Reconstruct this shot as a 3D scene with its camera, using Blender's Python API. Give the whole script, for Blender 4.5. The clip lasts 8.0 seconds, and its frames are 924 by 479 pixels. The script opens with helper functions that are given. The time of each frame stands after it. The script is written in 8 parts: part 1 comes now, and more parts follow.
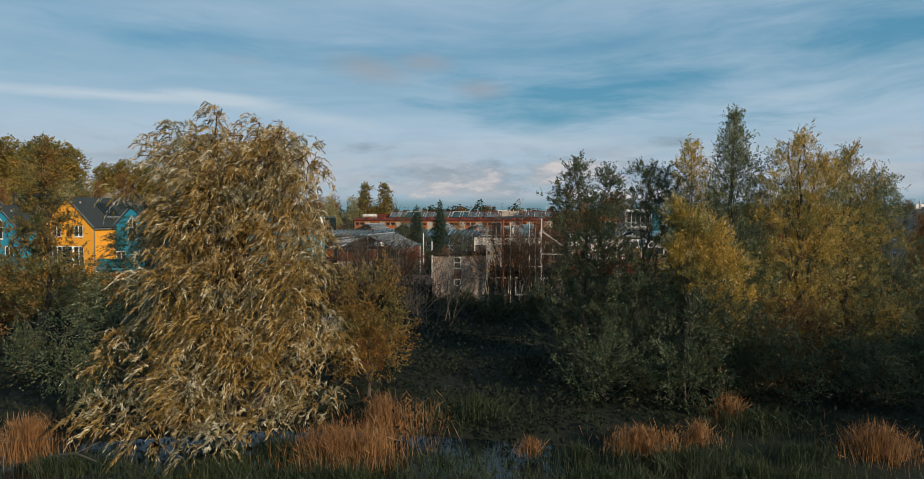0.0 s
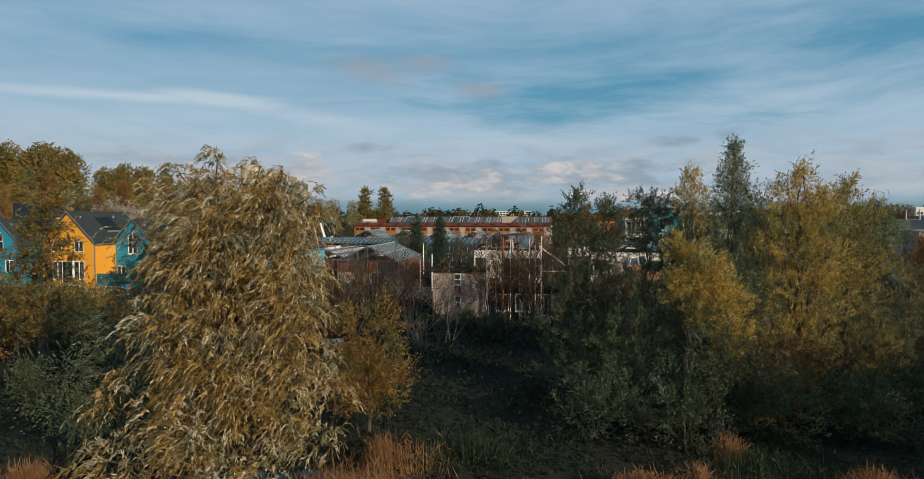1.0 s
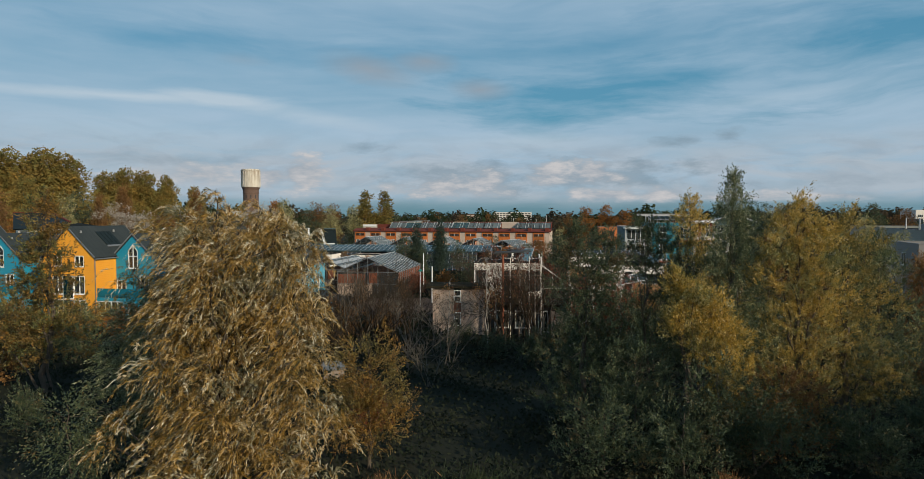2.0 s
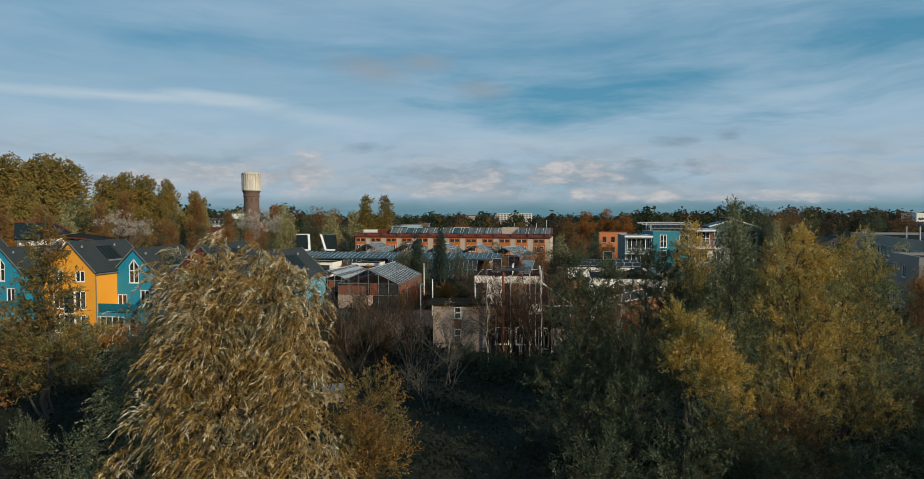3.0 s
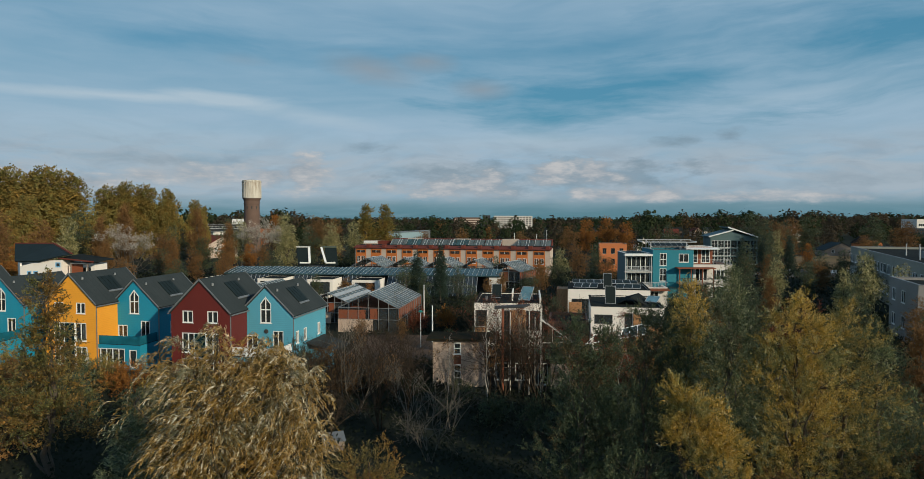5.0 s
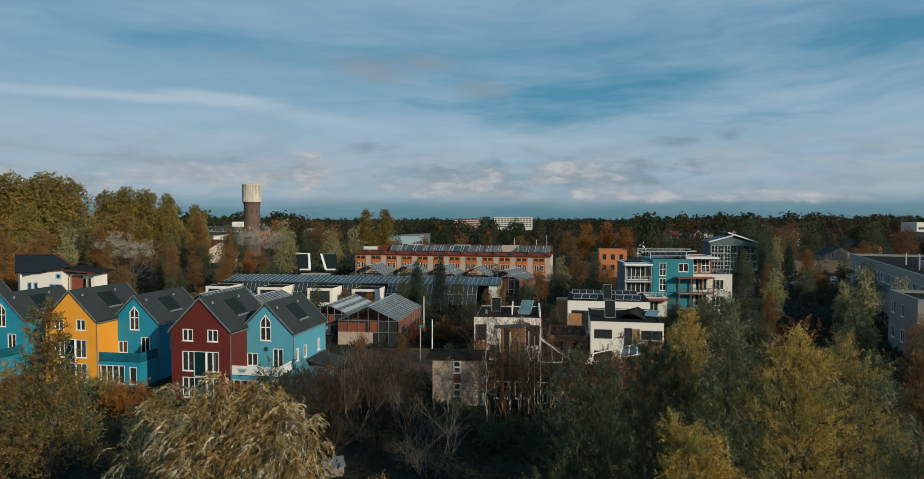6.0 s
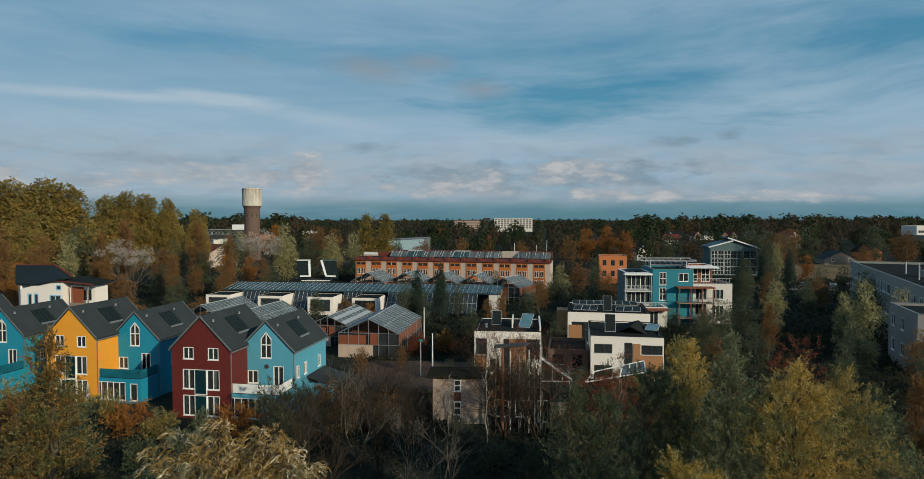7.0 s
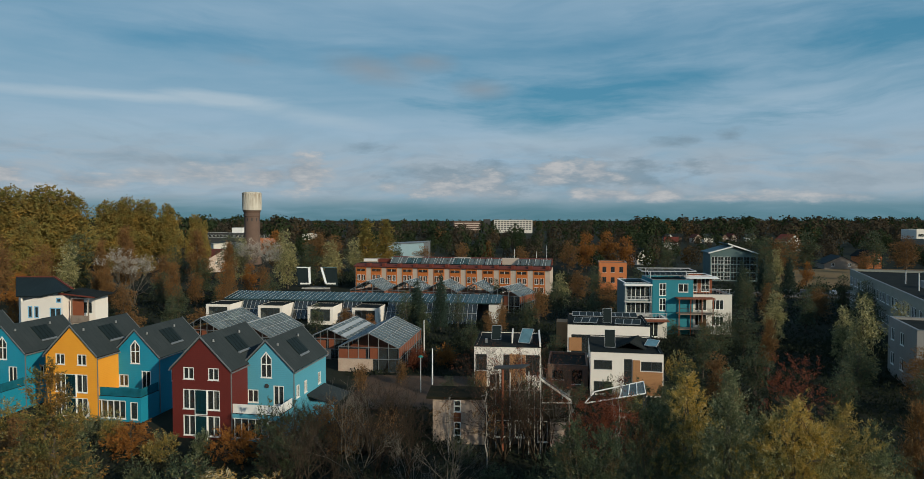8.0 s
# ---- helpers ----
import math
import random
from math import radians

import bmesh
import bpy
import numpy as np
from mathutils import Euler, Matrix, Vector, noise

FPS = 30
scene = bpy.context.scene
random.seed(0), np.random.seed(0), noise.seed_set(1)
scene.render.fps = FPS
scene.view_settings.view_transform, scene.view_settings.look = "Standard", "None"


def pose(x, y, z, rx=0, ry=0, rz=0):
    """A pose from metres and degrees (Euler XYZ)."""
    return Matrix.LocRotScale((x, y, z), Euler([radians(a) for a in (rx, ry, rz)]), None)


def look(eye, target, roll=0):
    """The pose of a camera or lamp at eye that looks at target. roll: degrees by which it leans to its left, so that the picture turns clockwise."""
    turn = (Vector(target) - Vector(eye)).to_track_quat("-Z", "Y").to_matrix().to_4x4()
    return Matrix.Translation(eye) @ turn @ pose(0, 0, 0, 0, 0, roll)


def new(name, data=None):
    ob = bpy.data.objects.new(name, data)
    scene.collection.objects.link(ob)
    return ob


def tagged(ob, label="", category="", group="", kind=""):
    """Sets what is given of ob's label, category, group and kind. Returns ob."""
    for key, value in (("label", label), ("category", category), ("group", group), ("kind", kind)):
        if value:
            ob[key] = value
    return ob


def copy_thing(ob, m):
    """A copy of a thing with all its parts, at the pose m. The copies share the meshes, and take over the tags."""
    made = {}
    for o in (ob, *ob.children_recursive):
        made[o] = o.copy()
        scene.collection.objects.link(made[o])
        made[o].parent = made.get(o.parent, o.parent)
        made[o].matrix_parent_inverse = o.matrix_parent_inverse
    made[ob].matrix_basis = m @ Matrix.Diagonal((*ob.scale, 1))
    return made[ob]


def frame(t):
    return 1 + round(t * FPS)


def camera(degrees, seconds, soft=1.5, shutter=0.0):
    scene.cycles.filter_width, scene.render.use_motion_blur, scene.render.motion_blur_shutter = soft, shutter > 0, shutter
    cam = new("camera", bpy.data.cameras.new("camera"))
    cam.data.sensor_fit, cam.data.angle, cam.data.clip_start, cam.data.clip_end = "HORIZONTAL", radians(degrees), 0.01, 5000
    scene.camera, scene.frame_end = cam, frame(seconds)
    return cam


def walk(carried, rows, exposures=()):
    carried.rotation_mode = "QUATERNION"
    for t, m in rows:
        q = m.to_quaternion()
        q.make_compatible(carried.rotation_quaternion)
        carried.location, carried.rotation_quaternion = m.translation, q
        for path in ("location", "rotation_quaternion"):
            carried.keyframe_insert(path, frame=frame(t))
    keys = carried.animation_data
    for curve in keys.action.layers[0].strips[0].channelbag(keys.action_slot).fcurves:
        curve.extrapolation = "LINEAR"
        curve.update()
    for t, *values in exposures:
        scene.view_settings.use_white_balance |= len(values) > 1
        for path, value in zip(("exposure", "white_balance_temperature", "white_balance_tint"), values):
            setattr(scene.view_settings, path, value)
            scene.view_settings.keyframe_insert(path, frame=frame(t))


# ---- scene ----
cam = camera(73.7, 8.0, soft=0.82)
EYE, TILT = 8.1, -2.05
# seconds, drift to the right, rise, turn to the left
ROWS = [
    (0.0, 0.00, 0.00, 0.00), (0.5, -0.01, 0.81, 0.00), (1.0, 0.00, 1.62, 0.00), (1.5, 0.00, 2.46, 0.00),
    (2.0, 0.01, 3.23, 0.01), (3.3, 0.03, 5.36, 0.07), (3.5, 0.04, 5.68, 0.075), (4.0, 0.04, 6.50, 0.085),
    (4.5, 0.06, 7.40, 0.09), (5.8, 0.13, 9.82, 0.10), (6.0, 0.13, 10.17, 0.10), (6.5, 0.12, 11.06, 0.10),
    (7.0, 0.10, 11.98, 0.10), (7.5, 0.10, 12.95, 0.10), (8.0, 0.11, 14.00, 0.10),
]
walk(cam, [(t, pose(x, 0, EYE + z, 90 + TILT, 0, yaw)) for t, x, z, yaw in ROWS], exposures=[(0.0, -0.05, 6200, 6), (2.0, -0.13, 6060, 4.5), (4.0, -0.21, 5960, 2.5), (8.0, -0.33, 5850, 0.7)])

# ---------------------------------------------------------------- light
SUN_ELEV, SUN_AZ = radians(20), radians(-46)   # azimuth from +x towards +y
sun_from = Vector((math.cos(SUN_AZ) * math.cos(SUN_ELEV), math.sin(SUN_AZ) * math.cos(SUN_ELEV), math.sin(SUN_ELEV)))
sun = new("sun", bpy.data.lights.new("sun", "SUN"))
sun.data.energy, sun.data.angle, sun.data.color = 5.0, radians(0.6), (1.0, 0.81, 0.585)
sun.matrix_world = look(sun_from * 100, (0, 0, 0))

world = bpy.data.worlds.new("sky")
scene.world = world
world.use_nodes = True


class Nodes:
    """Short hands for one node tree."""

    def __init__(self, tree):
        self.tree = tree
        tree.nodes.clear()

    def add(self, kind, inputs=None, **props):
        n = self.tree.nodes.new(kind)
        for k, v in props.items():
            setattr(n, k, v)
        for k, v in (inputs or {}).items():
            if isinstance(v, bpy.types.NodeSocket):
                self.tree.links.new(v, n.inputs[k])
            else:
                n.inputs[k].default_value = v
        return n

    def math(self, op, a, b=0.0, c=None, clamp=False):
        ins = {0: a, 1: b}
        if c is not None:
            ins[2] = c
        return self.add("ShaderNodeMath", ins, operation=op, use_clamp=clamp).outputs[0]

    def mix(self, fac, a, b, blend="MIX"):
        n = self.add("ShaderNodeMix", {"Factor": fac}, data_type="RGBA", blend_type=blend)
        for sock, v in ((n.inputs[6], a), (n.inputs[7], b)):
            if isinstance(v, bpy.types.NodeSocket):
                self.tree.links.new(v, sock)
            else:
                sock.default_value = (*v[:3], 1)
        return n.outputs[2]

    def ramp(self, fac, stops, interp="LINEAR"):
        n = self.add("ShaderNodeValToRGB", {0: fac})
        cr = n.color_ramp
        cr.interpolation = interp
        while len(cr.elements) < len(stops):
            cr.elements.new(0.5)
        for e, (p, c) in zip(cr.elements, stops):
            e.position, e.color = p, (*c[:3], 1) if not isinstance(c, (int, float)) else (c, c, c, 1)
        return n.outputs[0]

    def noise(self, vec, scale, detail=4, rough=0.55, distort=0.0):
        return self.add("ShaderNodeTexNoise", {"Vector": vec, "Scale": scale, "Detail": detail, "Roughness": rough, "Distortion": distort}).outputs[0]


def build_sky():
    n = Nodes(world.node_tree)
    vec = n.add("ShaderNodeTexCoord").outputs["Generated"]
    sky = n.add("ShaderNodeTexSky", sky_type="NISHITA", sun_disc=False, sun_elevation=SUN_ELEV,
                sun_rotation=math.pi / 2 - SUN_AZ, air_density=1.2, dust_density=0.6, ozone_density=2.5).outputs[0]
    xyz = n.add("ShaderNodeSeparateXYZ", {0: vec})
    x, y, z = xyz.outputs
    flat = n.math("SQRT", n.math("ADD", n.math("MULTIPLY", x, x), n.math("MULTIPLY", y, y)))
    el = n.math("DIVIDE", z, n.math("MAXIMUM", flat, 0.05))          # tangent of the elevation
    az = n.math("ARCTAN2", x, y)
    flatvec = n.add("ShaderNodeCombineXYZ", {0: az, 1: el, 2: 0.0}).outputs[0]
    # streaks of thin high cloud, drawn out along the horizon and bent by a slow swirl
    swirl = n.noise(n.add("ShaderNodeMapping", {"Vector": flatvec, "Scale": (1.0, 2.0, 1.0)}).outputs[0], 2.2, 3, 0.5)
    bend = n.math("ADD", el, n.math("MULTIPLY", n.math("SUBTRACT", swirl, 0.5), 0.10))
    bent = n.add("ShaderNodeCombineXYZ", {0: az, 1: bend, 2: 0.0}).outputs[0]
    st = n.add("ShaderNodeMapping", {"Vector": bent, "Rotation": (0, 0, -0.05), "Scale": (1.5, 8.0, 1.0)}).outputs[0]
    streak = n.ramp(n.noise(st, 1.7, 4, 0.5, 0.3), [(0.36, 0.0), (0.68, 1.0)])
    st2 = n.add("ShaderNodeMapping", {"Vector": bent, "Location": (3.1, 1.7, 0), "Rotation": (0, 0, 0.04), "Scale": (3.0, 24.0, 1.0)}).outputs[0]
    fine = n.ramp(n.noise(st2, 2.6, 6, 0.55, 0.3), [(0.40, 0.0), (0.75, 1.0)])

    warp = n.noise(n.add("ShaderNodeMapping", {"Vector": flatvec, "Scale": (1.0, 2.8, 1.0)}).outputs[0], 15.0, 8, 0.6)
    wob = n.math("MULTIPLY", n.math("SUBTRACT", warp, 0.5), 3.5)
    soft = n.math("MULTIPLY", n.math("SUBTRACT", n.noise(st, 3.0, 8, 0.6), 0.5), 3.2)

    def blob(a, e, ra, re, hard=1.4, slope=0.0, edge=None):
        da = n.math("DIVIDE", n.math("SUBTRACT", az, a), ra)
        lift = n.math("ADD", el, n.math("MULTIPLY", n.math("SUBTRACT", az, a), slope)) if slope else el
        de = n.math("DIVIDE", n.math("SUBTRACT", lift, e), re)
        q = n.math("SQRT", n.math("ADD", n.math("MULTIPLY", da, da), n.math("MULTIPLY", de, de)))
        return n.math("MULTIPLY", n.math("SUBTRACT", 1.0, n.math("ADD", q, edge or soft)), hard, clamp=True)

    def total(items, edge=None):
        out = blob(*items[0], edge=edge)
        for it in items[1:]:
            out = n.math("MAXIMUM", out, blob(*it, edge=edge))
        return out

    veil = n.ramp(el, [(0.0, 0.30), (0.03, 0.70), (0.06, 0.88), (0.09, 0.95), (0.145, 0.92), (0.19, 0.58), (0.27, 0.42), (0.33, 0.6), (0.45, 0.45), (0.8, 0.3)])
    blue = total([(0.20, 0.190, 0.28, 0.065, 1.1), (0.60, 0.25, 0.30, 0.085, 0.9), (0.36, 0.215, 0.12, 0.03, 0.9), (-0.02, 0.262, 0.5, 0.035, 0.5), (-0.45, 0.262, 0.22, 0.03, 0.6)])
    thin = n.math("ADD", n.math("MULTIPLY", streak, 0.26), n.math("MULTIPLY", fine, 0.13))
    cover = n.math("MULTIPLY", n.math("ADD", n.math("MULTIPLY", veil, 0.8), thin), n.math("SUBTRACT", 1.0, n.math("MULTIPLY", blue, 0.85)), clamp=True)
    # cloud and haze tones are given ten times over, for the background's strength of 0.1
    base = n.mix(0.8, sky, n.ramp(el, [(0.0, (0.8, 1.9, 2.5)), (0.05, (1.0, 2.5, 3.3)), (0.16, (0.55, 2.75, 4.2)), (0.42, (0.75, 2.65, 4.4)), (1.0, (0.8, 2.2, 4.2))]))
    col = n.mix(cover, base, (4.3, 5.4, 6.5))
    mild = n.math("MULTIPLY", soft, 0.55)
    white = total([(-0.50, 0.172, 0.24, 0.010, 1.1, -0.03), (-0.37, 0.176, 0.11, 0.014, 1.4, 0.05), (-0.24, 0.158, 0.16, 0.016, 0.6, 0.12), (0.45, 0.17, 0.2, 0.014, 0.3, -0.1), (-0.45, 0.12, 0.4, 0.035, 0.45, 0.03), (0.10, 0.122, 0.22, 0.018, 0.6, 0.0)], mild)
    col = n.mix(n.math("MULTIPLY", white, 0.8), col, (5.7, 6.3, 6.9))
    pinks = total([(-0.15, 0.235, 0.09, 0.030, 0.8, 0.15), (-0.06, 0.25, 0.06, 0.022, 0.8), (0.03, 0.205, 0.06, 0.020, 0.9), (-0.34, 0.238, 0.05, 0.014, 0.3)], mild)
    col = n.mix(n.math("MULTIPLY", pinks, 0.75), col, (3.55, 3.65, 3.95))
    greys = total([(0.345, 0.118, 0.055, 0.012, 1.1), (0.40, 0.123, 0.03, 0.009, 1.0), (-0.155, 0.112, 0.04, 0.010, 0.9), (0.02, 0.060, 0.15, 0.030, 1.7), (0.20, 0.068, 0.16, 0.028, 1.8),
                   (-0.085, 0.075, 0.05, 0.018, 1.0), (-0.42, 0.085, 0.12, 0.012, 0.6), (0.52, 0.05, 0.2, 0.012, 0.4)], wob)
    # a broken bank of low cloud all along the horizon, drawn out sideways
    bank_vec = n.add("ShaderNodeMapping", {"Vector": bent, "Location": (0.7, 0.2, 0), "Scale": (3.2, 15.0, 1.0)}).outputs[0]
    bank = n.math("MULTIPLY", n.ramp(n.noise(bank_vec, 2.4, 7, 0.58, 0.4), [(0.30, 0.0), (0.56, 1.0)]), n.ramp(el, [(0.012, 0.0), (0.028, 0.85), (0.085, 0.9), (0.13, 0.0)]))
    col = n.mix(n.math("MULTIPLY", bank, 0.95), col, (5.0, 5.25, 5.65))
    roll_vec = n.add("ShaderNodeMapping", {"Vector": bent, "Location": (1.9, 0.8, 0), "Scale": (6.0, 22.0, 1.0)}).outputs[0]
    rolls = n.math("MULTIPLY", n.ramp(n.noise(roll_vec, 2.2, 8, 0.6, 0.5), [(0.46, 0.0), (0.66, 1.0)]), n.ramp(el, [(0.02, 0.0), (0.04, 0.9), (0.10, 0.7), (0.15, 0.0)]))
    col = n.mix(n.math("MULTIPLY", rolls, 0.42), col, (2.9, 3.4, 4.0))
    col = n.mix(n.math("MULTIPLY", greys, 0.55), col, (2.3, 2.95, 3.5))
    puffs = total([(-0.255, 0.070, 0.05, 0.030, 1.8), (-0.30, 0.066, 0.06, 0.022, 1.3), (-0.40, 0.064, 0.08, 0.018, 1.0), (-0.02, 0.048, 0.090, 0.020, 1.3), (0.035, 0.058, 0.045, 0.020, 1.4), (0.212, 0.072, 0.045, 0.022, 1.5), (0.135, 0.070, 0.040, 0.022, 1.3), (-0.125, 0.045, 0.04, 0.010, 0.8),
                   (0.235, 0.036, 0.085, 0.014, 1.4), (0.31, 0.034, 0.055, 0.013, 1.3), (0.42, 0.030, 0.10, 0.010, 1.2), (0.55, 0.030, 0.06, 0.010, 1.1), (-0.655, 0.058, 0.05, 0.018, 1.6), (-0.55, 0.050, 0.08, 0.014, 1.2), (-0.47, 0.060, 0.05, 0.014, 1.0)], wob)
    lit = n.ramp(warp, [(0.36, (6.5, 5.95, 5.8)), (0.60, (3.7, 4.0, 4.45))])
    col = n.mix(n.math("MULTIPLY", puffs, 1.0), col, lit)
    low = n.ramp(el, [(0.0, 1.0), (0.018, 0.8), (0.036, 0.0)])
    dusk = n.math("MULTIPLY", low, n.math("ADD", 0.75, n.math("MULTIPLY", fine, -0.3)))
    col = n.mix(n.math("MULTIPLY", dusk, n.math("SUBTRACT", 1.0, puffs)), col, (0.95, 2.25, 2.65))
    bg = n.add("ShaderNodeBackground", {"Color": col, "Strength": 0.1})
    n.add("ShaderNodeOutputWorld", {0: bg.outputs[0]})


build_sky()

# ---------------------------------------------------------------- materials


def surface(name, a, b, c=None, rough=0.8, scale=1.0, metal=0.0, bump=0.2, stripes=None, random_tint=0.0, spec=0.4):
    """Three tones mixed by a coarse and a fine noise, with a fine relief. stripes: (axis, per metre, depth of tone)."""
    m = bpy.data.materials.new(name)
    m.use_nodes = True
    n = Nodes(m.node_tree)
    vec = n.add("ShaderNodeTexCoord").outputs["Object"]
    coarse = n.ramp(n.noise(vec, 0.55 * scale, 5, 0.6, 0.3), [(0.3, 0.0), (0.7, 1.0)])
    fine = n.noise(vec, 14 * scale, 4, 0.65)
    col = n.mix(coarse, a, b)
    col = n.mix(n.ramp(fine, [(0.5, 0.0), (0.75, 0.7)]), col, c or [v * 0.7 for v in b])
    height = fine
    if stripes:
        axis, per, depth = stripes
        comp = n.add("ShaderNodeSeparateXYZ", {0: vec}).outputs[axis]
        saw = n.math("FRACT", n.math("MULTIPLY", comp, per))
        line = n.math("LESS_THAN", saw, 0.12)
        col = n.mix(n.math("MULTIPLY", line, depth), col, [v * 0.45 for v in a])
        height = n.math("SUBTRACT", n.math("MULTIPLY", fine, 0.3), line)
    if random_tint:
        r = n.add("ShaderNodeObjectInfo").outputs["Random"]
        col = n.mix(n.math("MULTIPLY", r, random_tint), col, [v * 0.55 for v in a])
    bmp = n.add("ShaderNodeBump", {"Height": height, "Strength": bump, "Distance": 0.03})
    p = n.add("ShaderNodeBsdfPrincipled", {"Base Color": col, "Metallic": metal, "Normal": bmp.outputs[0], "Specular IOR Level": spec,
                                            "Roughness": n.math("ADD", rough - 0.08, n.math("MULTIPLY", fine, 0.16), clamp=True)})
    n.add("ShaderNodeOutputMaterial", {0: p.outputs[0]})
    return m


def leaf_material(name, tones, through_light=0.35, rough=0.6, spec=0.3, single=0.42, patch_size=1.1, grain=9.0, twig=0.0, other=None, share=0.5):
    """Leaves: every one takes its own tone, and so does every twig; some light comes through. other: the tones of boughs that have turned."""
    m = bpy.data.materials.new(name)
    m.use_nodes = True
    n = Nodes(m.node_tree)
    r = n.add("ShaderNodeNewGeometry").outputs["Random Per Island"]
    vec = n.add("ShaderNodeTexCoord").outputs["Object"]
    patch = n.math("ADD", n.math("MULTIPLY", n.noise(vec, 1 / patch_size, 3, 0.6), 0.6), n.math("MULTIPLY", n.noise(vec, 0.22 / patch_size, 2), 0.4))
    own = n.math("MULTIPLY", r, single)
    if twig:
        own = n.math("ADD", own, n.math("MULTIPLY", n.add("ShaderNodeAttribute", attribute_name="twig").outputs["Fac"], twig))
    pick = n.math("ADD", own, n.math("MULTIPLY", n.math("SUBTRACT", patch, 0.34), 0.6 if twig else 1.75), clamp=True)
    col = n.ramp(pick, [(i / max(1, len(tones) - 1), t) for i, t in enumerate(tones)])
    if other:
        turned = n.ramp(n.math("ADD", n.noise(vec, 0.62, 3, 0.6), n.math("MULTIPLY", n.math("SUBTRACT", r, 0.5), 0.12)), [(share - 0.06, 0.0), (share + 0.06, 1.0)])
        col = n.mix(turned, col, n.ramp(pick, [(i / max(1, len(other) - 1), t) for i, t in enumerate(other)]))
    col = n.mix(n.math("MULTIPLY", n.noise(vec, grain, 2), 0.35), col, [v * 0.5 for v in tones[0]])
    p = n.add("ShaderNodeBsdfPrincipled", {"Base Color": col, "Roughness": rough, "Specular IOR Level": spec})
    t = n.add("ShaderNodeBsdfTranslucent", {"Color": col})
    mx = n.add("ShaderNodeMixShader", {0: through_light, 1: p.outputs[0], 2: t.outputs[0]})
    n.add("ShaderNodeOutputMaterial", {0: mx.outputs[0]})
    return m


def glass_material(name, tint=(0.75, 0.82, 0.84), rough=0.05, clear=0.55, film_tone=(0.3, 0.33, 0.34)):
    """A filmed pane: partly clear, partly mirroring. The film is dust; on skylights it holds the sky's reflection."""
    m = bpy.data.materials.new(name)
    m.use_nodes = True
    n = Nodes(m.node_tree)
    vec = n.add("ShaderNodeTexCoord").outputs["Object"]
    r = n.add("ShaderNodeObjectInfo").outputs["Random"]
    film = n.ramp(n.noise(vec, 0.8, 5, 0.6), [(0.3, 0.0), (0.75, 1.0)])
    tone = n.mix(film, n.mix(r, [v * 0.85 for v in film_tone], [min(1, v * 1.2) for v in film_tone]), [v * 0.5 for v in film_tone])
    p = n.add("ShaderNodeBsdfPrincipled", {"Base Color": tone, "Roughness": n.math("ADD", rough, n.math("MULTIPLY", film, 0.12)),
                                            "Specular IOR Level": 0.7 if rough < 0.1 else 0.35, "Coat Weight": 0.5 if rough < 0.1 else 0.08, "Coat Roughness": 0.03})
    t = n.add("ShaderNodeBsdfTransparent", {"Color": (*tint, 1)})
    see = n.math("ADD", clear - 0.1, n.math("MULTIPLY", n.math("FRACT", n.math("MULTIPLY", r, 7.3)), 0.2), clamp=True)
    mx = n.add("ShaderNodeMixShader", {0: see, 1: p.outputs[0], 2: t.outputs[0]})
    n.add("ShaderNodeOutputMaterial", {0: mx.outputs[0]})
    return m


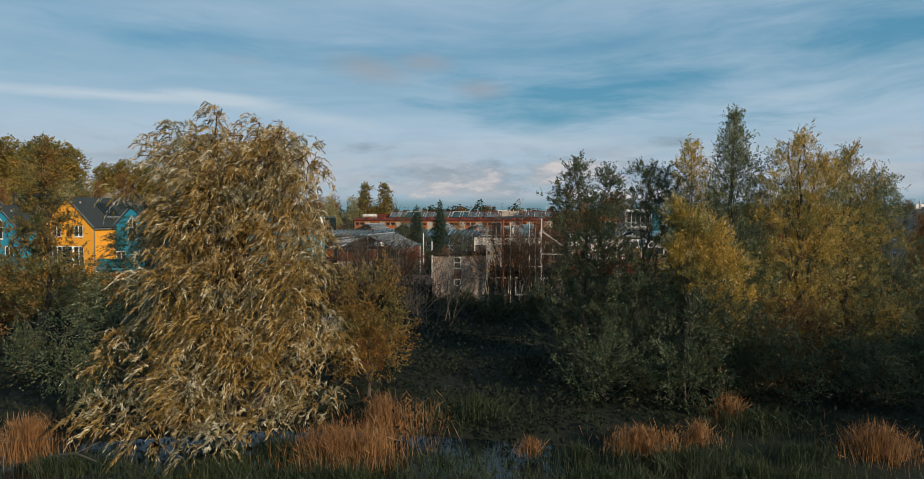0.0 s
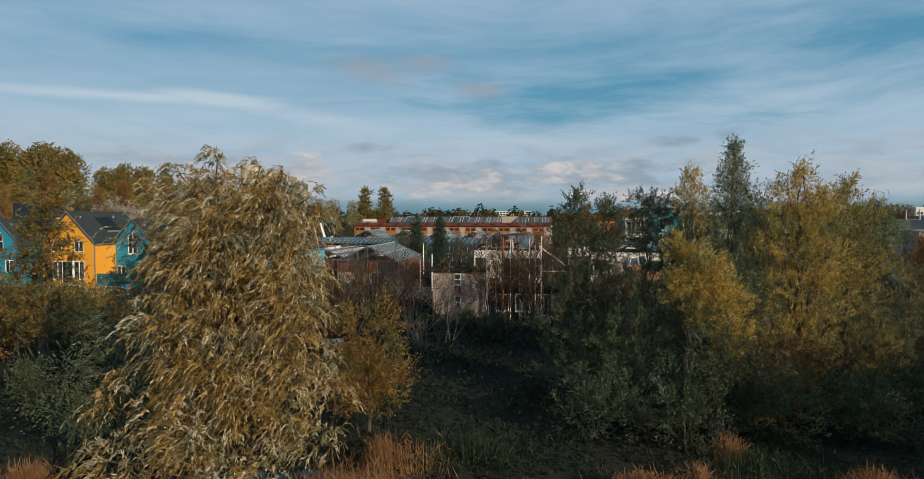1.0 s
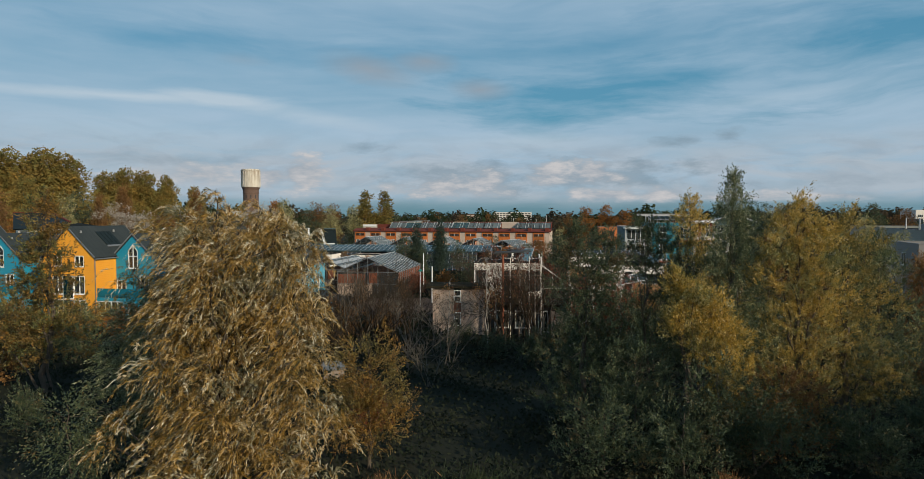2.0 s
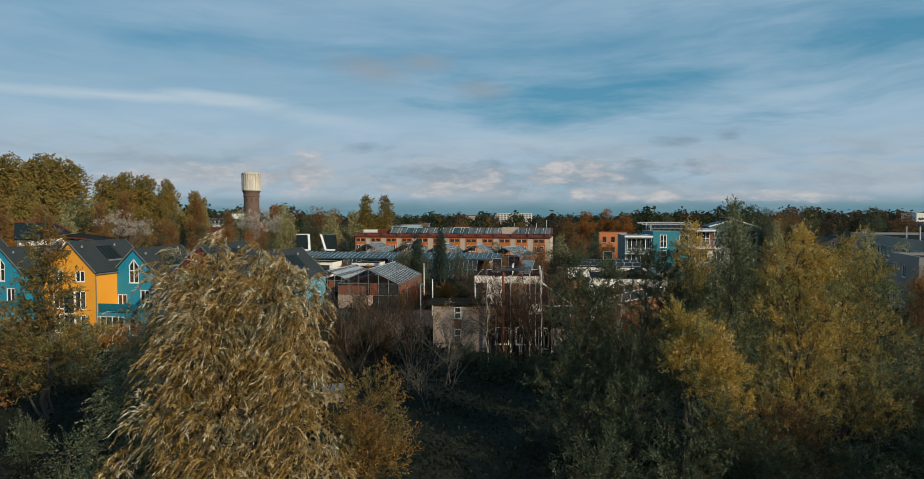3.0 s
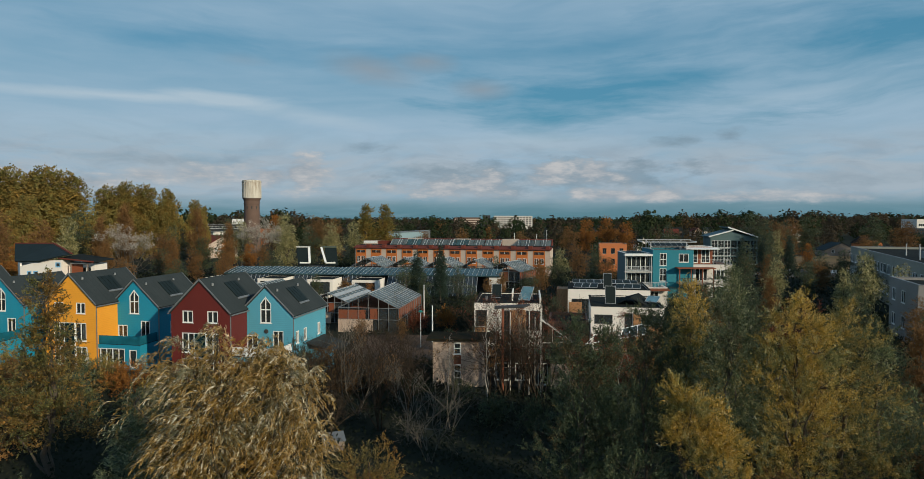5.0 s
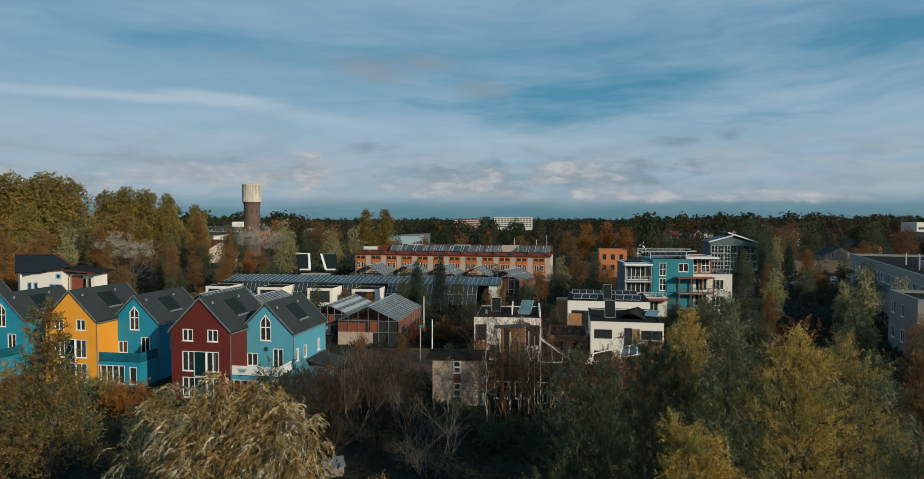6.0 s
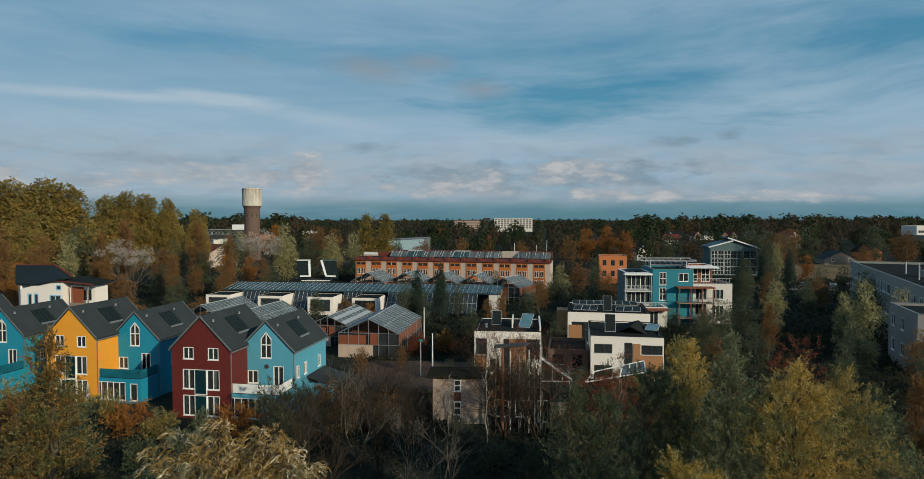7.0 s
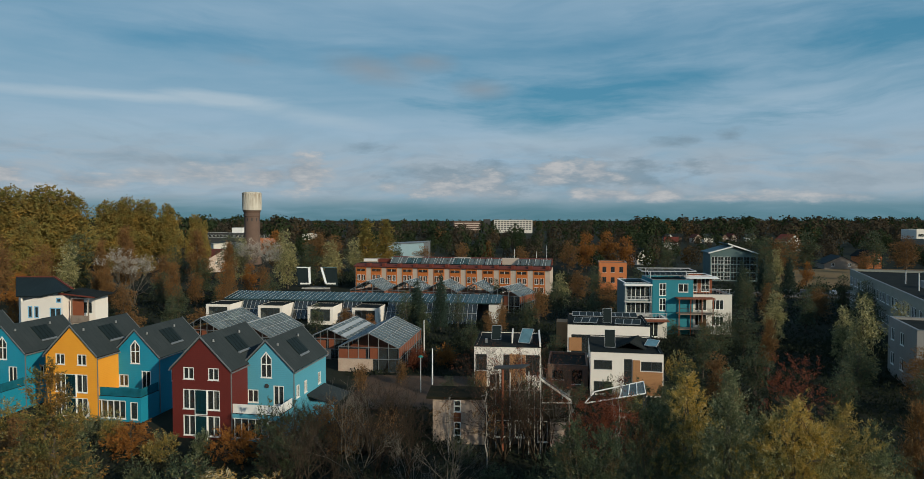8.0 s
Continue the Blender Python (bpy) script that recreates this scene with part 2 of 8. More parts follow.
M = {
    # the clearing's deep shade is put into this near-black soil colour
    "ground": surface("shaded_meadow_soil", (0.022, 0.026, 0.019), (0.030, 0.030, 0.021), (0.018, 0.020, 0.015), 0.95, 0.25, bump=0.6, spec=0.05),
    "lawn": surface("lawn", (0.07, 0.09, 0.02), (0.10, 0.09, 0.03), None, 0.95, 0.6, bump=0.5),
    "leaf_litter": surface("leaf_litter", (0.085, 0.045, 0.024), (0.05, 0.034, 0.022), (0.13, 0.06, 0.022), 0.95, 1.2, bump=0.6),
    "paving": surface("paving", (0.12, 0.105, 0.095), (0.09, 0.08, 0.075), None, 0.9, 0.8),
    "blue": surface("blue_boards", (0.020, 0.22, 0.33), (0.026, 0.25, 0.37), (0.016, 0.18, 0.27), 0.6, 0.7, stripes=(2, 5.0, 0.3)),
    "pale_blue": surface("pale_blue_boards", (0.095, 0.31, 0.41), (0.105, 0.34, 0.45), (0.085, 0.27, 0.36), 0.6, 0.7, stripes=(2, 5.0, 0.3)),
    "yellow": surface("ochre_boards", (0.74, 0.31, 0.022), (0.78, 0.345, 0.026), (0.63, 0.25, 0.02), 0.6, 0.7, stripes=(2, 5.0, 0.2)),
    "red": surface("oxblood_boards", (0.105, 0.016, 0.012), (0.125, 0.018, 0.013), (0.085, 0.013, 0.01), 0.6, 0.7, stripes=(2, 5.0, 0.3)),
    "slate": surface("grey_roofing", (0.032, 0.040, 0.042), (0.042, 0.050, 0.052), (0.024, 0.030, 0.032), 0.9, 0.8, stripes=(1, 1.6, 0.25), bump=0.3, spec=0.08),
    "felt": surface("black_roof_felt", (0.014, 0.017, 0.017), (0.024, 0.027, 0.026), (0.012, 0.013, 0.013), 0.95, 1.0, spec=0.04),
    "zinc": surface("zinc_trim", (0.17, 0.18, 0.185), (0.23, 0.24, 0.245), None, 0.6, 1.5, metal=0.4),
    "white": surface("white_paint", (0.78, 0.77, 0.74), (0.70, 0.69, 0.66), (0.82, 0.81, 0.79), 0.6, 1.0, bump=0.05),
    "render": surface("white_render", (0.62, 0.58, 0.53), (0.55, 0.52, 0.47), (0.48, 0.45, 0.41), 0.85, 0.9, bump=0.15),
    "cream": surface("cream_render", (0.42, 0.34, 0.28), (0.49, 0.40, 0.33), (0.35, 0.28, 0.22), 0.85, 0.9, bump=0.15),
    "orange": surface("orange_boards", (0.40, 0.115, 0.022), (0.46, 0.14, 0.028), (0.32, 0.09, 0.018), 0.7, 0.9),
    "orange_render": surface("orange_render", (0.46, 0.15, 0.05), (0.5, 0.17, 0.055), (0.4, 0.125, 0.04), 0.8, 0.9),
    "rust": surface("red_roof_sheet", (0.125, 0.032, 0.022), (0.15, 0.040, 0.026), (0.10, 0.028, 0.02), 0.8, 0.9, spec=0.15),
    "teal": surface("teal_render", (0.018, 0.16, 0.21), (0.022, 0.18, 0.235), (0.015, 0.13, 0.18), 0.7, 0.8),
    "brick": surface("pale_brown_brick", (0.42, 0.31, 0.235), (0.50, 0.39, 0.31), (0.27, 0.18, 0.13), 0.9, 1.4, stripes=(2, 14, 0.35)),
    "sedum": surface("sedum_roof", (0.018, 0.020, 0.013), (0.032, 0.025, 0.016), (0.014, 0.018, 0.012), 0.95, 2.0, bump=0.8, spec=0.02),
    "tower_brick": surface("dark_brick", (0.11, 0.072, 0.055), (0.14, 0.09, 0.068), (0.085, 0.055, 0.045), 0.9, 0.5, stripes=(2, 3, 0.3)),
    "grey_wall": surface("grey_brick", (0.27, 0.255, 0.235), (0.24, 0.225, 0.21), (0.19, 0.18, 0.165), 0.9, 0.8),
    "warm_white": surface("warm_white_render", (0.79, 0.73, 0.665), (0.74, 0.685, 0.62), (0.65, 0.60, 0.545), 0.8, 0.9, bump=0.1),
    "school_wall": surface("grey_green_brick", (0.29, 0.285, 0.24), (0.25, 0.247, 0.205), (0.20, 0.20, 0.165), 0.9, 0.8),
    "dry_field": surface("dry_field", (0.15, 0.10, 0.052), (0.20, 0.135, 0.065), (0.10, 0.085, 0.04), 0.95, 0.12, bump=0.5, spec=0.1),
    "sky_blue": surface("light_blue_paint", (0.20, 0.42, 0.62), (0.24, 0.46, 0.66), None, 0.6, 1.0, bump=0.05),
    "dark_wall": surface("dark_cladding", (0.03, 0.032, 0.034), (0.045, 0.045, 0.045), None, 0.8, 1.0),
    "wood": surface("larch_boards", (0.33, 0.165, 0.07), (0.38, 0.195, 0.085), (0.25, 0.125, 0.055), 0.75, 1.0, stripes=(2, 6, 0.4)),
    "grey_wood": surface("grey_timber", (0.20, 0.16, 0.13), (0.26, 0.21, 0.17), None, 0.85, 1.2),
    "rust_wood": surface("red_timber", (0.17, 0.05, 0.022), (0.22, 0.066, 0.028), (0.13, 0.04, 0.018), 0.75, 1.2),
    "steel": surface("pale_steel", (0.42, 0.43, 0.43), (0.5, 0.5, 0.5), None, 0.45, 1.2, metal=0.3),
    "white_bark": surface("white_bark", (0.36, 0.33, 0.29), (0.28, 0.25, 0.22), (0.06, 0.05, 0.045), 0.9, 1.5),
    "bark": surface("bark", (0.07, 0.055, 0.04), (0.10, 0.08, 0.06), (0.04, 0.03, 0.025), 0.95, 1.5, bump=0.5),
    "pale_bark": surface("pale_bark", (0.095, 0.082, 0.062), (0.13, 0.112, 0.088), (0.06, 0.05, 0.04), 0.95, 1.5, bump=0.5),
    "red_twig": surface("red_twigs", (0.036, 0.028, 0.020), (0.052, 0.037, 0.025), (0.028, 0.022, 0.016), 0.95, 1.5, spec=0.1),
    "row_roof": surface("teal_grey_roof", (0.030, 0.062, 0.068), (0.042, 0.078, 0.084), (0.024, 0.05, 0.055), 0.7, 0.8, spec=0.2),
    "grey_teal": surface("grey_teal_cladding", (0.075, 0.125, 0.13), (0.095, 0.145, 0.15), (0.06, 0.1, 0.105), 0.7, 0.8),
    "pale_sheet": surface("pale_blue_sheet", (0.30, 0.42, 0.46), (0.34, 0.46, 0.50), None, 0.7, 0.6, stripes=(0, 1.0, 0.15)),
    "black_tyre": surface("tyre_rubber", (0.012, 0.012, 0.012), (0.018, 0.018, 0.018), None, 0.9, 2.0),
    "car_silver": surface("silver_car_paint", (0.42, 0.43, 0.44), (0.46, 0.47, 0.48), None, 0.3, 1.0, metal=0.6, bump=0.02),
    "car_dark": surface("dark_car_paint", (0.03, 0.035, 0.045), (0.04, 0.045, 0.055), None, 0.3, 1.0, bump=0.02),
    "interior": surface("dim_room", (0.10, 0.09, 0.08), (0.07, 0.065, 0.06), None, 0.9, 0.6),
    "curtain": surface("curtain", (0.5, 0.46, 0.42), (0.4, 0.37, 0.34), None, 0.9, 1.5),
    "pv": surface("solar_panel", (0.009, 0.014, 0.014), (0.013, 0.020, 0.020), (0.02, 0.028, 0.028), 0.55, 1.0, spec=0.14, bump=0.02),
    "glass": glass_material("window_glass", clear=0.45, film_tone=(0.05, 0.06, 0.065)),
    "roof_glass": glass_material("greenhouse_glass", (0.55, 0.66, 0.68), 0.2, 0.42, (0.20, 0.225, 0.215)),
    "row_glass": glass_material("striped_roof_glass", (0.45, 0.66, 0.70), 0.2, 0.5, (0.11, 0.18, 0.185)),
    "blue_glass": glass_material("blue_screen", (0.1, 0.45, 0.6), 0.15, 0.4, (0.04, 0.25, 0.34)),
    "teal_glass": glass_material("teal_door_glass", (0.25, 0.45, 0.5), 0.12, 0.35, (0.015, 0.06, 0.075)),
    # pale blue tone paints the sky's reflection onto the skylights
    "sky_glass": glass_material("skylight_glass", (0.4, 0.6, 0.65), 0.05, 0.15, (0.16, 0.29, 0.33)),
    "green_sign": surface("green_enamel", (0.02, 0.16, 0.14), (0.025, 0.18, 0.15), None, 0.5, 1.0),
}


def water_material():
    m = bpy.data.materials.new("pond_water")
    m.use_nodes = True
    n = Nodes(m.node_tree)
    vec = n.add("ShaderNodeTexCoord").outputs["Object"]
    bmp = n.add("ShaderNodeBump", {"Height": n.noise(vec, 3.0, 4), "Strength": 0.08, "Distance": 0.05})
    p = n.add("ShaderNodeBsdfPrincipled", {"Base Color": (0.01, 0.014, 0.014, 1), "Roughness": 0.06, "Normal": bmp.outputs[0], "IOR": 1.33})
    n.add("ShaderNodeOutputMaterial", {0: p.outputs[0]})
    return m


M["water"] = water_material()


def tank_material():
    """Pale concrete with brown streaks that run down from its rim."""
    m = bpy.data.materials.new("streaked_concrete")
    m.use_nodes = True
    n = Nodes(m.node_tree)
    vec = n.add("ShaderNodeTexCoord").outputs["Object"]
    run = n.noise(n.add("ShaderNodeMapping", {"Vector": vec, "Scale": (1.6, 1.6, 0.10)}).outputs[0], 1.5, 5, 0.6)
    z = n.add("ShaderNodeSeparateXYZ", {0: vec}).outputs[2]
    down = n.math("MULTIPLY", n.math("SUBTRACT", z, 25.0), 0.115, clamp=True)
    stain = n.math("MULTIPLY", n.ramp(run, [(0.46, 0.0), (0.62, 1.0)]), n.math("ADD", 0.15, n.math("MULTIPLY", down, 0.75)))
    col = n.mix(stain, n.mix(n.noise(vec, 0.8, 5), (0.60, 0.56, 0.48), (0.48, 0.45, 0.39)), (0.20, 0.14, 0.09))
    p = n.add("ShaderNodeBsdfPrincipled", {"Base Color": col, "Roughness": 0.9, "Specular IOR Level": 0.2})
    n.add("ShaderNodeOutputMaterial", {0: p.outputs[0]})
    return m


M["tank"] = tank_material()
LEAF = {
    "willow": leaf_material("willow_leaves", [(0.03, 0.032, 0.013), (0.08, 0.064, 0.020), (0.18, 0.115, 0.028), (0.32, 0.195, 0.038), (0.49, 0.29, 0.055), (0.66, 0.48, 0.22), (0.88, 0.80, 0.58)], 0.40, 0.32, 0.6, 0.30, 0.9, 9.0, 0.66, other=[(0.03, 0.038, 0.02), (0.08, 0.085, 0.045), (0.17, 0.165, 0.09), (0.29, 0.27, 0.15), (0.42, 0.39, 0.24), (0.64, 0.59, 0.42), (0.90, 0.86, 0.70)], share=0.57),
    "pale_willow": leaf_material("pale_willow_leaves", [(0.05, 0.06, 0.026), (0.135, 0.14, 0.058), (0.32, 0.29, 0.115), (0.58, 0.50, 0.22), (0.90, 0.80, 0.48)], 0.4, 0.45, 0.45, 0.34, 0.9, 9.0, 0.5),
    "grey_green": leaf_material("grey_green_leaves", [(0.028, 0.042, 0.022), (0.066, 0.088, 0.042), (0.125, 0.15, 0.068), (0.25, 0.26, 0.12), (0.62, 0.60, 0.35)], 0.42, 0.35, 0.5, 0.46, 0.8, 9.0, 0.5),
    "yellow": leaf_material("yellow_willow_leaves", [(0.03, 0.045, 0.018), (0.085, 0.095, 0.028), (0.24, 0.19, 0.042), (0.46, 0.31, 0.052), (0.74, 0.45, 0.066), (0.85, 0.62, 0.18), (0.95, 0.86, 0.55)], 0.45, 0.35, 0.55, 0.5, 1.3, 9.0, 0.4, other=[(0.025, 0.04, 0.02), (0.065, 0.085, 0.034), (0.13, 0.15, 0.055), (0.23, 0.24, 0.085), (0.38, 0.36, 0.13), (0.62, 0.57, 0.27), (0.88, 0.82, 0.52)], share=0.57),
    "dark": leaf_material("dark_green_leaves", [(0.030, 0.046, 0.029), (0.057, 0.079, 0.043), (0.11, 0.137, 0.065), (0.27, 0.25, 0.115)], 0.35, 0.5, 0.3, 0.46, 1.1, 9.0, 0.35, other=[(0.03, 0.032, 0.018), (0.07, 0.058, 0.028), (0.14, 0.09, 0.036), (0.30, 0.18, 0.06)], share=0.60),
    "olive": leaf_material("olive_leaves", [(0.03, 0.042, 0.02), (0.075, 0.083, 0.03), (0.19, 0.16, 0.042), (0.36, 0.25, 0.05), (0.64, 0.40, 0.07), (0.85, 0.68, 0.28)], 0.42, 0.4, 0.45, 0.5, 1.3, 9.0, 0.42, other=[(0.026, 0.042, 0.024), (0.06, 0.082, 0.042), (0.11, 0.14, 0.065), (0.20, 0.23, 0.10), (0.36, 0.38, 0.18), (0.66, 0.64, 0.38)], share=0.55),
    "amber": leaf_material("amber_leaves", [(0.05, 0.036, 0.016), (0.14, 0.085, 0.024), (0.27, 0.15, 0.034), (0.44, 0.235, 0.045), (0.62, 0.37, 0.08)], 0.42, 0.45, 0.4, 0.5, 1.0, 9.0, 0.4, other=[(0.035, 0.036, 0.018), (0.09, 0.08, 0.03), (0.17, 0.14, 0.045), (0.30, 0.23, 0.065), (0.48, 0.37, 0.12)], share=0.50),
    "russet": leaf_material("russet_leaves", [(0.04, 0.036, 0.018), (0.10, 0.075, 0.026), (0.20, 0.125, 0.034), (0.36, 0.19, 0.042), (0.56, 0.30, 0.065)], 0.4, 0.5, 0.35, 0.5, 1.0, 9.0, 0.4, other=[(0.03, 0.038, 0.018), (0.07, 0.08, 0.03), (0.13, 0.135, 0.045), (0.23, 0.21, 0.065), (0.40, 0.32, 0.10)], share=0.52),
    "poplar": leaf_material("poplar_leaves", [(0.155, 0.122, 0.042), (0.31, 0.215, 0.058), (0.50, 0.31, 0.072), (0.72, 0.42, 0.092)], 0.38, 0.7, 0.15, 0.22, 2.6, 1.0, other=[(0.13, 0.126, 0.044), (0.245, 0.215, 0.066), (0.38, 0.315, 0.09), (0.56, 0.44, 0.12)], share=0.51),
    "orange": leaf_material("orange_leaves", [(0.14, 0.066, 0.02), (0.26, 0.11, 0.026), (0.39, 0.165, 0.034), (0.52, 0.27, 0.056)], 0.25, 0.7, 0.15, 0.3),
    "brown": leaf_material("brown_leaves", [(0.09, 0.056, 0.028), (0.18, 0.10, 0.04), (0.29, 0.155, 0.054), (0.45, 0.26, 0.098)], 0.25, 0.7, 0.15, 0.3),
    "rust": leaf_material("rust_red_leaves", [(0.07, 0.028, 0.018), (0.15, 0.046, 0.022), (0.25, 0.07, 0.027), (0.36, 0.11, 0.038)], 0.3),
    "white": leaf_material("silver_white_leaves", [(0.30, 0.26, 0.21), (0.50, 0.45, 0.38), (0.76, 0.70, 0.62)], 0.3),
    "fir": leaf_material("fir_needles", [(0.018, 0.036, 0.024), (0.03, 0.052, 0.034), (0.05, 0.072, 0.045)], 0.15),
    "reed": leaf_material("dry_reed_stalks", [(0.14, 0.065, 0.028), (0.26, 0.13, 0.05), (0.38, 0.205, 0.085), (0.50, 0.31, 0.15)], 0.35),
    "sedge": leaf_material("green_sedge", [(0.02, 0.035, 0.016), (0.04, 0.06, 0.025), (0.08, 0.08, 0.035)], 0.3),
    "far_dark": leaf_material("far_green_foliage", [(0.024, 0.038, 0.018), (0.040, 0.054, 0.025), (0.062, 0.072, 0.032), (0.10, 0.09, 0.038)], 0.38, 0.9, 0.05, 0.10, 7.0, 0.3),
    "far_brown": leaf_material("far_brown_foliage", [(0.048, 0.042, 0.030), (0.074, 0.058, 0.038), (0.10, 0.074, 0.044), (0.135, 0.094, 0.05)], 0.38, 0.9, 0.05, 0.10, 7.0, 0.3),
    "far_orange": leaf_material("far_orange_foliage", [(0.09, 0.062, 0.03), (0.14, 0.084, 0.034), (0.19, 0.108, 0.04)], 0.38, 0.9, 0.05, 0.10, 7.0, 0.3),
    # leaf tones kept very dark to stand for the shade in the hollow
    "undergrowth": leaf_material("shade_toned_undergrowth", [(0.022, 0.030, 0.021), (0.032, 0.040, 0.026), (0.044, 0.048, 0.031), (0.060, 0.053, 0.034)], 0.4, 0.95, 0.0, 0.25),
}

# ---------------------------------------------------------------- mesh helpers


def box(bm, x0, x1, y0, y1, z0, z1):
    v = [bm.verts.new(p) for p in ((x0, y0, z0), (x1, y0, z0), (x1, y1, z0), (x0, y1, z0), (x0, y0, z1), (x1, y0, z1), (x1, y1, z1), (x0, y1, z1))]
    for f in ((3, 2, 1, 0), (4, 5, 6, 7), (0, 1, 5, 4), (1, 2, 6, 5), (2, 3, 7, 6), (3, 0, 4, 7)):
        bm.faces.new([v[i] for i in f])


def boxes(*items):
    bm = bmesh.new()
    for it in items:
        box(bm, *it)
    return bm


def slab(bm, corners, thick):
    """A thin plate: four or more corners in one plane, thickened downwards along its normal."""
    c = [Vector(p) for p in corners]
    nrm = (c[1] - c[0]).cross(c[2] - c[0]).normalized()
    if nrm.z < 0:
        nrm = -nrm
    top = [bm.verts.new(p) for p in c]
    low = [bm.verts.new(p - nrm * thick) for p in c]
    bm.faces.new(top)
    bm.faces.new(low[::-1])
    for i in range(len(c)):
        j = (i + 1) % len(c)
        bm.faces.new((top[i], low[i], low[j], top[j]))
    bmesh.ops.recalc_face_normals(bm, faces=bm.faces)


def slabs(*items):
    bm = bmesh.new()
    for corners, thick in items:
        slab(bm, corners, thick)
    return bm


def clip(poly, a, b):
    """The part of a convex polygon on the left of the line from a to b."""
    out = []
    side = lambda p: (b[0] - a[0]) * (p[1] - a[1]) - (b[1] - a[1]) * (p[0] - a[0])
    for i, p in enumerate(poly):
        q = poly[(i + 1) % len(poly)]
        sp, sq = side(p), side(q)
        if sp >= 0:
            out.append(p)
        if sp * sq < 0:
            t = sp / (sp - sq)
            out.append((p[0] + t * (q[0] - p[0]), p[1] + t * (q[1] - p[1])))
    return out


def wall(outline, holes=(), thick=0.25, axis="y"):
    """An upright wall with openings through it. outline: convex, counter-clockwise (along, up); holes: (x0, x1, z0, z1).
    axis 'y': it runs along x, its outer face at y = 0 and its body behind; axis 'x': it runs along y, its outer face at x = 0, its body at -x."""
    xs = sorted({p[0] for p in outline} | {v for h in holes for v in h[:2]})
    zs = sorted({p[1] for p in outline} | {v for h in holes for v in h[2:4]})
    bm = bmesh.new()
    for x0, x1 in zip(xs, xs[1:]):
        for z0, z1 in zip(zs, zs[1:]):
            mx, mz = (x0 + x1) / 2, (z0 + z1) / 2
            if any(h[0] < mx < h[1] and h[2] < mz < h[3] for h in holes):
                continue
            poly = [(x0, z0), (x1, z0), (x1, z1), (x0, z1)]
            for i, a in enumerate(outline):
                poly = clip(poly, a, outline[(i + 1) % len(outline)])
                if len(poly) < 3:
                    break
            clean = [p for i, p in enumerate(poly) if math.dist(p, poly[i - 1]) > 1e-4]
            if len(clean) < 3:
                continue
            place = (lambda p, d: (p[0], d, p[1])) if axis == "y" else (lambda p, d: (-d, p[0], p[1]))
            f = [bm.verts.new(place(p, 0.0)) for p in clean]
            k = [bm.verts.new(place(p, thick)) for p in clean]
            bm.faces.new(f)
            bm.faces.new(k[::-1])
            for i in range(len(clean)):
                j = (i + 1) % len(clean)
                bm.faces.new((f[j], f[i], k[i], k[j]))
    bmesh.ops.remove_doubles(bm, verts=bm.verts, dist=1e-4)
    seen, twice = {}, []
    for f in bm.faces:
        key = tuple(sorted(v.index for v in f.verts))
        if key in seen:
            twice += [f, seen[key]]
        seen[key] = f
    bmesh.ops.recalc_face_normals(bm, faces=bm.faces)
    return bm


def part(name, bm, material, parent=None, label="", m=None, smooth=False):
    me = bpy.data.meshes.new(name)
    bm.to_mesh(me)
    bm.free()
    me.materials.append(material)
    if smooth:
        me.polygons.foreach_set("use_smooth", [True] * len(me.polygons))
    ob = new(name, me)
    ob.parent = parent
    if m is not None:
        ob.matrix_local = m
    return tagged(ob, label) if label else ob


def thing(name, m, label, category, group="", kind=""):
    ob = new(name)
    ob.empty_display_size = 0.3
    ob.matrix_world = m
    return tagged(ob, label, category, group, kind)


def window(parent, x, z, w, h, bars=1, cross=0, m=None, name="window", depth=0.04, sash=0.09, paint="white"):
    """A white window in an opening: x is its middle, z its foot. It lies in the plane y = 0 of m, looking to -y."""
    m = m or Matrix()
    here = m @ Matrix.Translation((x, depth, z))
    fr = sash
    xs = [-w / 2 + fr] + [-w / 2 + w * (i + 1) / (bars + 1) for i in range(bars)] + [w / 2 - fr]
    zs = [fr] + [h * (i + 1) / (cross + 1) for i in range(cross)] + [h - fr]
    t = fr * 0.5
    panes = [(a + (t if i else 0), b - (t if i < bars else 0), c + (t if j else 0), d - (t if j < cross else 0))
             for i, (a, b) in enumerate(zip(xs, xs[1:])) for j, (c, d) in enumerate(zip(zs, zs[1:]))]
    win = part(name, wall([(-w / 2, 0), (w / 2, 0), (w / 2, h), (-w / 2, h)], panes, 0.09), M[paint], parent, "", here @ Matrix.Translation((0, -0.03, 0)))
    part("pane", boxes((-w / 2 + fr * 0.5, w / 2 - fr * 0.5, 0.042, 0.054, fr * 0.5, h - fr * 0.5)), M["glass"], win).visible_shadow = False
    part("sill", boxes((-w / 2 - 0.05, w / 2 + 0.05, -depth - 0.03, 0.0, -0.05, 0.0)), M["white"], win)
    return win


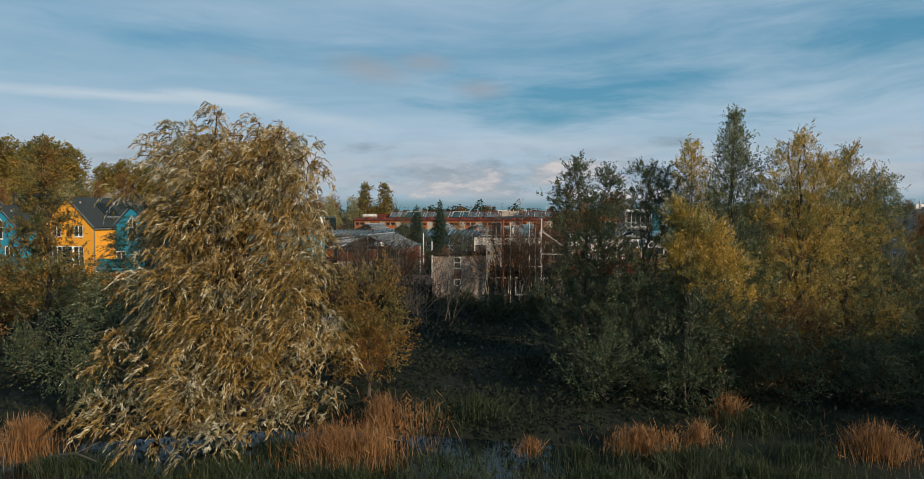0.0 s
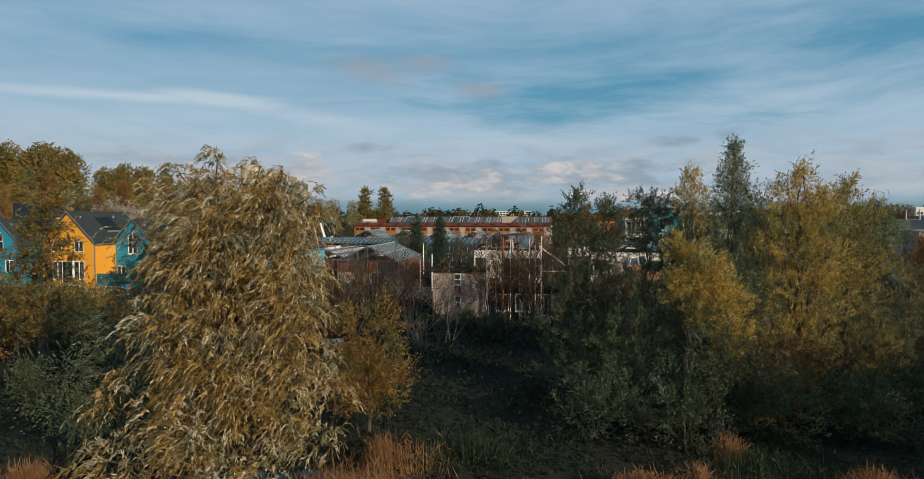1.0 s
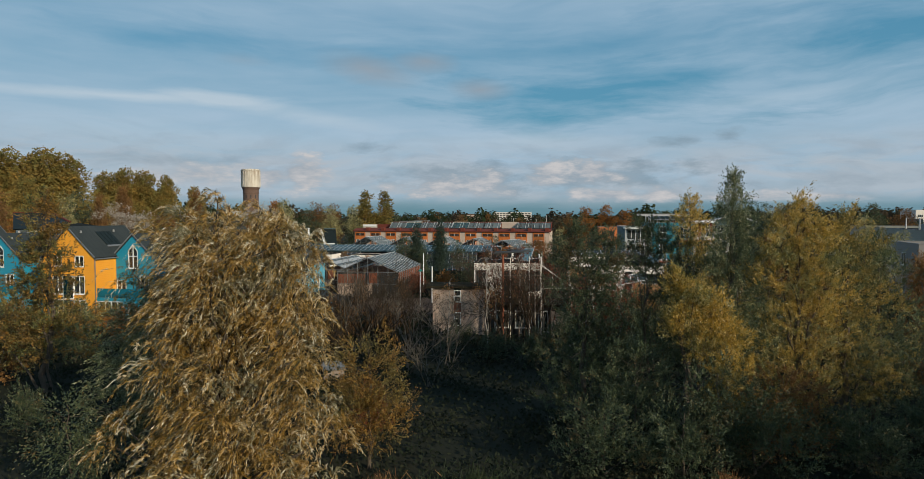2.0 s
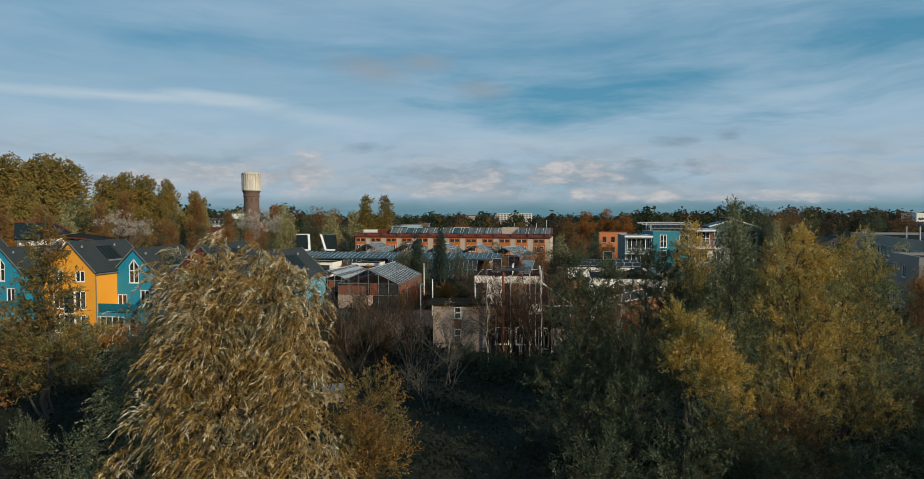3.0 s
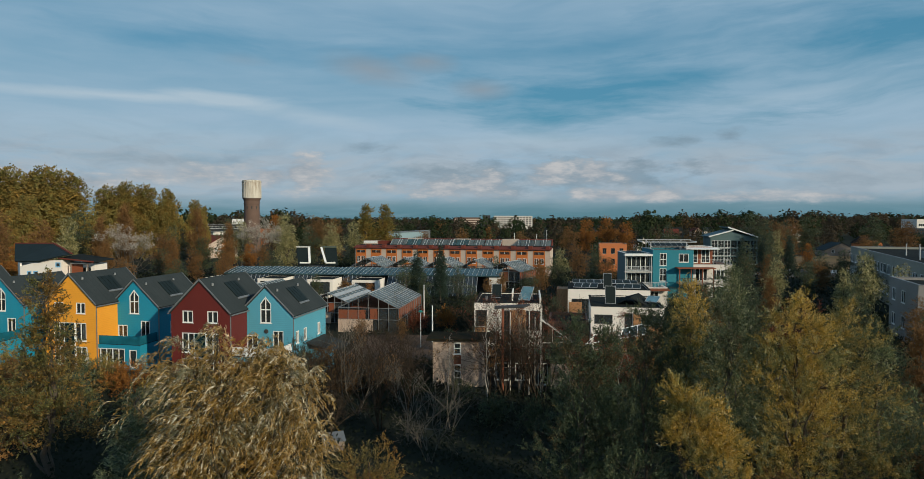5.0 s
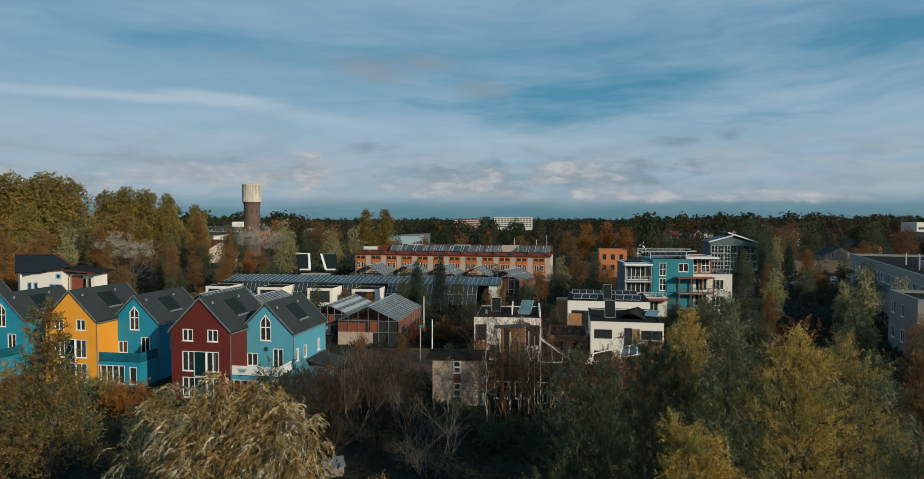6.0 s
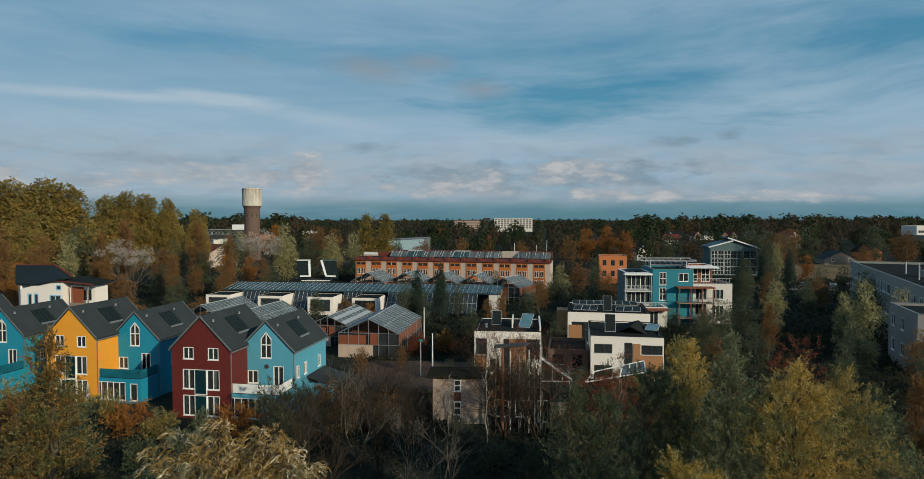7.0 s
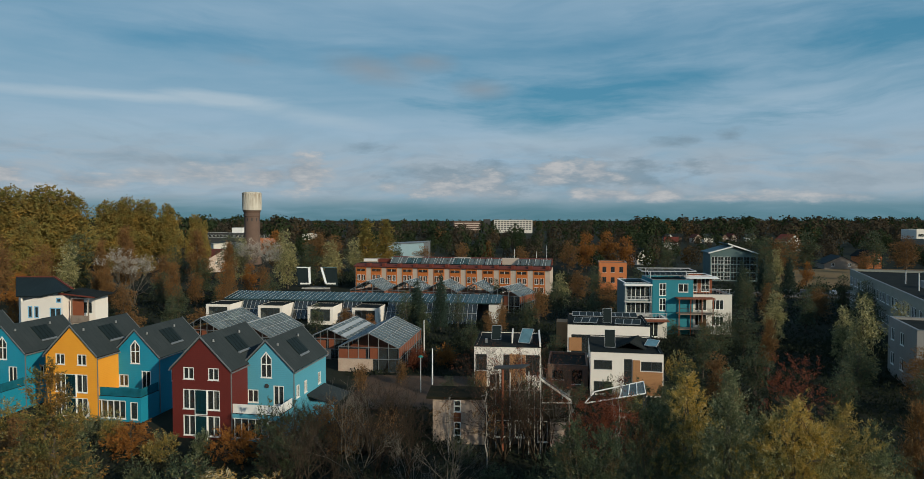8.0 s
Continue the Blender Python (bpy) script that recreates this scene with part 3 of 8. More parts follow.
def tubes(segments, sides=5):
    """A mesh of tapered tubes; rows of x0 y0 z0 x1 y1 z1 r0 r1."""
    s = np.asarray(segments, float)
    p0, p1, r0, r1 = s[:, 0:3], s[:, 3:6], s[:, 6], s[:, 7]
    d = p1 - p0
    d /= np.maximum(np.linalg.norm(d, axis=1, keepdims=True), 1e-6)
    ref = np.where(np.abs(d[:, 2:3]) > 0.9, np.array([[1.0, 0, 0]]), np.array([[0, 0, 1.0]]))
    u = np.cross(d, ref)
    u /= np.linalg.norm(u, axis=1, keepdims=True)
    w = np.cross(d, u)
    a = np.arange(sides) * 2 * np.pi / sides
    ring = u[:, None, :] * np.cos(a)[None, :, None] + w[:, None, :] * np.sin(a)[None, :, None]
    v = np.stack([p0[:, None] + ring * r0[:, None, None], p1[:, None] + ring * r1[:, None, None]], 1).reshape(-1, 3)
    k = np.arange(sides)
    q = np.stack([k, (k + 1) % sides, sides + (k + 1) % sides, sides + k], 1)
    return v, (np.arange(len(s))[:, None, None] * 2 * sides + q[None]).reshape(-1, 4)


def quads_mesh(name, v, f, material, smooth=False, twig=None):
    me = bpy.data.meshes.new(name)
    me.vertices.add(len(v))
    me.vertices.foreach_set("co", np.asarray(v, np.float32).ravel())
    me.loops.add(f.size)
    me.loops.foreach_set("vertex_index", f.ravel().astype(np.int32))
    me.polygons.add(len(f))
    me.polygons.foreach_set("loop_start", np.arange(0, f.size, 4, dtype=np.int32))
    if smooth:
        me.polygons.foreach_set("use_smooth", np.ones(len(f), bool))
    me.update(calc_edges=True)
    if twig is not None:
        me.attributes.new("twig", "FLOAT", "FACE").data.foreach_set("value", np.asarray(twig, np.float32))
    me.materials.append(material)
    return me


def unit(v):
    return v / np.maximum(np.linalg.norm(v, axis=1, keepdims=True), 1e-6)


def leaves(c, along, length, width, rng, face=None):
    """Pointed leaves as rhombs. face: the way that they turn their flat sides, more or less."""
    along = unit(along)
    turn = rng.normal(size=along.shape)
    side = unit(np.cross(along, turn if face is None else unit(face) * 1.1 + turn * 0.45))
    mid = c + along * (length * 0.45)[:, None]
    v = np.stack([c, mid + side * (width / 2)[:, None], c + along * length[:, None], mid - side * (width / 2)[:, None]], 1).reshape(-1, 3)
    return v, np.arange(len(c) * 4).reshape(-1, 4)


def crown(lobes, count, per, length, width, droop, spread, rng, reach=1.0, lift=0.0, inner=0.45, wind=(0, 0, 0), bough=0.0, cluster=10, fuzz=0.0, splay=0.42, outward=False):
    """Leaves on twigs that start in and on a set of lobes (x, y, z, rx, ry, rz), run outwards and hang down by droop.
    bough: the length of the boughs on which the twigs gather; 0 spreads them evenly.
    fuzz: the half width of a twig's plume of leaves; outward: the leaves turn their flat sides away from the lobe's middle."""
    L = np.asarray(lobes, float)
    vol = np.cbrt(L[:, 3] * L[:, 4] * L[:, 5]) ** 1.35
    heads = max(8, count // cluster) if bough else count
    pick = rng.choice(len(L), heads, p=vol / vol.sum())
    d = unit(rng.normal(size=(heads, 3)))
    rad = inner + (1 - inner) * rng.random(heads) ** 0.6
    # bays and bulges, so that the outline is uneven
    bulge = 1 + 0.22 * np.sin(d[:, 0] * 5 + pick) * np.cos(d[:, 2] * 6 + pick * 2.1) + 0.12 * np.sin(d[:, 1] * 11 + pick)
    start = L[pick, :3] + d * L[pick, 3:6] * (rad * bulge)[:, None]
    if bough:
        run = unit(d + rng.normal(size=(heads, 3)) * 0.35 + np.array([0, 0, lift]) + np.asarray(wind))
        k = rng.integers(0, heads, count)
        q = rng.random(count) * bough * (0.6 + 0.7 * rng.random(heads))[k]
        start = start[k] - run[k] * bough * 0.45 + run[k] * q[:, None] + rng.normal(size=(count, 3)) * 0.085 * bough
        start[:, 2] -= droop * 0.45 * q * q / bough
        d = run[k].copy()
        d[:, 2] -= droop * 0.9 * q / bough
    go = unit(d + rng.normal(size=(count, 3)) * spread + np.array([0, 0, lift]) + np.asarray(wind))
    long = reach * (0.5 + rng.random(count))
    s = (np.arange(per) + 0.5) / per
    pts = start[:, None] + go[:, None] * (s[None, :, None] * long[:, None, None])
    pts[:, :, 2] -= droop * (s[None] ** 2) * long[:, None]
    tan = go[:, None] + np.zeros((1, per, 1))
    tan[:, :, 2] -= 2 * droop * s[None]
    n = count * per
    pts, tan = pts.reshape(n, 3), unit(tan.reshape(n, 3))
    narrow = np.tile(1.15 - 0.7 * s, count)[:, None]
    pts = pts + rng.normal(size=(n, 3)) * (fuzz * narrow if fuzz else length * 0.22)
    axis = unit(tan + rng.normal(size=(n, 3)) * splay)
    ln = length * (0.6 + 0.8 * rng.random(n))
    keep = pts[:, 2] > 0.05
    face = np.repeat(unit(start - L[pick, :3]), per, axis=0)[keep] if outward and not bough else None
    v, f = leaves(pts[keep], axis[keep], ln[keep], (width * (0.7 + 0.6 * rng.random(n)))[keep], rng, face)
    return v, f, np.repeat(rng.random(count), per)[keep]


def clumps(lobes, k, size, seed):
    """Every lobe broken up into k small rounded clumps on its outside."""
    r = np.random.default_rng(seed)
    out = []
    for x, y, z, rx, ry, rz in lobes:
        for d in unit(r.normal(size=(k, 3)) + np.array([0, 0, 0.15])):
            q = 0.45 + 0.40 * r.random()
            g = size * (0.75 + 0.5 * r.random())
            out.append((x + d[0] * rx * q, y + d[1] * ry * q, z + d[2] * rz * q, rx * g, ry * g, rz * g * 0.9))
    return out


def limbs(base_r, height, lobes, rng, twigs=5, bend=0.12, stems=1):
    """Trunk, limbs to every lobe and boughs inside it."""
    seg = []

    def run(a, b, r0, r1, n):
        a, b = np.array(a, float), np.array(b, float)
        pts = [a + (b - a) * i / n for i in range(n + 1)]
        for i in range(1, n):
            pts[i] = pts[i] + rng.normal(size=3) * bend * np.linalg.norm(b - a) / n
        for i in range(n):
            seg.append((*pts[i], *pts[i + 1], r0 + (r1 - r0) * i / n, r0 + (r1 - r0) * (i + 1) / n))
        return pts

    L = sorted(lobes, key=lambda l: l[2])
    top = L[-1]
    for k in range(stems):
        off = rng.normal(size=3) * (0.0 if stems == 1 else 0.5)
        off[2] = -0.1
        trunk = run(off, (top[0] * 0.8 + off[0], top[1] * 0.8 + off[1], min(height * 0.93, top[2] + top[5] * 0.6)), base_r, 0.012, 9)
    for l in L:
        i = int(np.clip(l[2] / height * 9 - 2, 0, 7))
        run(trunk[i], l[:3], base_r * (0.5 - 0.035 * i), base_r * 0.1, 4)
        for _ in range(twigs):
            d = unit(rng.normal(size=(1, 3)) + np.array([[0, 0, 0.4]]))[0]
            run(l[:3], np.array(l[:3]) + d * np.array(l[3:6]) * 0.9, base_r * 0.11, 0.008, 3)
    return [s for s in seg]


def tree(name, m, label, lobes, leaf, bark, count, per, length, width, droop=0.3, spread=0.5, reach=0.5, base_r=0.2, seed=1,
         category="tree", group="", twigs=5, lift=0.0, inner=0.45, wind=(0, 0, 0), stems=1, bough=0.0, cluster=10, fuzz=0.0, splay=0.42, outward=False, fine=0, fine_size=0.4):
    rng = np.random.default_rng(seed)
    height = max(l[2] + l[5] for l in lobes)
    ob = thing(name, m, label, category, group)
    v, f = tubes(limbs(base_r, height, lobes, rng, twigs, stems=stems), 5)
    new("trunk", quads_mesh("trunk", v, f, bark, True)).parent = ob
    v, f, twig = crown(clumps(lobes, fine, fine_size, seed) if fine else lobes, count, per, length, width, droop, spread, rng, reach, lift, inner, wind, bough, cluster, fuzz, splay, outward)
    new("crown", quads_mesh("crown", v, f, leaf, twig=twig)).parent = ob
    return ob


def bare(name, m, label, height, spread, bark, seed, stems=5, depth=4, group="", category="shrub", r=0.05, leaf=None, leafcount=0, leafsize=0.13, above=0.0):
    """A leafless shrub or tree: stems that fork and fork again."""
    rng = np.random.default_rng(seed)
    seg, tips = [], []

    def grow(p, d, length, rad, level):
        q = p + d * length
        seg.append((*p, *q, rad, rad * 0.7))
        if level == 0:
            tips.append(q)
            return
        for _ in range(int(rng.integers(2, 4))):
            nd = d + rng.normal(size=3) * 0.42 + np.array([0, 0, 0.12])
            grow(q, nd / np.linalg.norm(nd), length * rng.uniform(0.6, 0.85), max(rad * 0.62, 0.006), level - 1)

    for _ in range(stems):
        d = np.array([rng.normal() * spread, rng.normal() * spread, 1.0])
        grow(np.array([rng.normal() * 0.3 * spread, rng.normal() * 0.3 * spread, -0.05]), d / np.linalg.norm(d), height * rng.uniform(0.24, 0.34), r, depth)
    ob = thing(name, m, label, category, group)
    v, f = tubes(seg, 4)
    new("stem", quads_mesh("stem", v, f, bark, True)).parent = ob
    if leaf:
        t = np.array(tips)
        t = t[t[:, 2] > above * t[:, 2].max()]
        c = t[rng.integers(0, len(t), leafcount)] + rng.normal(size=(leafcount, 3)) * leafsize * 1.1
        v, f = leaves(c, rng.normal(size=(leafcount, 3)), np.full(leafcount, leafsize), np.full(leafcount, leafsize * 0.55), rng)
        new("foliage", quads_mesh("foliage", v, f, leaf)).parent = ob
    return ob

# ---------------------------------------------------------------- ground and water


def build_ground():
    xs = sorted(set([-4200, -2500, -1200, -600, -300, -180, -120] + list(range(-90, 91, 3)) + [120, 180, 300, 600, 1200, 2500, 4200]))
    ys = sorted(set([-3500, -1200, -400, -150, -60, -20] + list(range(0, 121, 3)) + [140, 180, 240, 320, 450, 700, 1200, 2200, 4200]))
    bm = bmesh.new()
    grid = []
    for y in ys:
        row = []
        for x in xs:
            near = max(0.0, 1 - max(abs(x) / 85, abs(y - 50) / 65))
            z = (noise.noise(Vector((x * 0.11, y * 0.11, 0))) * 0.22) * min(1, near * 4)
            pond = 1 - min(1.0, math.hypot((x + 6) / 26, (y - 13) / 12.5)) ** 3
            row.append(bm.verts.new((x, y, z - 1.4 * max(0, pond))))
        grid.append(row)
    for j in range(len(ys) - 1):
        for i in range(len(xs) - 1):
            bm.faces.new((grid[j][i], grid[j][i + 1], grid[j + 1][i + 1], grid[j + 1][i]))
    tagged(part("ground", bm, M["ground"], smooth=True), "meadow ground reaching to the horizon, shade put into its dark colour", "ground", kind="structure")
    bm = bmesh.new()
    bmesh.ops.create_circle(bm, cap_ends=True, segments=48, radius=1.0)
    for v in bm.verts:
        a = math.atan2(v.co.y, v.co.x)
        k = 1 + 0.08 * math.sin(3 * a) + 0.05 * math.sin(7 * a + 1)
        v.co = Vector((v.co.x * 27 * k - 6, v.co.y * 13 * k + 13, -0.42))
    tagged(part("water", bm, M["water"]), "still dark pond water reflecting the pale sky", "pond", kind="structure")


build_ground()


def sheet(name, corners, material, label, category):
    bm = bmesh.new()
    slab(bm, corners, 0.3)
    return tagged(part(name, bm, material), label, category, kind="structure")


sheet("lawn", [(31, 46, 0.2), (62, 47, 0.2), (66, 58, 0.2), (33, 55, 0.2)], M["lawn"], "sunlit green lawn strip among the trees", "lawn")
sheet("pavement", [(-14, 70, 0.22), (0, 69, 0.22), (2, 84, 0.22), (-13, 85, 0.22)], M["leaf_litter"], "courtyard path strewn with red-brown fallen leaves", "path")
sheet("field", [(98, 188, 0.1), (170, 188, 0.1), (200, 262, 0.1), (122, 262, 0.1)], M["dry_field"], "brown dry field behind the parking yard", "field")
sheet("road", [(72, 172, 0.14), (118, 166, 0.14), (122, 178, 0.14), (74, 184, 0.14)], M["paving"], "brown paved parking yard between trees", "road")

YAW = -10.0   # the whole estate is turned a little to the right

# ---------------------------------------------------------------- the painted gabled houses


def gable(w, eave, ridge):
    return [(-w / 2, 0), (w / 2, 0), (w / 2, eave), (0, ridge), (-w / 2, eave)]


def roof_vent(parent, m):
    bm = bmesh.new()
    bmesh.ops.create_cone(bm, segments=12, radius1=0.13, radius2=0.1, depth=0.26, cap_ends=True)
    part("roof_vent", bm, M["zinc"], parent, "small pale round roof vent", m)


def gabled_house(m, colour, side_colour, w, d, eave, ridge, label, kind, side_windows=False, rail="blue_glass"):
    h = thing("house", m, label, "house", "painted gabled houses")
    if kind == "tall":
        wins = [(-1.35, eave - 1.05, 1.15, 1.2, 1, 0), (1.35, eave - 1.05, 1.15, 1.2, 1, 0), (0, 3.0, 4.0, 2.0, 5, 0), (0, 0.35, 4.0, 2.05, 5, 0)]
    else:
        wins = [(0, eave - 0.85, 1.2, 2.75, 1, 1), (-1.5, 2.95, 1.2, 1.35, 1, 0), (1.35, 2.78, 1.15, 2.05, 1, 0)]
    holes = [(x - ww / 2, x + ww / 2, z, z + hh) for x, z, ww, hh, _, _ in wins]
    part("front_wall", wall(gable(w, eave, ridge), holes), colour, h)
    part("back_wall", wall(gable(w, eave, ridge), [(-0.8, 0.8, 3, 4.4)], 0.25), colour, h, "", Matrix.Translation((0, d - 0.25, 0)))
    sides = [(1.1, 3.4, 0.75, 1.3), (3.0, 3.4, 0.75, 1.3), (6.6, 3.4, 0.75, 1.3)] if side_windows else ([] if kind == "tall" else [(2.6, 3.2, 0.9, 1.3)])
    sh = [(y - ww / 2, y + ww / 2, z, z + hh) for y, z, ww, hh in sides]
    part("side_wall", wall([(0.25, 0), (d - 0.25, 0), (d - 0.25, eave), (0.25, eave)], sh, 0.25, "x"), side_colour, h, "", Matrix.Translation((w / 2, 0, 0)))
    part("side_wall", wall([(0.25, 0), (d - 0.25, 0), (d - 0.25, eave), (0.25, eave)], [], 0.25, "x"), side_colour, h, "", Matrix.Translation((-w / 2 + 0.25, 0, 0)))
    for y, z, ww, hh in sides:
        window(h, 0, z, ww, hh, 1, 0, Matrix.Translation((w / 2, y, 0)) @ pose(0, 0, 0, 0, 0, 90))
    for x, z, ww, hh, bars, cross in wins:
        win = window(h, x, z, ww, hh, bars, cross)
        if kind == "tall" and ww > 3:
            part("door", boxes((-0.66, -0.6, -0.13, 0.0, -0.5, hh), (0.6, 0.66, -0.13, 0.0, -0.5, hh), (-0.6, 0.6, -0.13, 0.0, -0.5, -0.42)), M["white"], win)
            part("door_glass", boxes((-0.6, 0.6, -0.10, -0.07, -0.42, hh - 0.05)), M["teal_glass"], win, "dark teal glass door leaf")
        if bars == 5:
            for k in (-1.62, 1.5):
                part("curtain", boxes((k - 0.22, k + 0.22, 0.30, 0.34, 0.05, hh - 0.1)), M["curtain"], win)
    if kind != "tall":
        # pointed head of the tall gable window: two corner pieces close its square top
        zt, hw = eave - 0.85 + 2.75, 0.6
        bm = bmesh.new()
        for s in (-1, 1):
            tri = [(s * hw, zt - 0.75), (s * hw, zt), (0, zt)]
            f = [bm.verts.new((x, 0.0, z)) for x, z in tri]
            k = [bm.verts.new((x, 0.2, z)) for x, z in tri]
            bm.faces.new(f), bm.faces.new(k[::-1])
            for i in range(3):
                bm.faces.new((f[i], k[i], k[(i + 1) % 3], f[(i + 1) % 3]))
        bmesh.ops.recalc_face_normals(bm, faces=bm.faces)
        part("gable_corner", bm, colour, h)
        bm = bmesh.new()
        for s in (-1, 1):
            slab(bm, [(s * 0.62, -0.025, zt - 0.78), (s * 0.62, 0.05, zt - 0.78), (0, 0.05, zt - 0.02), (0, -0.025, zt - 0.02)], 0.09)
        part("arch_trim", bm, M["white"], h, "white pointed window head")
    # floors and a dim inside
    part("inner_floor", boxes((-w / 2 + 0.26, w / 2 - 0.26, 0.26, d - 0.26, 0.1, 0.2), (-w / 2 + 0.26, w / 2 - 0.26, 0.26, d - 0.26, 2.6, 2.75),
                              (-w / 2 + 0.26, w / 2 - 0.26, 0.26, d - 0.26, 5.3, 5.45), (-w / 2 + 0.26, w / 2 - 0.26, 4.0, 4.1, 0.2, eave)), M["interior"], h)
    rise, half = ridge - eave, w / 2
    over = 0.12
    ex, ez = half + 0.22, eave - 0.22 * rise / half
    for s, nm in ((1, "roof_slope"), (-1, "roof_slope")):
        bm = bmesh.new()
        slab(bm, [(0, -over, ridge + 0.18), (s * ex, -over, ez + 0.18), (s * ex, d + over, ez + 0.18), (0, d + over, ridge + 0.18)], 0.17)
        slope = part(nm, bm, M["slate"], h, "dark grey roof slope")
        nrm = Vector((s * rise, 0, half)).normalized()
        along = Vector((s * half, 0, -rise)).normalized()
        for y in (0.95, 5.9):
            p = Vector((0, y, ridge + 0.18)) + along * (1.0 if y < 2 else 0.95) + nrm * 0.12
            roof_vent(slope, Matrix.Translation(p))
        for k in range(4):
            y0 = 3.1 + k * 0.57
            bm = bmesh.new()
            c = [Vector((0, y, ridge + 0.18)) + along * q + nrm * 0.09 for y, q in ((y0, 1.0), (y0 + 0.5, 1.0), (y0 + 0.5, 3.1), (y0, 3.1))]
            slab(bm, c, 0.08)
            part("solar_panel", bm, M["pv"], slope, "black roof panel")
        bm = bmesh.new()
        c = [Vector((0, y, ridge + 0.18)) + along * q + nrm * 0.1 for y, q in ((3.1, 3.12), (5.3, 3.12), (5.3, 3.34), (3.1, 3.34))]
        slab(bm, c, 0.09)
        part("panel_foot", bm, M["zinc"], slope)
        for y0 in (-over - 0.05, d + over):
            bm = bmesh.new()
            slab(bm, [(0, y0, ridge + 0.24), (s * (ex + 0.02), y0, ez + 0.22), (s * (ex + 0.02), y0 + 0.05, ez + 0.22), (0, y0 + 0.05, ridge + 0.24)], 0.13)
            part("verge_trim", bm, M["zinc"], slope)
        part("gutter", boxes((min(s * ex, s * (ex + 0.12)), max(s * ex, s * (ex + 0.12)), -over, d + over, ez - 0.03, ez + 0.08)), M["zinc"], h)
    if side_windows:
        part("lean_to_roof", slabs(([(half, 3.2, 3.1), (half, 8.0, 3.1), (half + 3.2, 8.0, 2.2), (half + 3.2, 3.2, 2.2)], 0.14)), M["slate"], h, "dark lean-to roof beside the wall")
        part("lean_to_wall", boxes((half + 0.01, half + 3.0, 3.3, 3.5, 0, 2.3)), colour, h)
        bm = bmesh.new()
        bmesh.ops.create_cone(bm, segments=14, radius1=0.24, radius2=0.2, depth=0.08, cap_ends=True, matrix=pose(0.05, -0.05, 4.75, 90))
        part("wall_ornament", bm, M["dark_wall"], h, "dark round wall ornament")
    part("downpipe", boxes((half + 0.02, half + 0.1, 0.02, 0.1, 0.1, eave)), M["zinc"], h)
    if kind != "tall":
        e = 3.0
        ewins = [(-0.75, 0.3, 3.7, 2.0, 4, 0), (2.1, 0.3, 0.9, 1.9, 0, 0)]
        eh = [(x - ww / 2, x + ww / 2, z, z + hh) for x, z, ww, hh, _, _ in ewins]
        em = Matrix.Translation((0, -e, 0))
        annexe = part("annexe", wall([(-half, 0), (half, 0), (half, 2.7), (-half, 2.7)], eh), colour, h, "single-storey front annexe with a roof terrace", em)
        part("annexe_side", boxes((-half, -half + 0.25, 0.25, e, 0, 2.7)), side_colour, annexe)
        part("annexe_side", boxes((half - 0.25, half, 0.25, e, 0, 2.7)), side_colour, annexe)
        part("terrace_deck", boxes((-half + 0.01, half - 0.01, 0.01, e, 2.58, 2.72)), M["felt"], annexe)
        for x, z, ww, hh, bars, cross in ewins:
            window(h, x, z, ww, hh, bars, cross, em)
        rm = M[rail]
        part("balustrade", boxes((-half + 0.5, half - 0.1, 0.1, 0.16, 2.74, 3.65)), rm, annexe)
        part("balustrade", boxes((-half + 0.44, -half + 0.5, 0.1, e - 0.05, 2.74, 3.65)), rm, annexe)
        part("balustrade", boxes((half - 0.16, half - 0.1, 0.16, e - 0.05, 2.74, 3.65)), rm, annexe)
    return h


TALL = (6.35, 8.5, 7.05, 10.2)
LOW = (5.9, 8.5, 6.45, 9.35)
gabled_house(pose(-25.9, 60.6, 0, 0, 0, YAW), M["red"], M["red"], *TALL, "tall oxblood red boarded gabled house with white windows", "tall")
gabled_house(pose(-20.15, 62.9, 0, 0, 0, YAW), M["pale_blue"], M["pale_blue"], *LOW, "pale blue boarded gabled house with a pointed gable window", "low", True, "white")
gabled_house(pose(-42.7, 66.7, 0, 0, 0, YAW), M["yellow"], M["yellow"], *TALL, "tall ochre yellow boarded gabled house with white windows", "tall")
gabled_house(pose(-36.9, 69.0, 0, 0, 0, YAW), M["blue"], M["blue"], *LOW, "strong blue boarded gabled house with a blue-screened terrace", "low")
gabled_house(pose(-53.4, 71.0, 0, 0, 0, YAW), M["blue"], M["blue"], *LOW, "strong blue boarded gabled house behind a leafy tree", "low")
gabled_house(pose(-60.0, 69.4, 0, 0, 0, YAW), M["yellow"], M["yellow"], *TALL, "gabled house of which mainly the grey roof shows", "tall")

# ---------------------------------------------------------------- box-shaped buildings


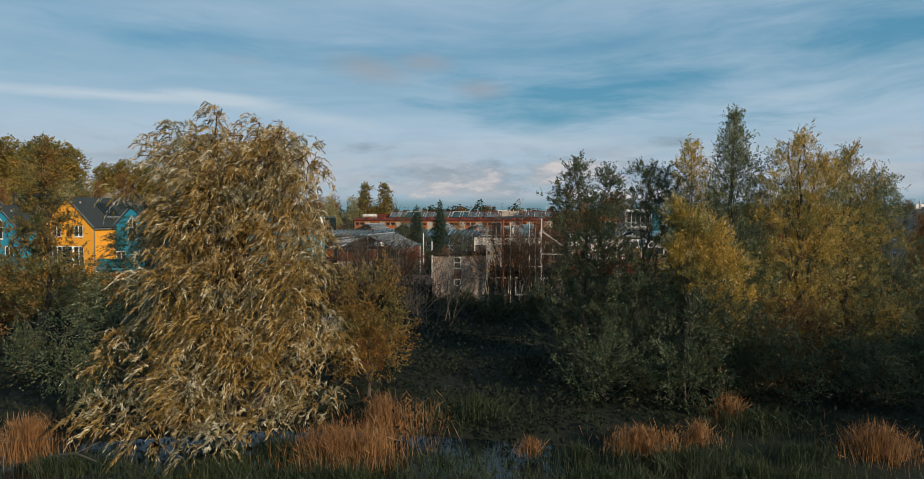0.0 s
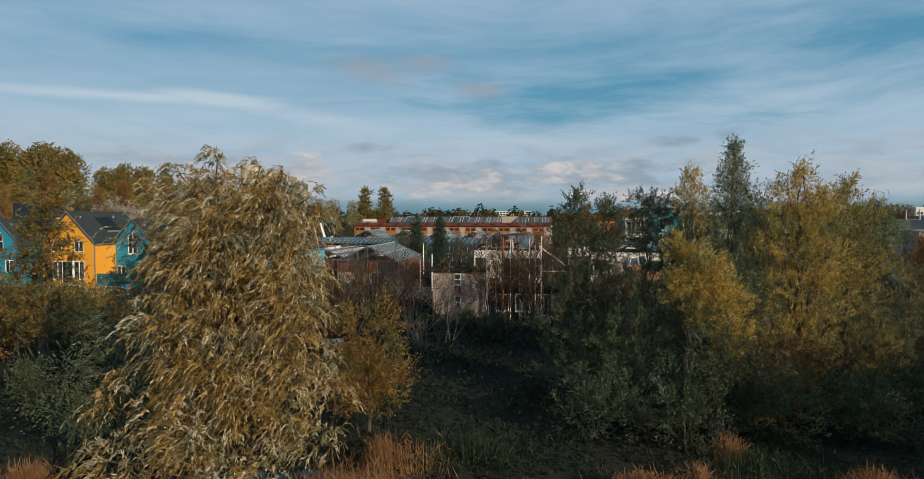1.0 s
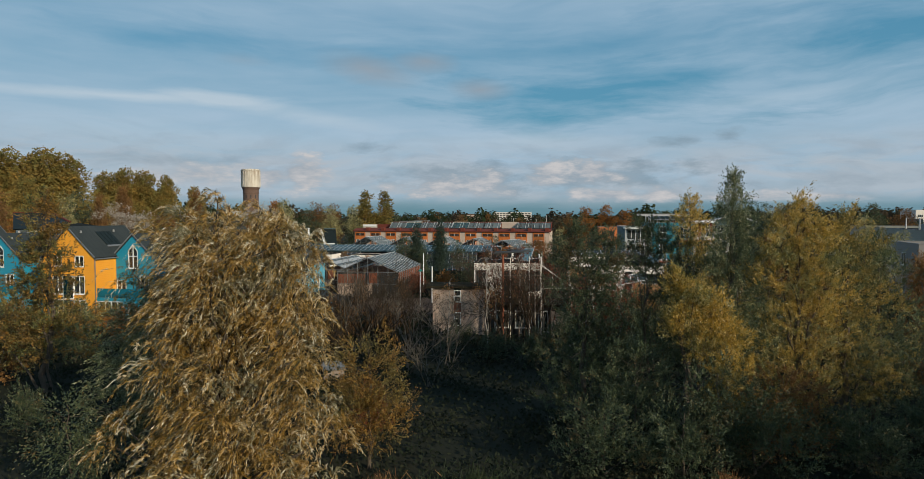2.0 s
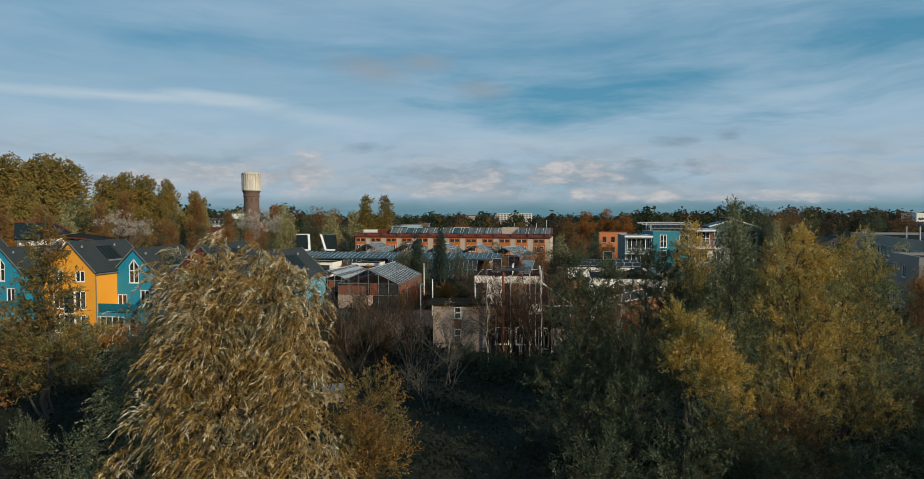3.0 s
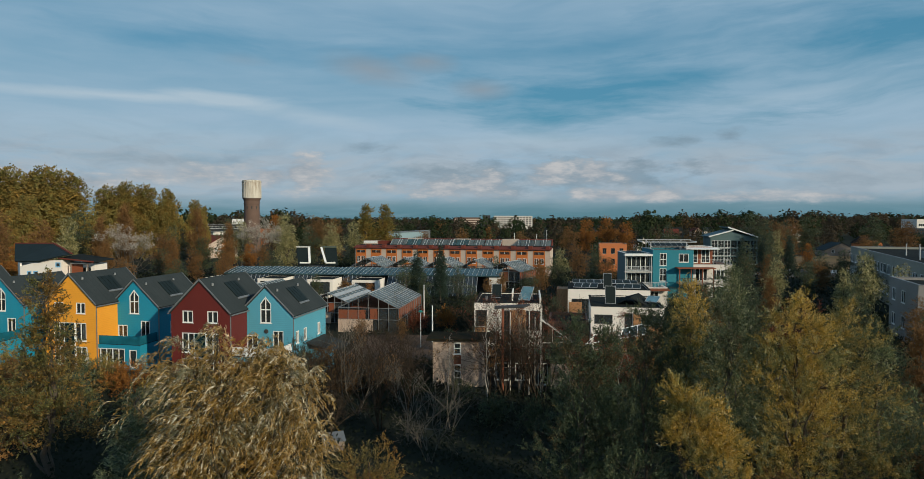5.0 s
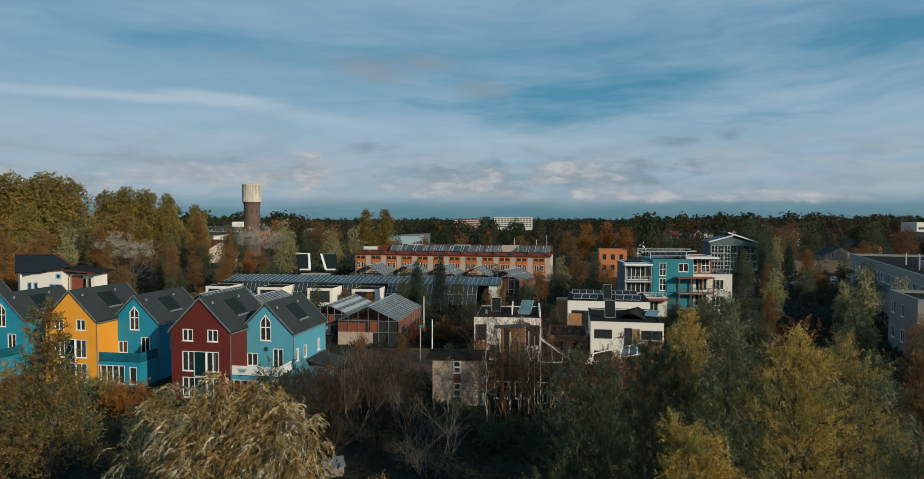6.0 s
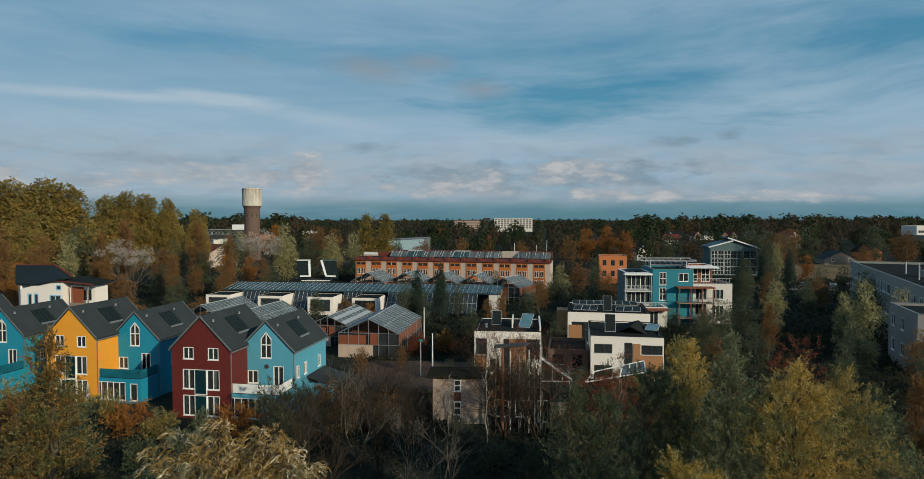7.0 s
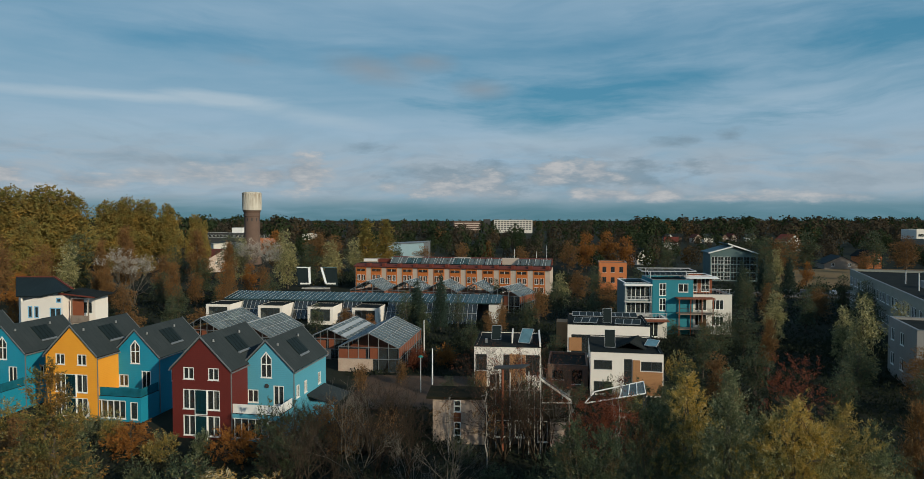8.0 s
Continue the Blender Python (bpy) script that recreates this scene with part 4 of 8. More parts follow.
def block(name, m, w, d, h, material, label, category, front=(), right=(), left=(), parapet=0.35, roof="felt", group="", trim=None, base=0.0, paint="white"):
    """A flat-roofed building: four walls with openings, a roof sunk behind a parapet, windows."""
    b = thing(name, m, label, category, group)
    hh = lambda ws: [(x - ww / 2, x + ww / 2, z, z + wh) for x, z, ww, wh, *_ in ws]
    part("front_wall", wall([(0, base), (w, base), (w, h), (0, h)], hh(front)), material, b)
    part("back_wall", wall([(0, base), (w, base), (w, h), (0, h)]), material, b, "", Matrix.Translation((0, d - 0.25, 0)))
    part("side_wall", wall([(0.25, base), (d - 0.25, base), (d - 0.25, h), (0.25, h)], hh(right), 0.25, "x"), material, b, "", Matrix.Translation((w, 0, 0)))
    lw = [(d - x, z, ww, wh, *r) for x, z, ww, wh, *r in left]
    part("side_wall", wall([(0.25, base), (d - 0.25, base), (d - 0.25, h), (0.25, h)], hh(lw), 0.25, "x"), material, b, "", Matrix.Translation((0.25, 0, 0)))
    part("roof", boxes((0.25, w - 0.25, 0.25, d - 0.25, h - parapet - 0.2, h - parapet)), M[roof], b, "dark flat roof")
    part("inner_floor", boxes((0.3, w - 0.3, 0.3, d - 0.3, base, base + 0.15), (0.3, w - 0.3, min(4.0, d / 2), min(4.0, d / 2) + 0.1, base + 0.15, h - parapet - 0.3)), M["interior"], b)
    if trim:
        part("coping", boxes((-0.04, w + 0.04, -0.04, 0.28, h, h + 0.06), (-0.04, w + 0.04, d - 0.28, d + 0.04, h, h + 0.06),
                             (-0.04, 0.28, 0.28, d - 0.28, h, h + 0.06), (w - 0.28, w + 0.04, 0.28, d - 0.28, h, h + 0.06)), M[trim], b)
    for x, z, ww, wh, bars, cross in front:
        window(b, x, z, ww, wh, bars, cross, paint=paint)
    for x, z, ww, wh, bars, cross in right:
        window(b, 0, z, ww, wh, bars, cross, Matrix.Translation((w, x, 0)) @ pose(0, 0, 0, 0, 0, 90), paint=paint)
    for x, z, ww, wh, bars, cross in left:
        window(b, 0, z, ww, wh, bars, cross, Matrix.Translation((0, d - x, 0)) @ pose(0, 0, 0, 0, 0, -90), paint=paint)
    return b


def rack(parent, x, y, z, w, tilt, length=1.6, turn=0, name="solar_panel", face="pv"):
    """A tilted panel on two feet, standing on a flat roof."""
    m = Matrix.Translation((x, y, z)) @ pose(0, 0, 0, 0, 0, turn)
    pm = m @ Matrix.Translation((0, 0, 0.25)) @ pose(0, 0, 0, tilt, 0, 0)
    p = part(name, boxes((0, w, 0, length, 0, 0.06)), M[face], parent, "tilted dark solar panel" if face == "pv" else "tilted glass skylight with a painted pale sky reflection", pm)
    up = length * math.sin(radians(tilt)) * 0.8
    dp = length * math.cos(radians(tilt)) * 0.8
    for sx in (0.1, w - 0.16):
        part("stand", boxes((sx, sx + 0.06, dp, dp + 0.06, -0.25, 0.22 + up)), M["steel"], p, "", pm.inverted() @ m)
    part("edge_frame", boxes((-0.04, 0, -0.04, length + 0.04, -0.02, 0.08), (w, w + 0.04, -0.04, length + 0.04, -0.02, 0.08),
                             (0, w, -0.04, 0, -0.02, 0.08), (0, w, length, length + 0.04, -0.02, 0.08)), M["steel"], p)
    return p


w1 = block("white_house", pose(1.55, 78.6, 0, 0, 0, YAW * 0.6), 8.5, 10.5, 5.55, M["warm_white"], "white rendered flat-roofed house with larch panels", "house",
           front=[(0.88, 2.5, 1.45, 2.1, 0, 0), (4.1, 0.6, 0.75, 4.0, 0, 1), (7.45, 2.0, 1.75, 2.6, 1, 0), (2.6, 0.4, 1.2, 1.6, 1, 0)], group="white flat-roofed houses", parapet=0.1, paint="dark_wall", trim="felt")
part("larch_panel", boxes((4.52, 6.55, -0.06, -0.003, 0.3, 4.65)), M["wood"], w1, "orange larch board panel")
part("larch_panel", boxes((0.1, 1.6, -0.06, -0.003, 0.3, 2.42)), M["wood"], w1, "orange larch board panel")
rack(w1, 2.0, 4.5, 5.4, 1.2, 62, 1.9, 0)
rack(w1, 5.6, 2.6, 5.4, 1.5, 34, 2.6, -15, "skylight", "sky_glass")
part("roof_fin", boxes((4.7, 4.85, 3.0, 7.6, 5.2, 6.6)), M["warm_white"], w1, "white upright roof fin")
part("roof_fin", boxes((8.3, 8.5, 0.3, 9.0, 5.55, 6.2)), M["warm_white"], w1, "white upright roof fin")
part("chimney_cowl", boxes((1.2, 1.5, 3.0, 3.3, 5.2, 6.0)), M["zinc"], w1)

w2 = block("white_house", pose(15.95, 76.0, 0, 0, 0, YAW), 8.7, 11.0, 5.45, M["warm_white"], "white rendered flat-roofed house with wide dark windows", "house",
           front=[(1.5, 3.3, 2.2, 1.15, 1, 0), (7.3, 3.3, 2.5, 1.15, 1, 0), (1.5, 0.3, 2.2, 1.5, 2, 0), (4.5, 0.3, 0.95, 4.4, 0, 2)], group="white flat-roofed houses", parapet=0.1, paint="dark_wall", trim="felt")
part("larch_panel", boxes((5.05, 8.6, -0.06, -0.003, 0.3, 3.2)), M["wood"], w2, "orange larch board panel")
part("larch_panel", boxes((5.05, 5.95, -0.06, -0.003, 3.21, 4.6)), M["wood"], w2, "orange larch board panel")
bm = bmesh.new()
slab(bm, [(2.9, 3.2, 5.2), (4.9, 2.2, 6.4), (6.4, 7.0, 6.4), (3.0, 8.0, 5.2)], 0.1)
slab(bm, [(4.9, 2.2, 6.4), (7.2, 2.8, 5.2), (8.2, 7.2, 5.2), (6.4, 7.0, 6.4)], 0.1)
part("roof_lantern", bm, M["felt"], w2, "black folded roof lantern")
rack(w2, 1.9, 3.2, 5.2, 1.25, 72, 2.2, 0)
rack(w2, 6.9, 4.0, 5.4, 1.5, 22, 1.5, -25, "skylight", "sky_glass")
w3 = block("white_house", pose(16.7, 97.3, 0, 0, 0, YAW), 12.6, 11.5, 5.15, M["warm_white"], "long white-banded flat-roofed house with roof panels", "house",
           front=[(2.2, 0.4, 3.2, 3.2, 2, 0), (8.5, 0.6, 4.5, 3.0, 3, 0)], group="white flat-roofed houses", parapet=0.1, paint="dark_wall", trim="felt")
part("larch_panel", boxes((0.2, 2.2, -0.07, -0.003, 1.0, 3.1)), M["wood"], w3, "orange larch board panel")
for k in range(3):
    rack(w3, 0.9 + 1.25 * k, 1.6, 5.0, 1.15, 11, 2.2, -8)
for k in range(3):
    rack(w3, 7.4 + 1.3 * k, 1.2, 5.0, 1.2, 11, 2.2, -8)
rack(w3, 5.6, 2.0, 5.0, 1.3, 70, 2.3, 0)
for k in range(9):
    rack(w3, 0.8 + 1.2 * k, 8.2, 5.0, 1.1, 12, 1.9, 0)
part("roof_box", boxes((-1.9, 0.0, 6.5, 9.8, 0, 4.4)), M["wood"], w3, "red-brown timber side box")
# low dark house between the two white ones
lowhouse = block("low_house", pose(11.2, 80.2, 0, 0, 0, YAW), 5.2, 8.0, 2.9, M["tower_brick"], "low dark brown brick link house with dark flat roof", "house",
                 front=[(1.3, 0.9, 1.5, 1.3, 1, 0), (3.8, 0.4, 1.4, 1.9, 0, 0)], roof="felt", paint="dark_wall")

# the two-part brick house behind the trellis
flat = thing("brick_house", pose(-2.85, 59.6, 0, 0, 0, -4), "brown brick house with slit windows and a dark sedum roof", "house")
part("brick_wall", wall([(0, 0), (2.05, 0), (2.05, 4.45), (0, 4.45)]), M["brick"], flat)
part("brick_wall", wall([(2.75, 0), (5.1, 0), (5.1, 4.4), (2.75, 4.4)]), M["brick"], flat)
part("brick_wall", boxes((0, 0.3, 0.25, 3.5, 0, 4.42)), M["brick"], flat)
part("dark_wall", wall([(5.1, 0), (12.6, 0), (12.6, 2.7), (5.1, 2.7)], [(6.0, 7.4, 0.6, 2.3), (8.0, 9.6, 0.6, 2.3), (10.2, 11.2, 0.2, 2.3)]), M["dark_wall"], flat, "", Matrix.Translation((0, 0.5, 0)))
for x, ww in ((6.7, 1.4), (8.8, 1.6), (10.7, 1.0)):
    window(flat, x, 0.6 if x < 10 else 0.2, ww, 1.7 if x < 10 else 2.1, 1, 0, Matrix.Translation((0, 0.5, 0)))
part("spandrel", boxes((2.05, 2.75, 0.1, 0.2, 2.15, 3.15)), M["rust_wood"], flat, "rusty red panel between the slit windows")
window(flat, 2.4, 3.15, 0.7, 1.15, 0, 1)
window(flat, 2.4, 0.2, 0.7, 1.95, 0, 2)
part("roof", slabs(([(-0.6, -0.3, 4.7), (5.5, -0.3, 4.7), (5.5, 3.6, 4.7), (-0.6, 3.6, 4.7)], 0.22), ([(5.5, -0.1, 2.95), (12.9, -0.1, 2.95), (12.9, 5.0, 2.95), (5.5, 5.0, 2.95)], 0.2)), M["sedum"], flat, "dark sedum-covered flat roof with an overhang")
part("white_panel", boxes((11.4, 13.0, -0.05, 0.2, 0.0, 2.3)), M["cream"], flat)

# trellis of tall poles with a roof board, and two slanting glass frames
trellis = thing("trellis", pose(3.8, 57.2, 0, 0, 0, -2), "tall pale pole trellis with a dark cross roof board", "trellis")
for i, (x, zt, mt) in enumerate([(0.0, 8.1, "rust_wood"), (0.71, 7.6, "render"), (1.53, 7.2, "grey_wood"), (2.46, 7.7, "render"), (3.0, 7.2, "white_bark"), (3.56, 8.0, "render")]):
    r = 0.13 if mt == "rust_wood" else 0.055
    v, f = tubes([(x, 0.02 * (i % 3), -0.1, x, 0, zt, r, r * 0.85)], 8)
    new("pole", quads_mesh("pole", v, f, M[mt], True)).parent = trellis
part("roof_board", slabs(([(-0.8, -0.35, 8.1), (1.9, -0.35, 8.2), (2.6, 0.4, 8.35), (-0.7, 0.4, 8.15)], 0.14)), M["dark_wall"], trellis, "dark slanting roof board")
for z in (2.4, 4.2, 5.9):
    part("cross_rail", boxes((0, 3.56, -0.02, 0.02, z, z + 0.05)), M["grey_wood"], trellis)

frame_a = thing("glass_lean_to", pose(7.4, 57.4, 0, 0, 0, -2), "slanting white glazed frame over a terrace", "canopy")
for y in (0.0, 0.45):
    part("slope_bar", slabs(([(0, y, 6.95), (2.95, y, 4.85), (2.95, y + 0.08, 4.85), (0, y + 0.08, 6.95)], 0.12)), M["render"], frame_a)
for k in range(6):
    x = 0.35 + 0.45 * k
    part("rung", boxes((x, x + 0.06, 0.08, 0.45, 6.95 - x * 0.712 - 0.12, 6.95 - x * 0.712 - 0.04)), M["render"], frame_a)
part("bottom_bar", boxes((0, 2.95, 0.0, 0.1, 4.64, 4.74)), M["render"], frame_a)
for x in (0.0, 1.05, 2.0, 2.85):
    part("post", boxes((x, x + 0.07, 0.11, 0.18, 0.0 if x in (0.0, 2.85) else 4.7, 6.8 - x * 0.712)), M["grey_wood" if x in (0.0, 2.85) else "render"], frame_a)
part("pane", slabs(([(0.1, 0.55, 6.85), (2.8, 0.55, 4.95), (2.8, 1.9, 4.95), (0.1, 1.9, 6.85)], 0.03)), M["roof_glass"], frame_a)

frame_b = thing("glass_lean_to", pose(12.0, 58.2, 0, 0, 0, -4), "slanting glazed roof with white glazing bars", "canopy")
A, B, C, D = Vector((-0.25, 0, 4.4)), Vector((5.4, 0, 5.45)), Vector((5.7, 2.3, 6.0)), Vector((0.95, 2.2, 4.9))
for i in range(8):
    t = i / 7
    if i in (1, 2, 3):
        continue
    p, q = A.lerp(B, t), D.lerp(C, t)
    v, f = tubes([(*p, *q, 0.05, 0.05)], 5)
    new("glazing_bar", quads_mesh("glazing_bar", v, f, M["white"])).parent = frame_b
    if 3 < i < 7:
        t2 = (i + 1) / 7
        part("pane", slabs(([A.lerp(B, t + 0.01), A.lerp(B, t2 - 0.01), D.lerp(C, t2 - 0.01), D.lerp(C, t + 0.01)], 0.02)), M["roof_glass"], frame_b)
v, f = tubes([(*A, *B, 0.07, 0.07), (*D, *C, 0.07, 0.07), ], 5)
new("edge_frame", quads_mesh("edge_frame", v, f, M["white"])).parent = frame_b
for c in (A, B, C, D):
    v, f = tubes([(*c, c.x, c.y, 0, 0.06, 0.06)], 5)
    new("post", quads_mesh("post", v, f, M["dark_wall"])).parent = frame_b

# ---------------------------------------------------------------- greenhouses and glass roofs


def greenhouse(m, w, d, eave, ridge, label, nx=3, ny=6, base=1.4, base_mat="brick", left_lean=True, post="grey_wood", gable_fill="rust_wood", striped=False):
    """A glazed house: posts and rails, roof bars, and one pane in every bay."""
    g = thing("greenhouse", m, label, "greenhouse", "glazed courtyard houses")
    seg = []
    hw = w / 2
    ends = [(0.0, 1), (d, 1)]
    for y, _ in ends:
        seg += [(-hw, y, eave, 0, y, ridge, 0.07, 0.07), (hw, y, eave, 0, y, ridge, 0.07, 0.07), (-hw, y, eave, hw, y, eave, 0.06, 0.06), (-hw, y, base, hw, y, base, 0.06, 0.06)]
        for i in range(7):
            x = -hw + w * i / 6
            seg.append((x, y, 0, x, y, eave + (ridge - eave) * (1 - abs(x) / hw), 0.05, 0.05))
    seg += [(-hw, 0, eave, -hw, d, eave, 0.07, 0.07), (hw, 0, eave, hw, d, eave, 0.07, 0.07), (0, 0, ridge, 0, d, ridge, 0.08, 0.08),
            (hw, 0, eave * 0.55, hw, d, eave * 0.55, 0.05, 0.05)]
    for j in range(ny + 1):
        y = d * j / ny
        seg += [(hw, y, 0, hw, y, eave, 0.05, 0.05), (-hw, y, 0, -hw, y, eave, 0.05, 0.05)]
        seg += [(hw, y, eave + 0.03, 0, y, ridge + 0.03, 0.026, 0.026), (-hw, y, eave + 0.03, 0, y, ridge + 0.03, 0.026, 0.026)]
    for k in range(1, nx):
        t = k / nx
        for s in (-1, 1):
            seg.append((s * hw * (1 - t), 0, eave + (ridge - eave) * t + 0.03, s * hw * (1 - t), d, eave + (ridge - eave) * t + 0.03, 0.03, 0.03))
    for row_of in seg:
        v, f = tubes([row_of], 4)
        new("glazing_bar", quads_mesh("glazing_bar", v, f, M["steel" if row_of[2] > eave else "zinc"])).parent = g
    run, rise = hw / nx, (ridge - eave) / nx
    for s in (-1, 1):
        bm = bmesh.new()
        slab(bm, [(0.02 * s, 0.02, 0), (s * (run - 0.02), 0.02, -rise), (s * (run - 0.02), d / ny - 0.02, -rise), (0.02 * s, d / ny - 0.02, 0)], 0.02)
        me = bpy.data.meshes.new("pane")
        bm.to_mesh(me)
        bm.free()
        me.materials.append(M["roof_glass"])
        white_me = me.copy()
        white_me.materials.clear()
        white_me.materials.append(M["steel"])
        for k in range(nx):
            for j in range(ny):
                ob = new("pane", white_me if striped and k % 2 else me)
                ob.parent = g
                ob.matrix_local = Matrix.Translation((s * run * k, d / ny * j, ridge - rise * k))
    # lower fill: boards and dim panes on the front and the right side
    part("infill", boxes((-hw + 0.05, -hw * 0.1, 0.04, 0.1, base, eave - 0.3), (hw * 0.05, hw * 0.3, 0.04, 0.1, base, eave)), M[gable_fill], g, "rusty red timber boarding")
    part("front_pane", boxes((-hw + 0.05, hw - 0.05, 0.13, 0.15, 0.1, eave)), M["glass"], g)
    part("side_pane", boxes((hw - 0.12, hw - 0.1, 0.2, d - 0.2, 0.1, eave)), M["glass"], g)
    part("side_board", boxes((hw - 0.09, hw - 0.05, 0.2, d - 0.2, eave * 0.58, eave - 0.1)), M[gable_fill], g, "rusty red timber boarding")
    part("inner_house", boxes((-hw + 1.2, hw - 1.6, 1.2, d - 1.0, 0.05, eave * 0.95)), M["rust_wood"], g, "red timber rooms inside the glass")
    part("plinth", boxes((-hw, hw * 0.15, -0.05, 0.03, 0.0, base)), M[base_mat], g, "ochre plinth wall")
    part("floor_slab", boxes((-hw, hw, 0.16, d, 0.0, 0.06)), M["paving"], g)
    return g


greenhouse(pose(-13.4, 87.3, 0, 0, 0, -8), 8.9, 15.5, 3.55, 5.6, "glazed courtyard house with red timber and glass gable", 2, 12, 1.9)
greenhouse(pose(-21.0, 95.5, 0, 0, 0, -10), 7.0, 13.0, 3.2, 4.7, "glazed courtyard house with pale striped glass roof", 5, 8, 1.6, striped=True)
greenhouse(pose(-32.5, 92.0, 0, 0, 0, -12), 8.0, 11.0, 4.2, 6.2, "glazed courtyard house seen behind grey roofs", 2, 11, 1.6)
greenhouse(pose(-41.5, 97.0, 0, 0, 0, -12), 7.0, 12.0, 4.3, 6.2, "glazed courtyard house seen behind grey roofs", 2, 11, 1.6)
for x, y, z in ((-23.4, 150, 6.5), (-14.3, 150, 6.4), (-5.6, 149, 6.3), (2.7, 147, 6.2)):
    greenhouse(pose(x, y, 0, 0, 0, -16), 9.0, 9.0, z - 2.2, z + 0.1, "glazed gabled house with grey glass roof", 2, 9, 1.6)
greenhouse(pose(9.4, 143, 0, 0, 0, -30), 8.5, 9.5, 3.9, 6.0, "glazed gabled house turned to the path", 2, 9, 1.6)

# the long glass-roofed row with white projecting rooms
row = thing("glass_roof_row", pose(-52.5, 136.5, 0, 0, 0, -7.5), "long low house row under one slanting striped glass roof", "terrace")
part("back_wall", boxes((0, 61, 5.0, 5.3, 0, 4.6)), M["cream"], row)
part("inner_wall", boxes((0, 61, 1.6, 1.8, 0, 4.0)), M["dark_wall"], row)
part("roof", slabs(([(0, -1.0, 4.15), (61, -1.0, 4.15), (61, 5.5, 5.15), (0, 5.5, 5.15)], 0.12)), M["row_roof"], row, "grey-teal slanting roof under the glass")
bm = bmesh.new()
slab(bm, [(0.03, -1.0, 4.25), (0.97, -1.0, 4.25), (0.97, 5.5, 5.25), (0.03, 5.5, 5.25)], 0.03)
pane_mesh = bpy.data.meshes.new("pane")
bm.to_mesh(pane_mesh)
bm.free()
pane_mesh.materials.append(M["row_glass"])
bar_v, bar_f = tubes([(0, -1.05, 4.3, 0, 5.55, 5.3, 0.036, 0.036)], 4)
bar_mesh = quads_mesh("glazing_bar", bar_v, bar_f, M["steel"])
for k in range(61):
    for nm, me in (("pane", pane_mesh), ("glazing_bar", bar_mesh)):
        ob = new(nm, me)
        ob.parent = row
        ob.matrix_local = Matrix.Translation((k, 0, 0))
for k, x in enumerate((-1.2, 10.6, 21.6, 31.2)):
    c = block("white_room", pose(-52.5, 136.5, 0, 0, 0, -7.5) @ Matrix.Translation((x, -6.4 - 0.35 * k, 0)), 5.4, 6.0, 3.75, M["warm_white"], "white projecting room with one wide dark window", "annexe", parapet=0.06,
              front=[(2.7, 0.8, 4.2, 2.4, 2, 0)], group="white projecting rooms", trim="felt", paint="dark_wall")
for x0, count, foot in ((4.6, 7, -3.4), (16.4, 6, -3.4), (27.4, 5, -3.4), (37.2, 21, -4.4)):   # slanting glass fronts between the rooms
    for k in range(count):
        x = x0 + 0.95 * k
        part("raking_strut", slabs(([(x, foot, 0.4), (x + 0.06, foot, 0.4), (x + 0.06, -0.9, 4.15), (x, -0.9, 4.15)], 0.06)), M["steel"], row)
        if k:
            part("raking_pane", slabs(([(x - 0.84, foot + 0.1, 0.4), (x - 0.02, foot + 0.1, 0.4), (x - 0.02, -0.85, 4.1), (x - 0.84, -0.85, 4.1)], 0.03)), M["glass"], row)
    part("raking_rail", boxes((x0, x0 + 0.95 * (count - 1), foot * 0.5 - 0.55, foot * 0.5 - 0.47, 2.28, 2.34)), M["steel"], row)
part("end_wall", boxes((58.6, 61.0, -1.0, 0.0, 0, 3.9)), M["render"], row)

# twin dark solar roofs with white edges behind the row, one turned to each side
for s, x in ((1, -41.4), (-1, -38.0)):
    pvh = thing("solar_gable", pose(x, 166.5, 0, 0, 0, 0), "black slanting solar roof with bright white edge trim", "roof structure", "twin solar roofs")
    lean = 0.0 if s > 0 else 1.0
    part("panel_field", slabs(([(-s * 0.1 + lean, 0.1, 3.4), (-s * 3.2 + lean, 0.1, 3.4), (-s * 3.8 - 0.6, 3.2, 8.1), (-s * 0.5 - 0.6, 3.2, 8.1)], 0.2)), M["pv"], pvh)
    part("white_edge", slabs(([(-0.3 + lean, -0.1, 4.2), (0.3 + lean, -0.1, 4.2), (-0.2 - 0.5, 3.2, 8.3), (-0.8 - 0.5, 3.2, 8.3)], 0.25)), M["white"], pvh)
    part("top_bar", boxes((min(-s * 3.8, 0) - 0.6, max(-s * 3.8, 0) - 0.6, 3.0, 3.3, 8.2, 8.45)), M["white"] if s > 0 else M["grey_teal"], pvh)
    part("foot_bar", boxes((min(-s * 2.6, 0) + lean, max(-s * 2.6, 0) + lean, -0.3, -0.1, 4.0, 4.4)), M["white"], pvh)
    part("base_rail", boxes((min(-s * 2.2, s * 1.6), max(-s * 2.2, s * 1.6), -0.4, -0.3, 2.9, 3.1)), M["white"], pvh)
    part("base_house", boxes((-1.8, 1.6, 1.6, 3.2, 0, 3.2)), M["dark_wall"], pvh)

# ---------------------------------------------------------------- the long orange terrace


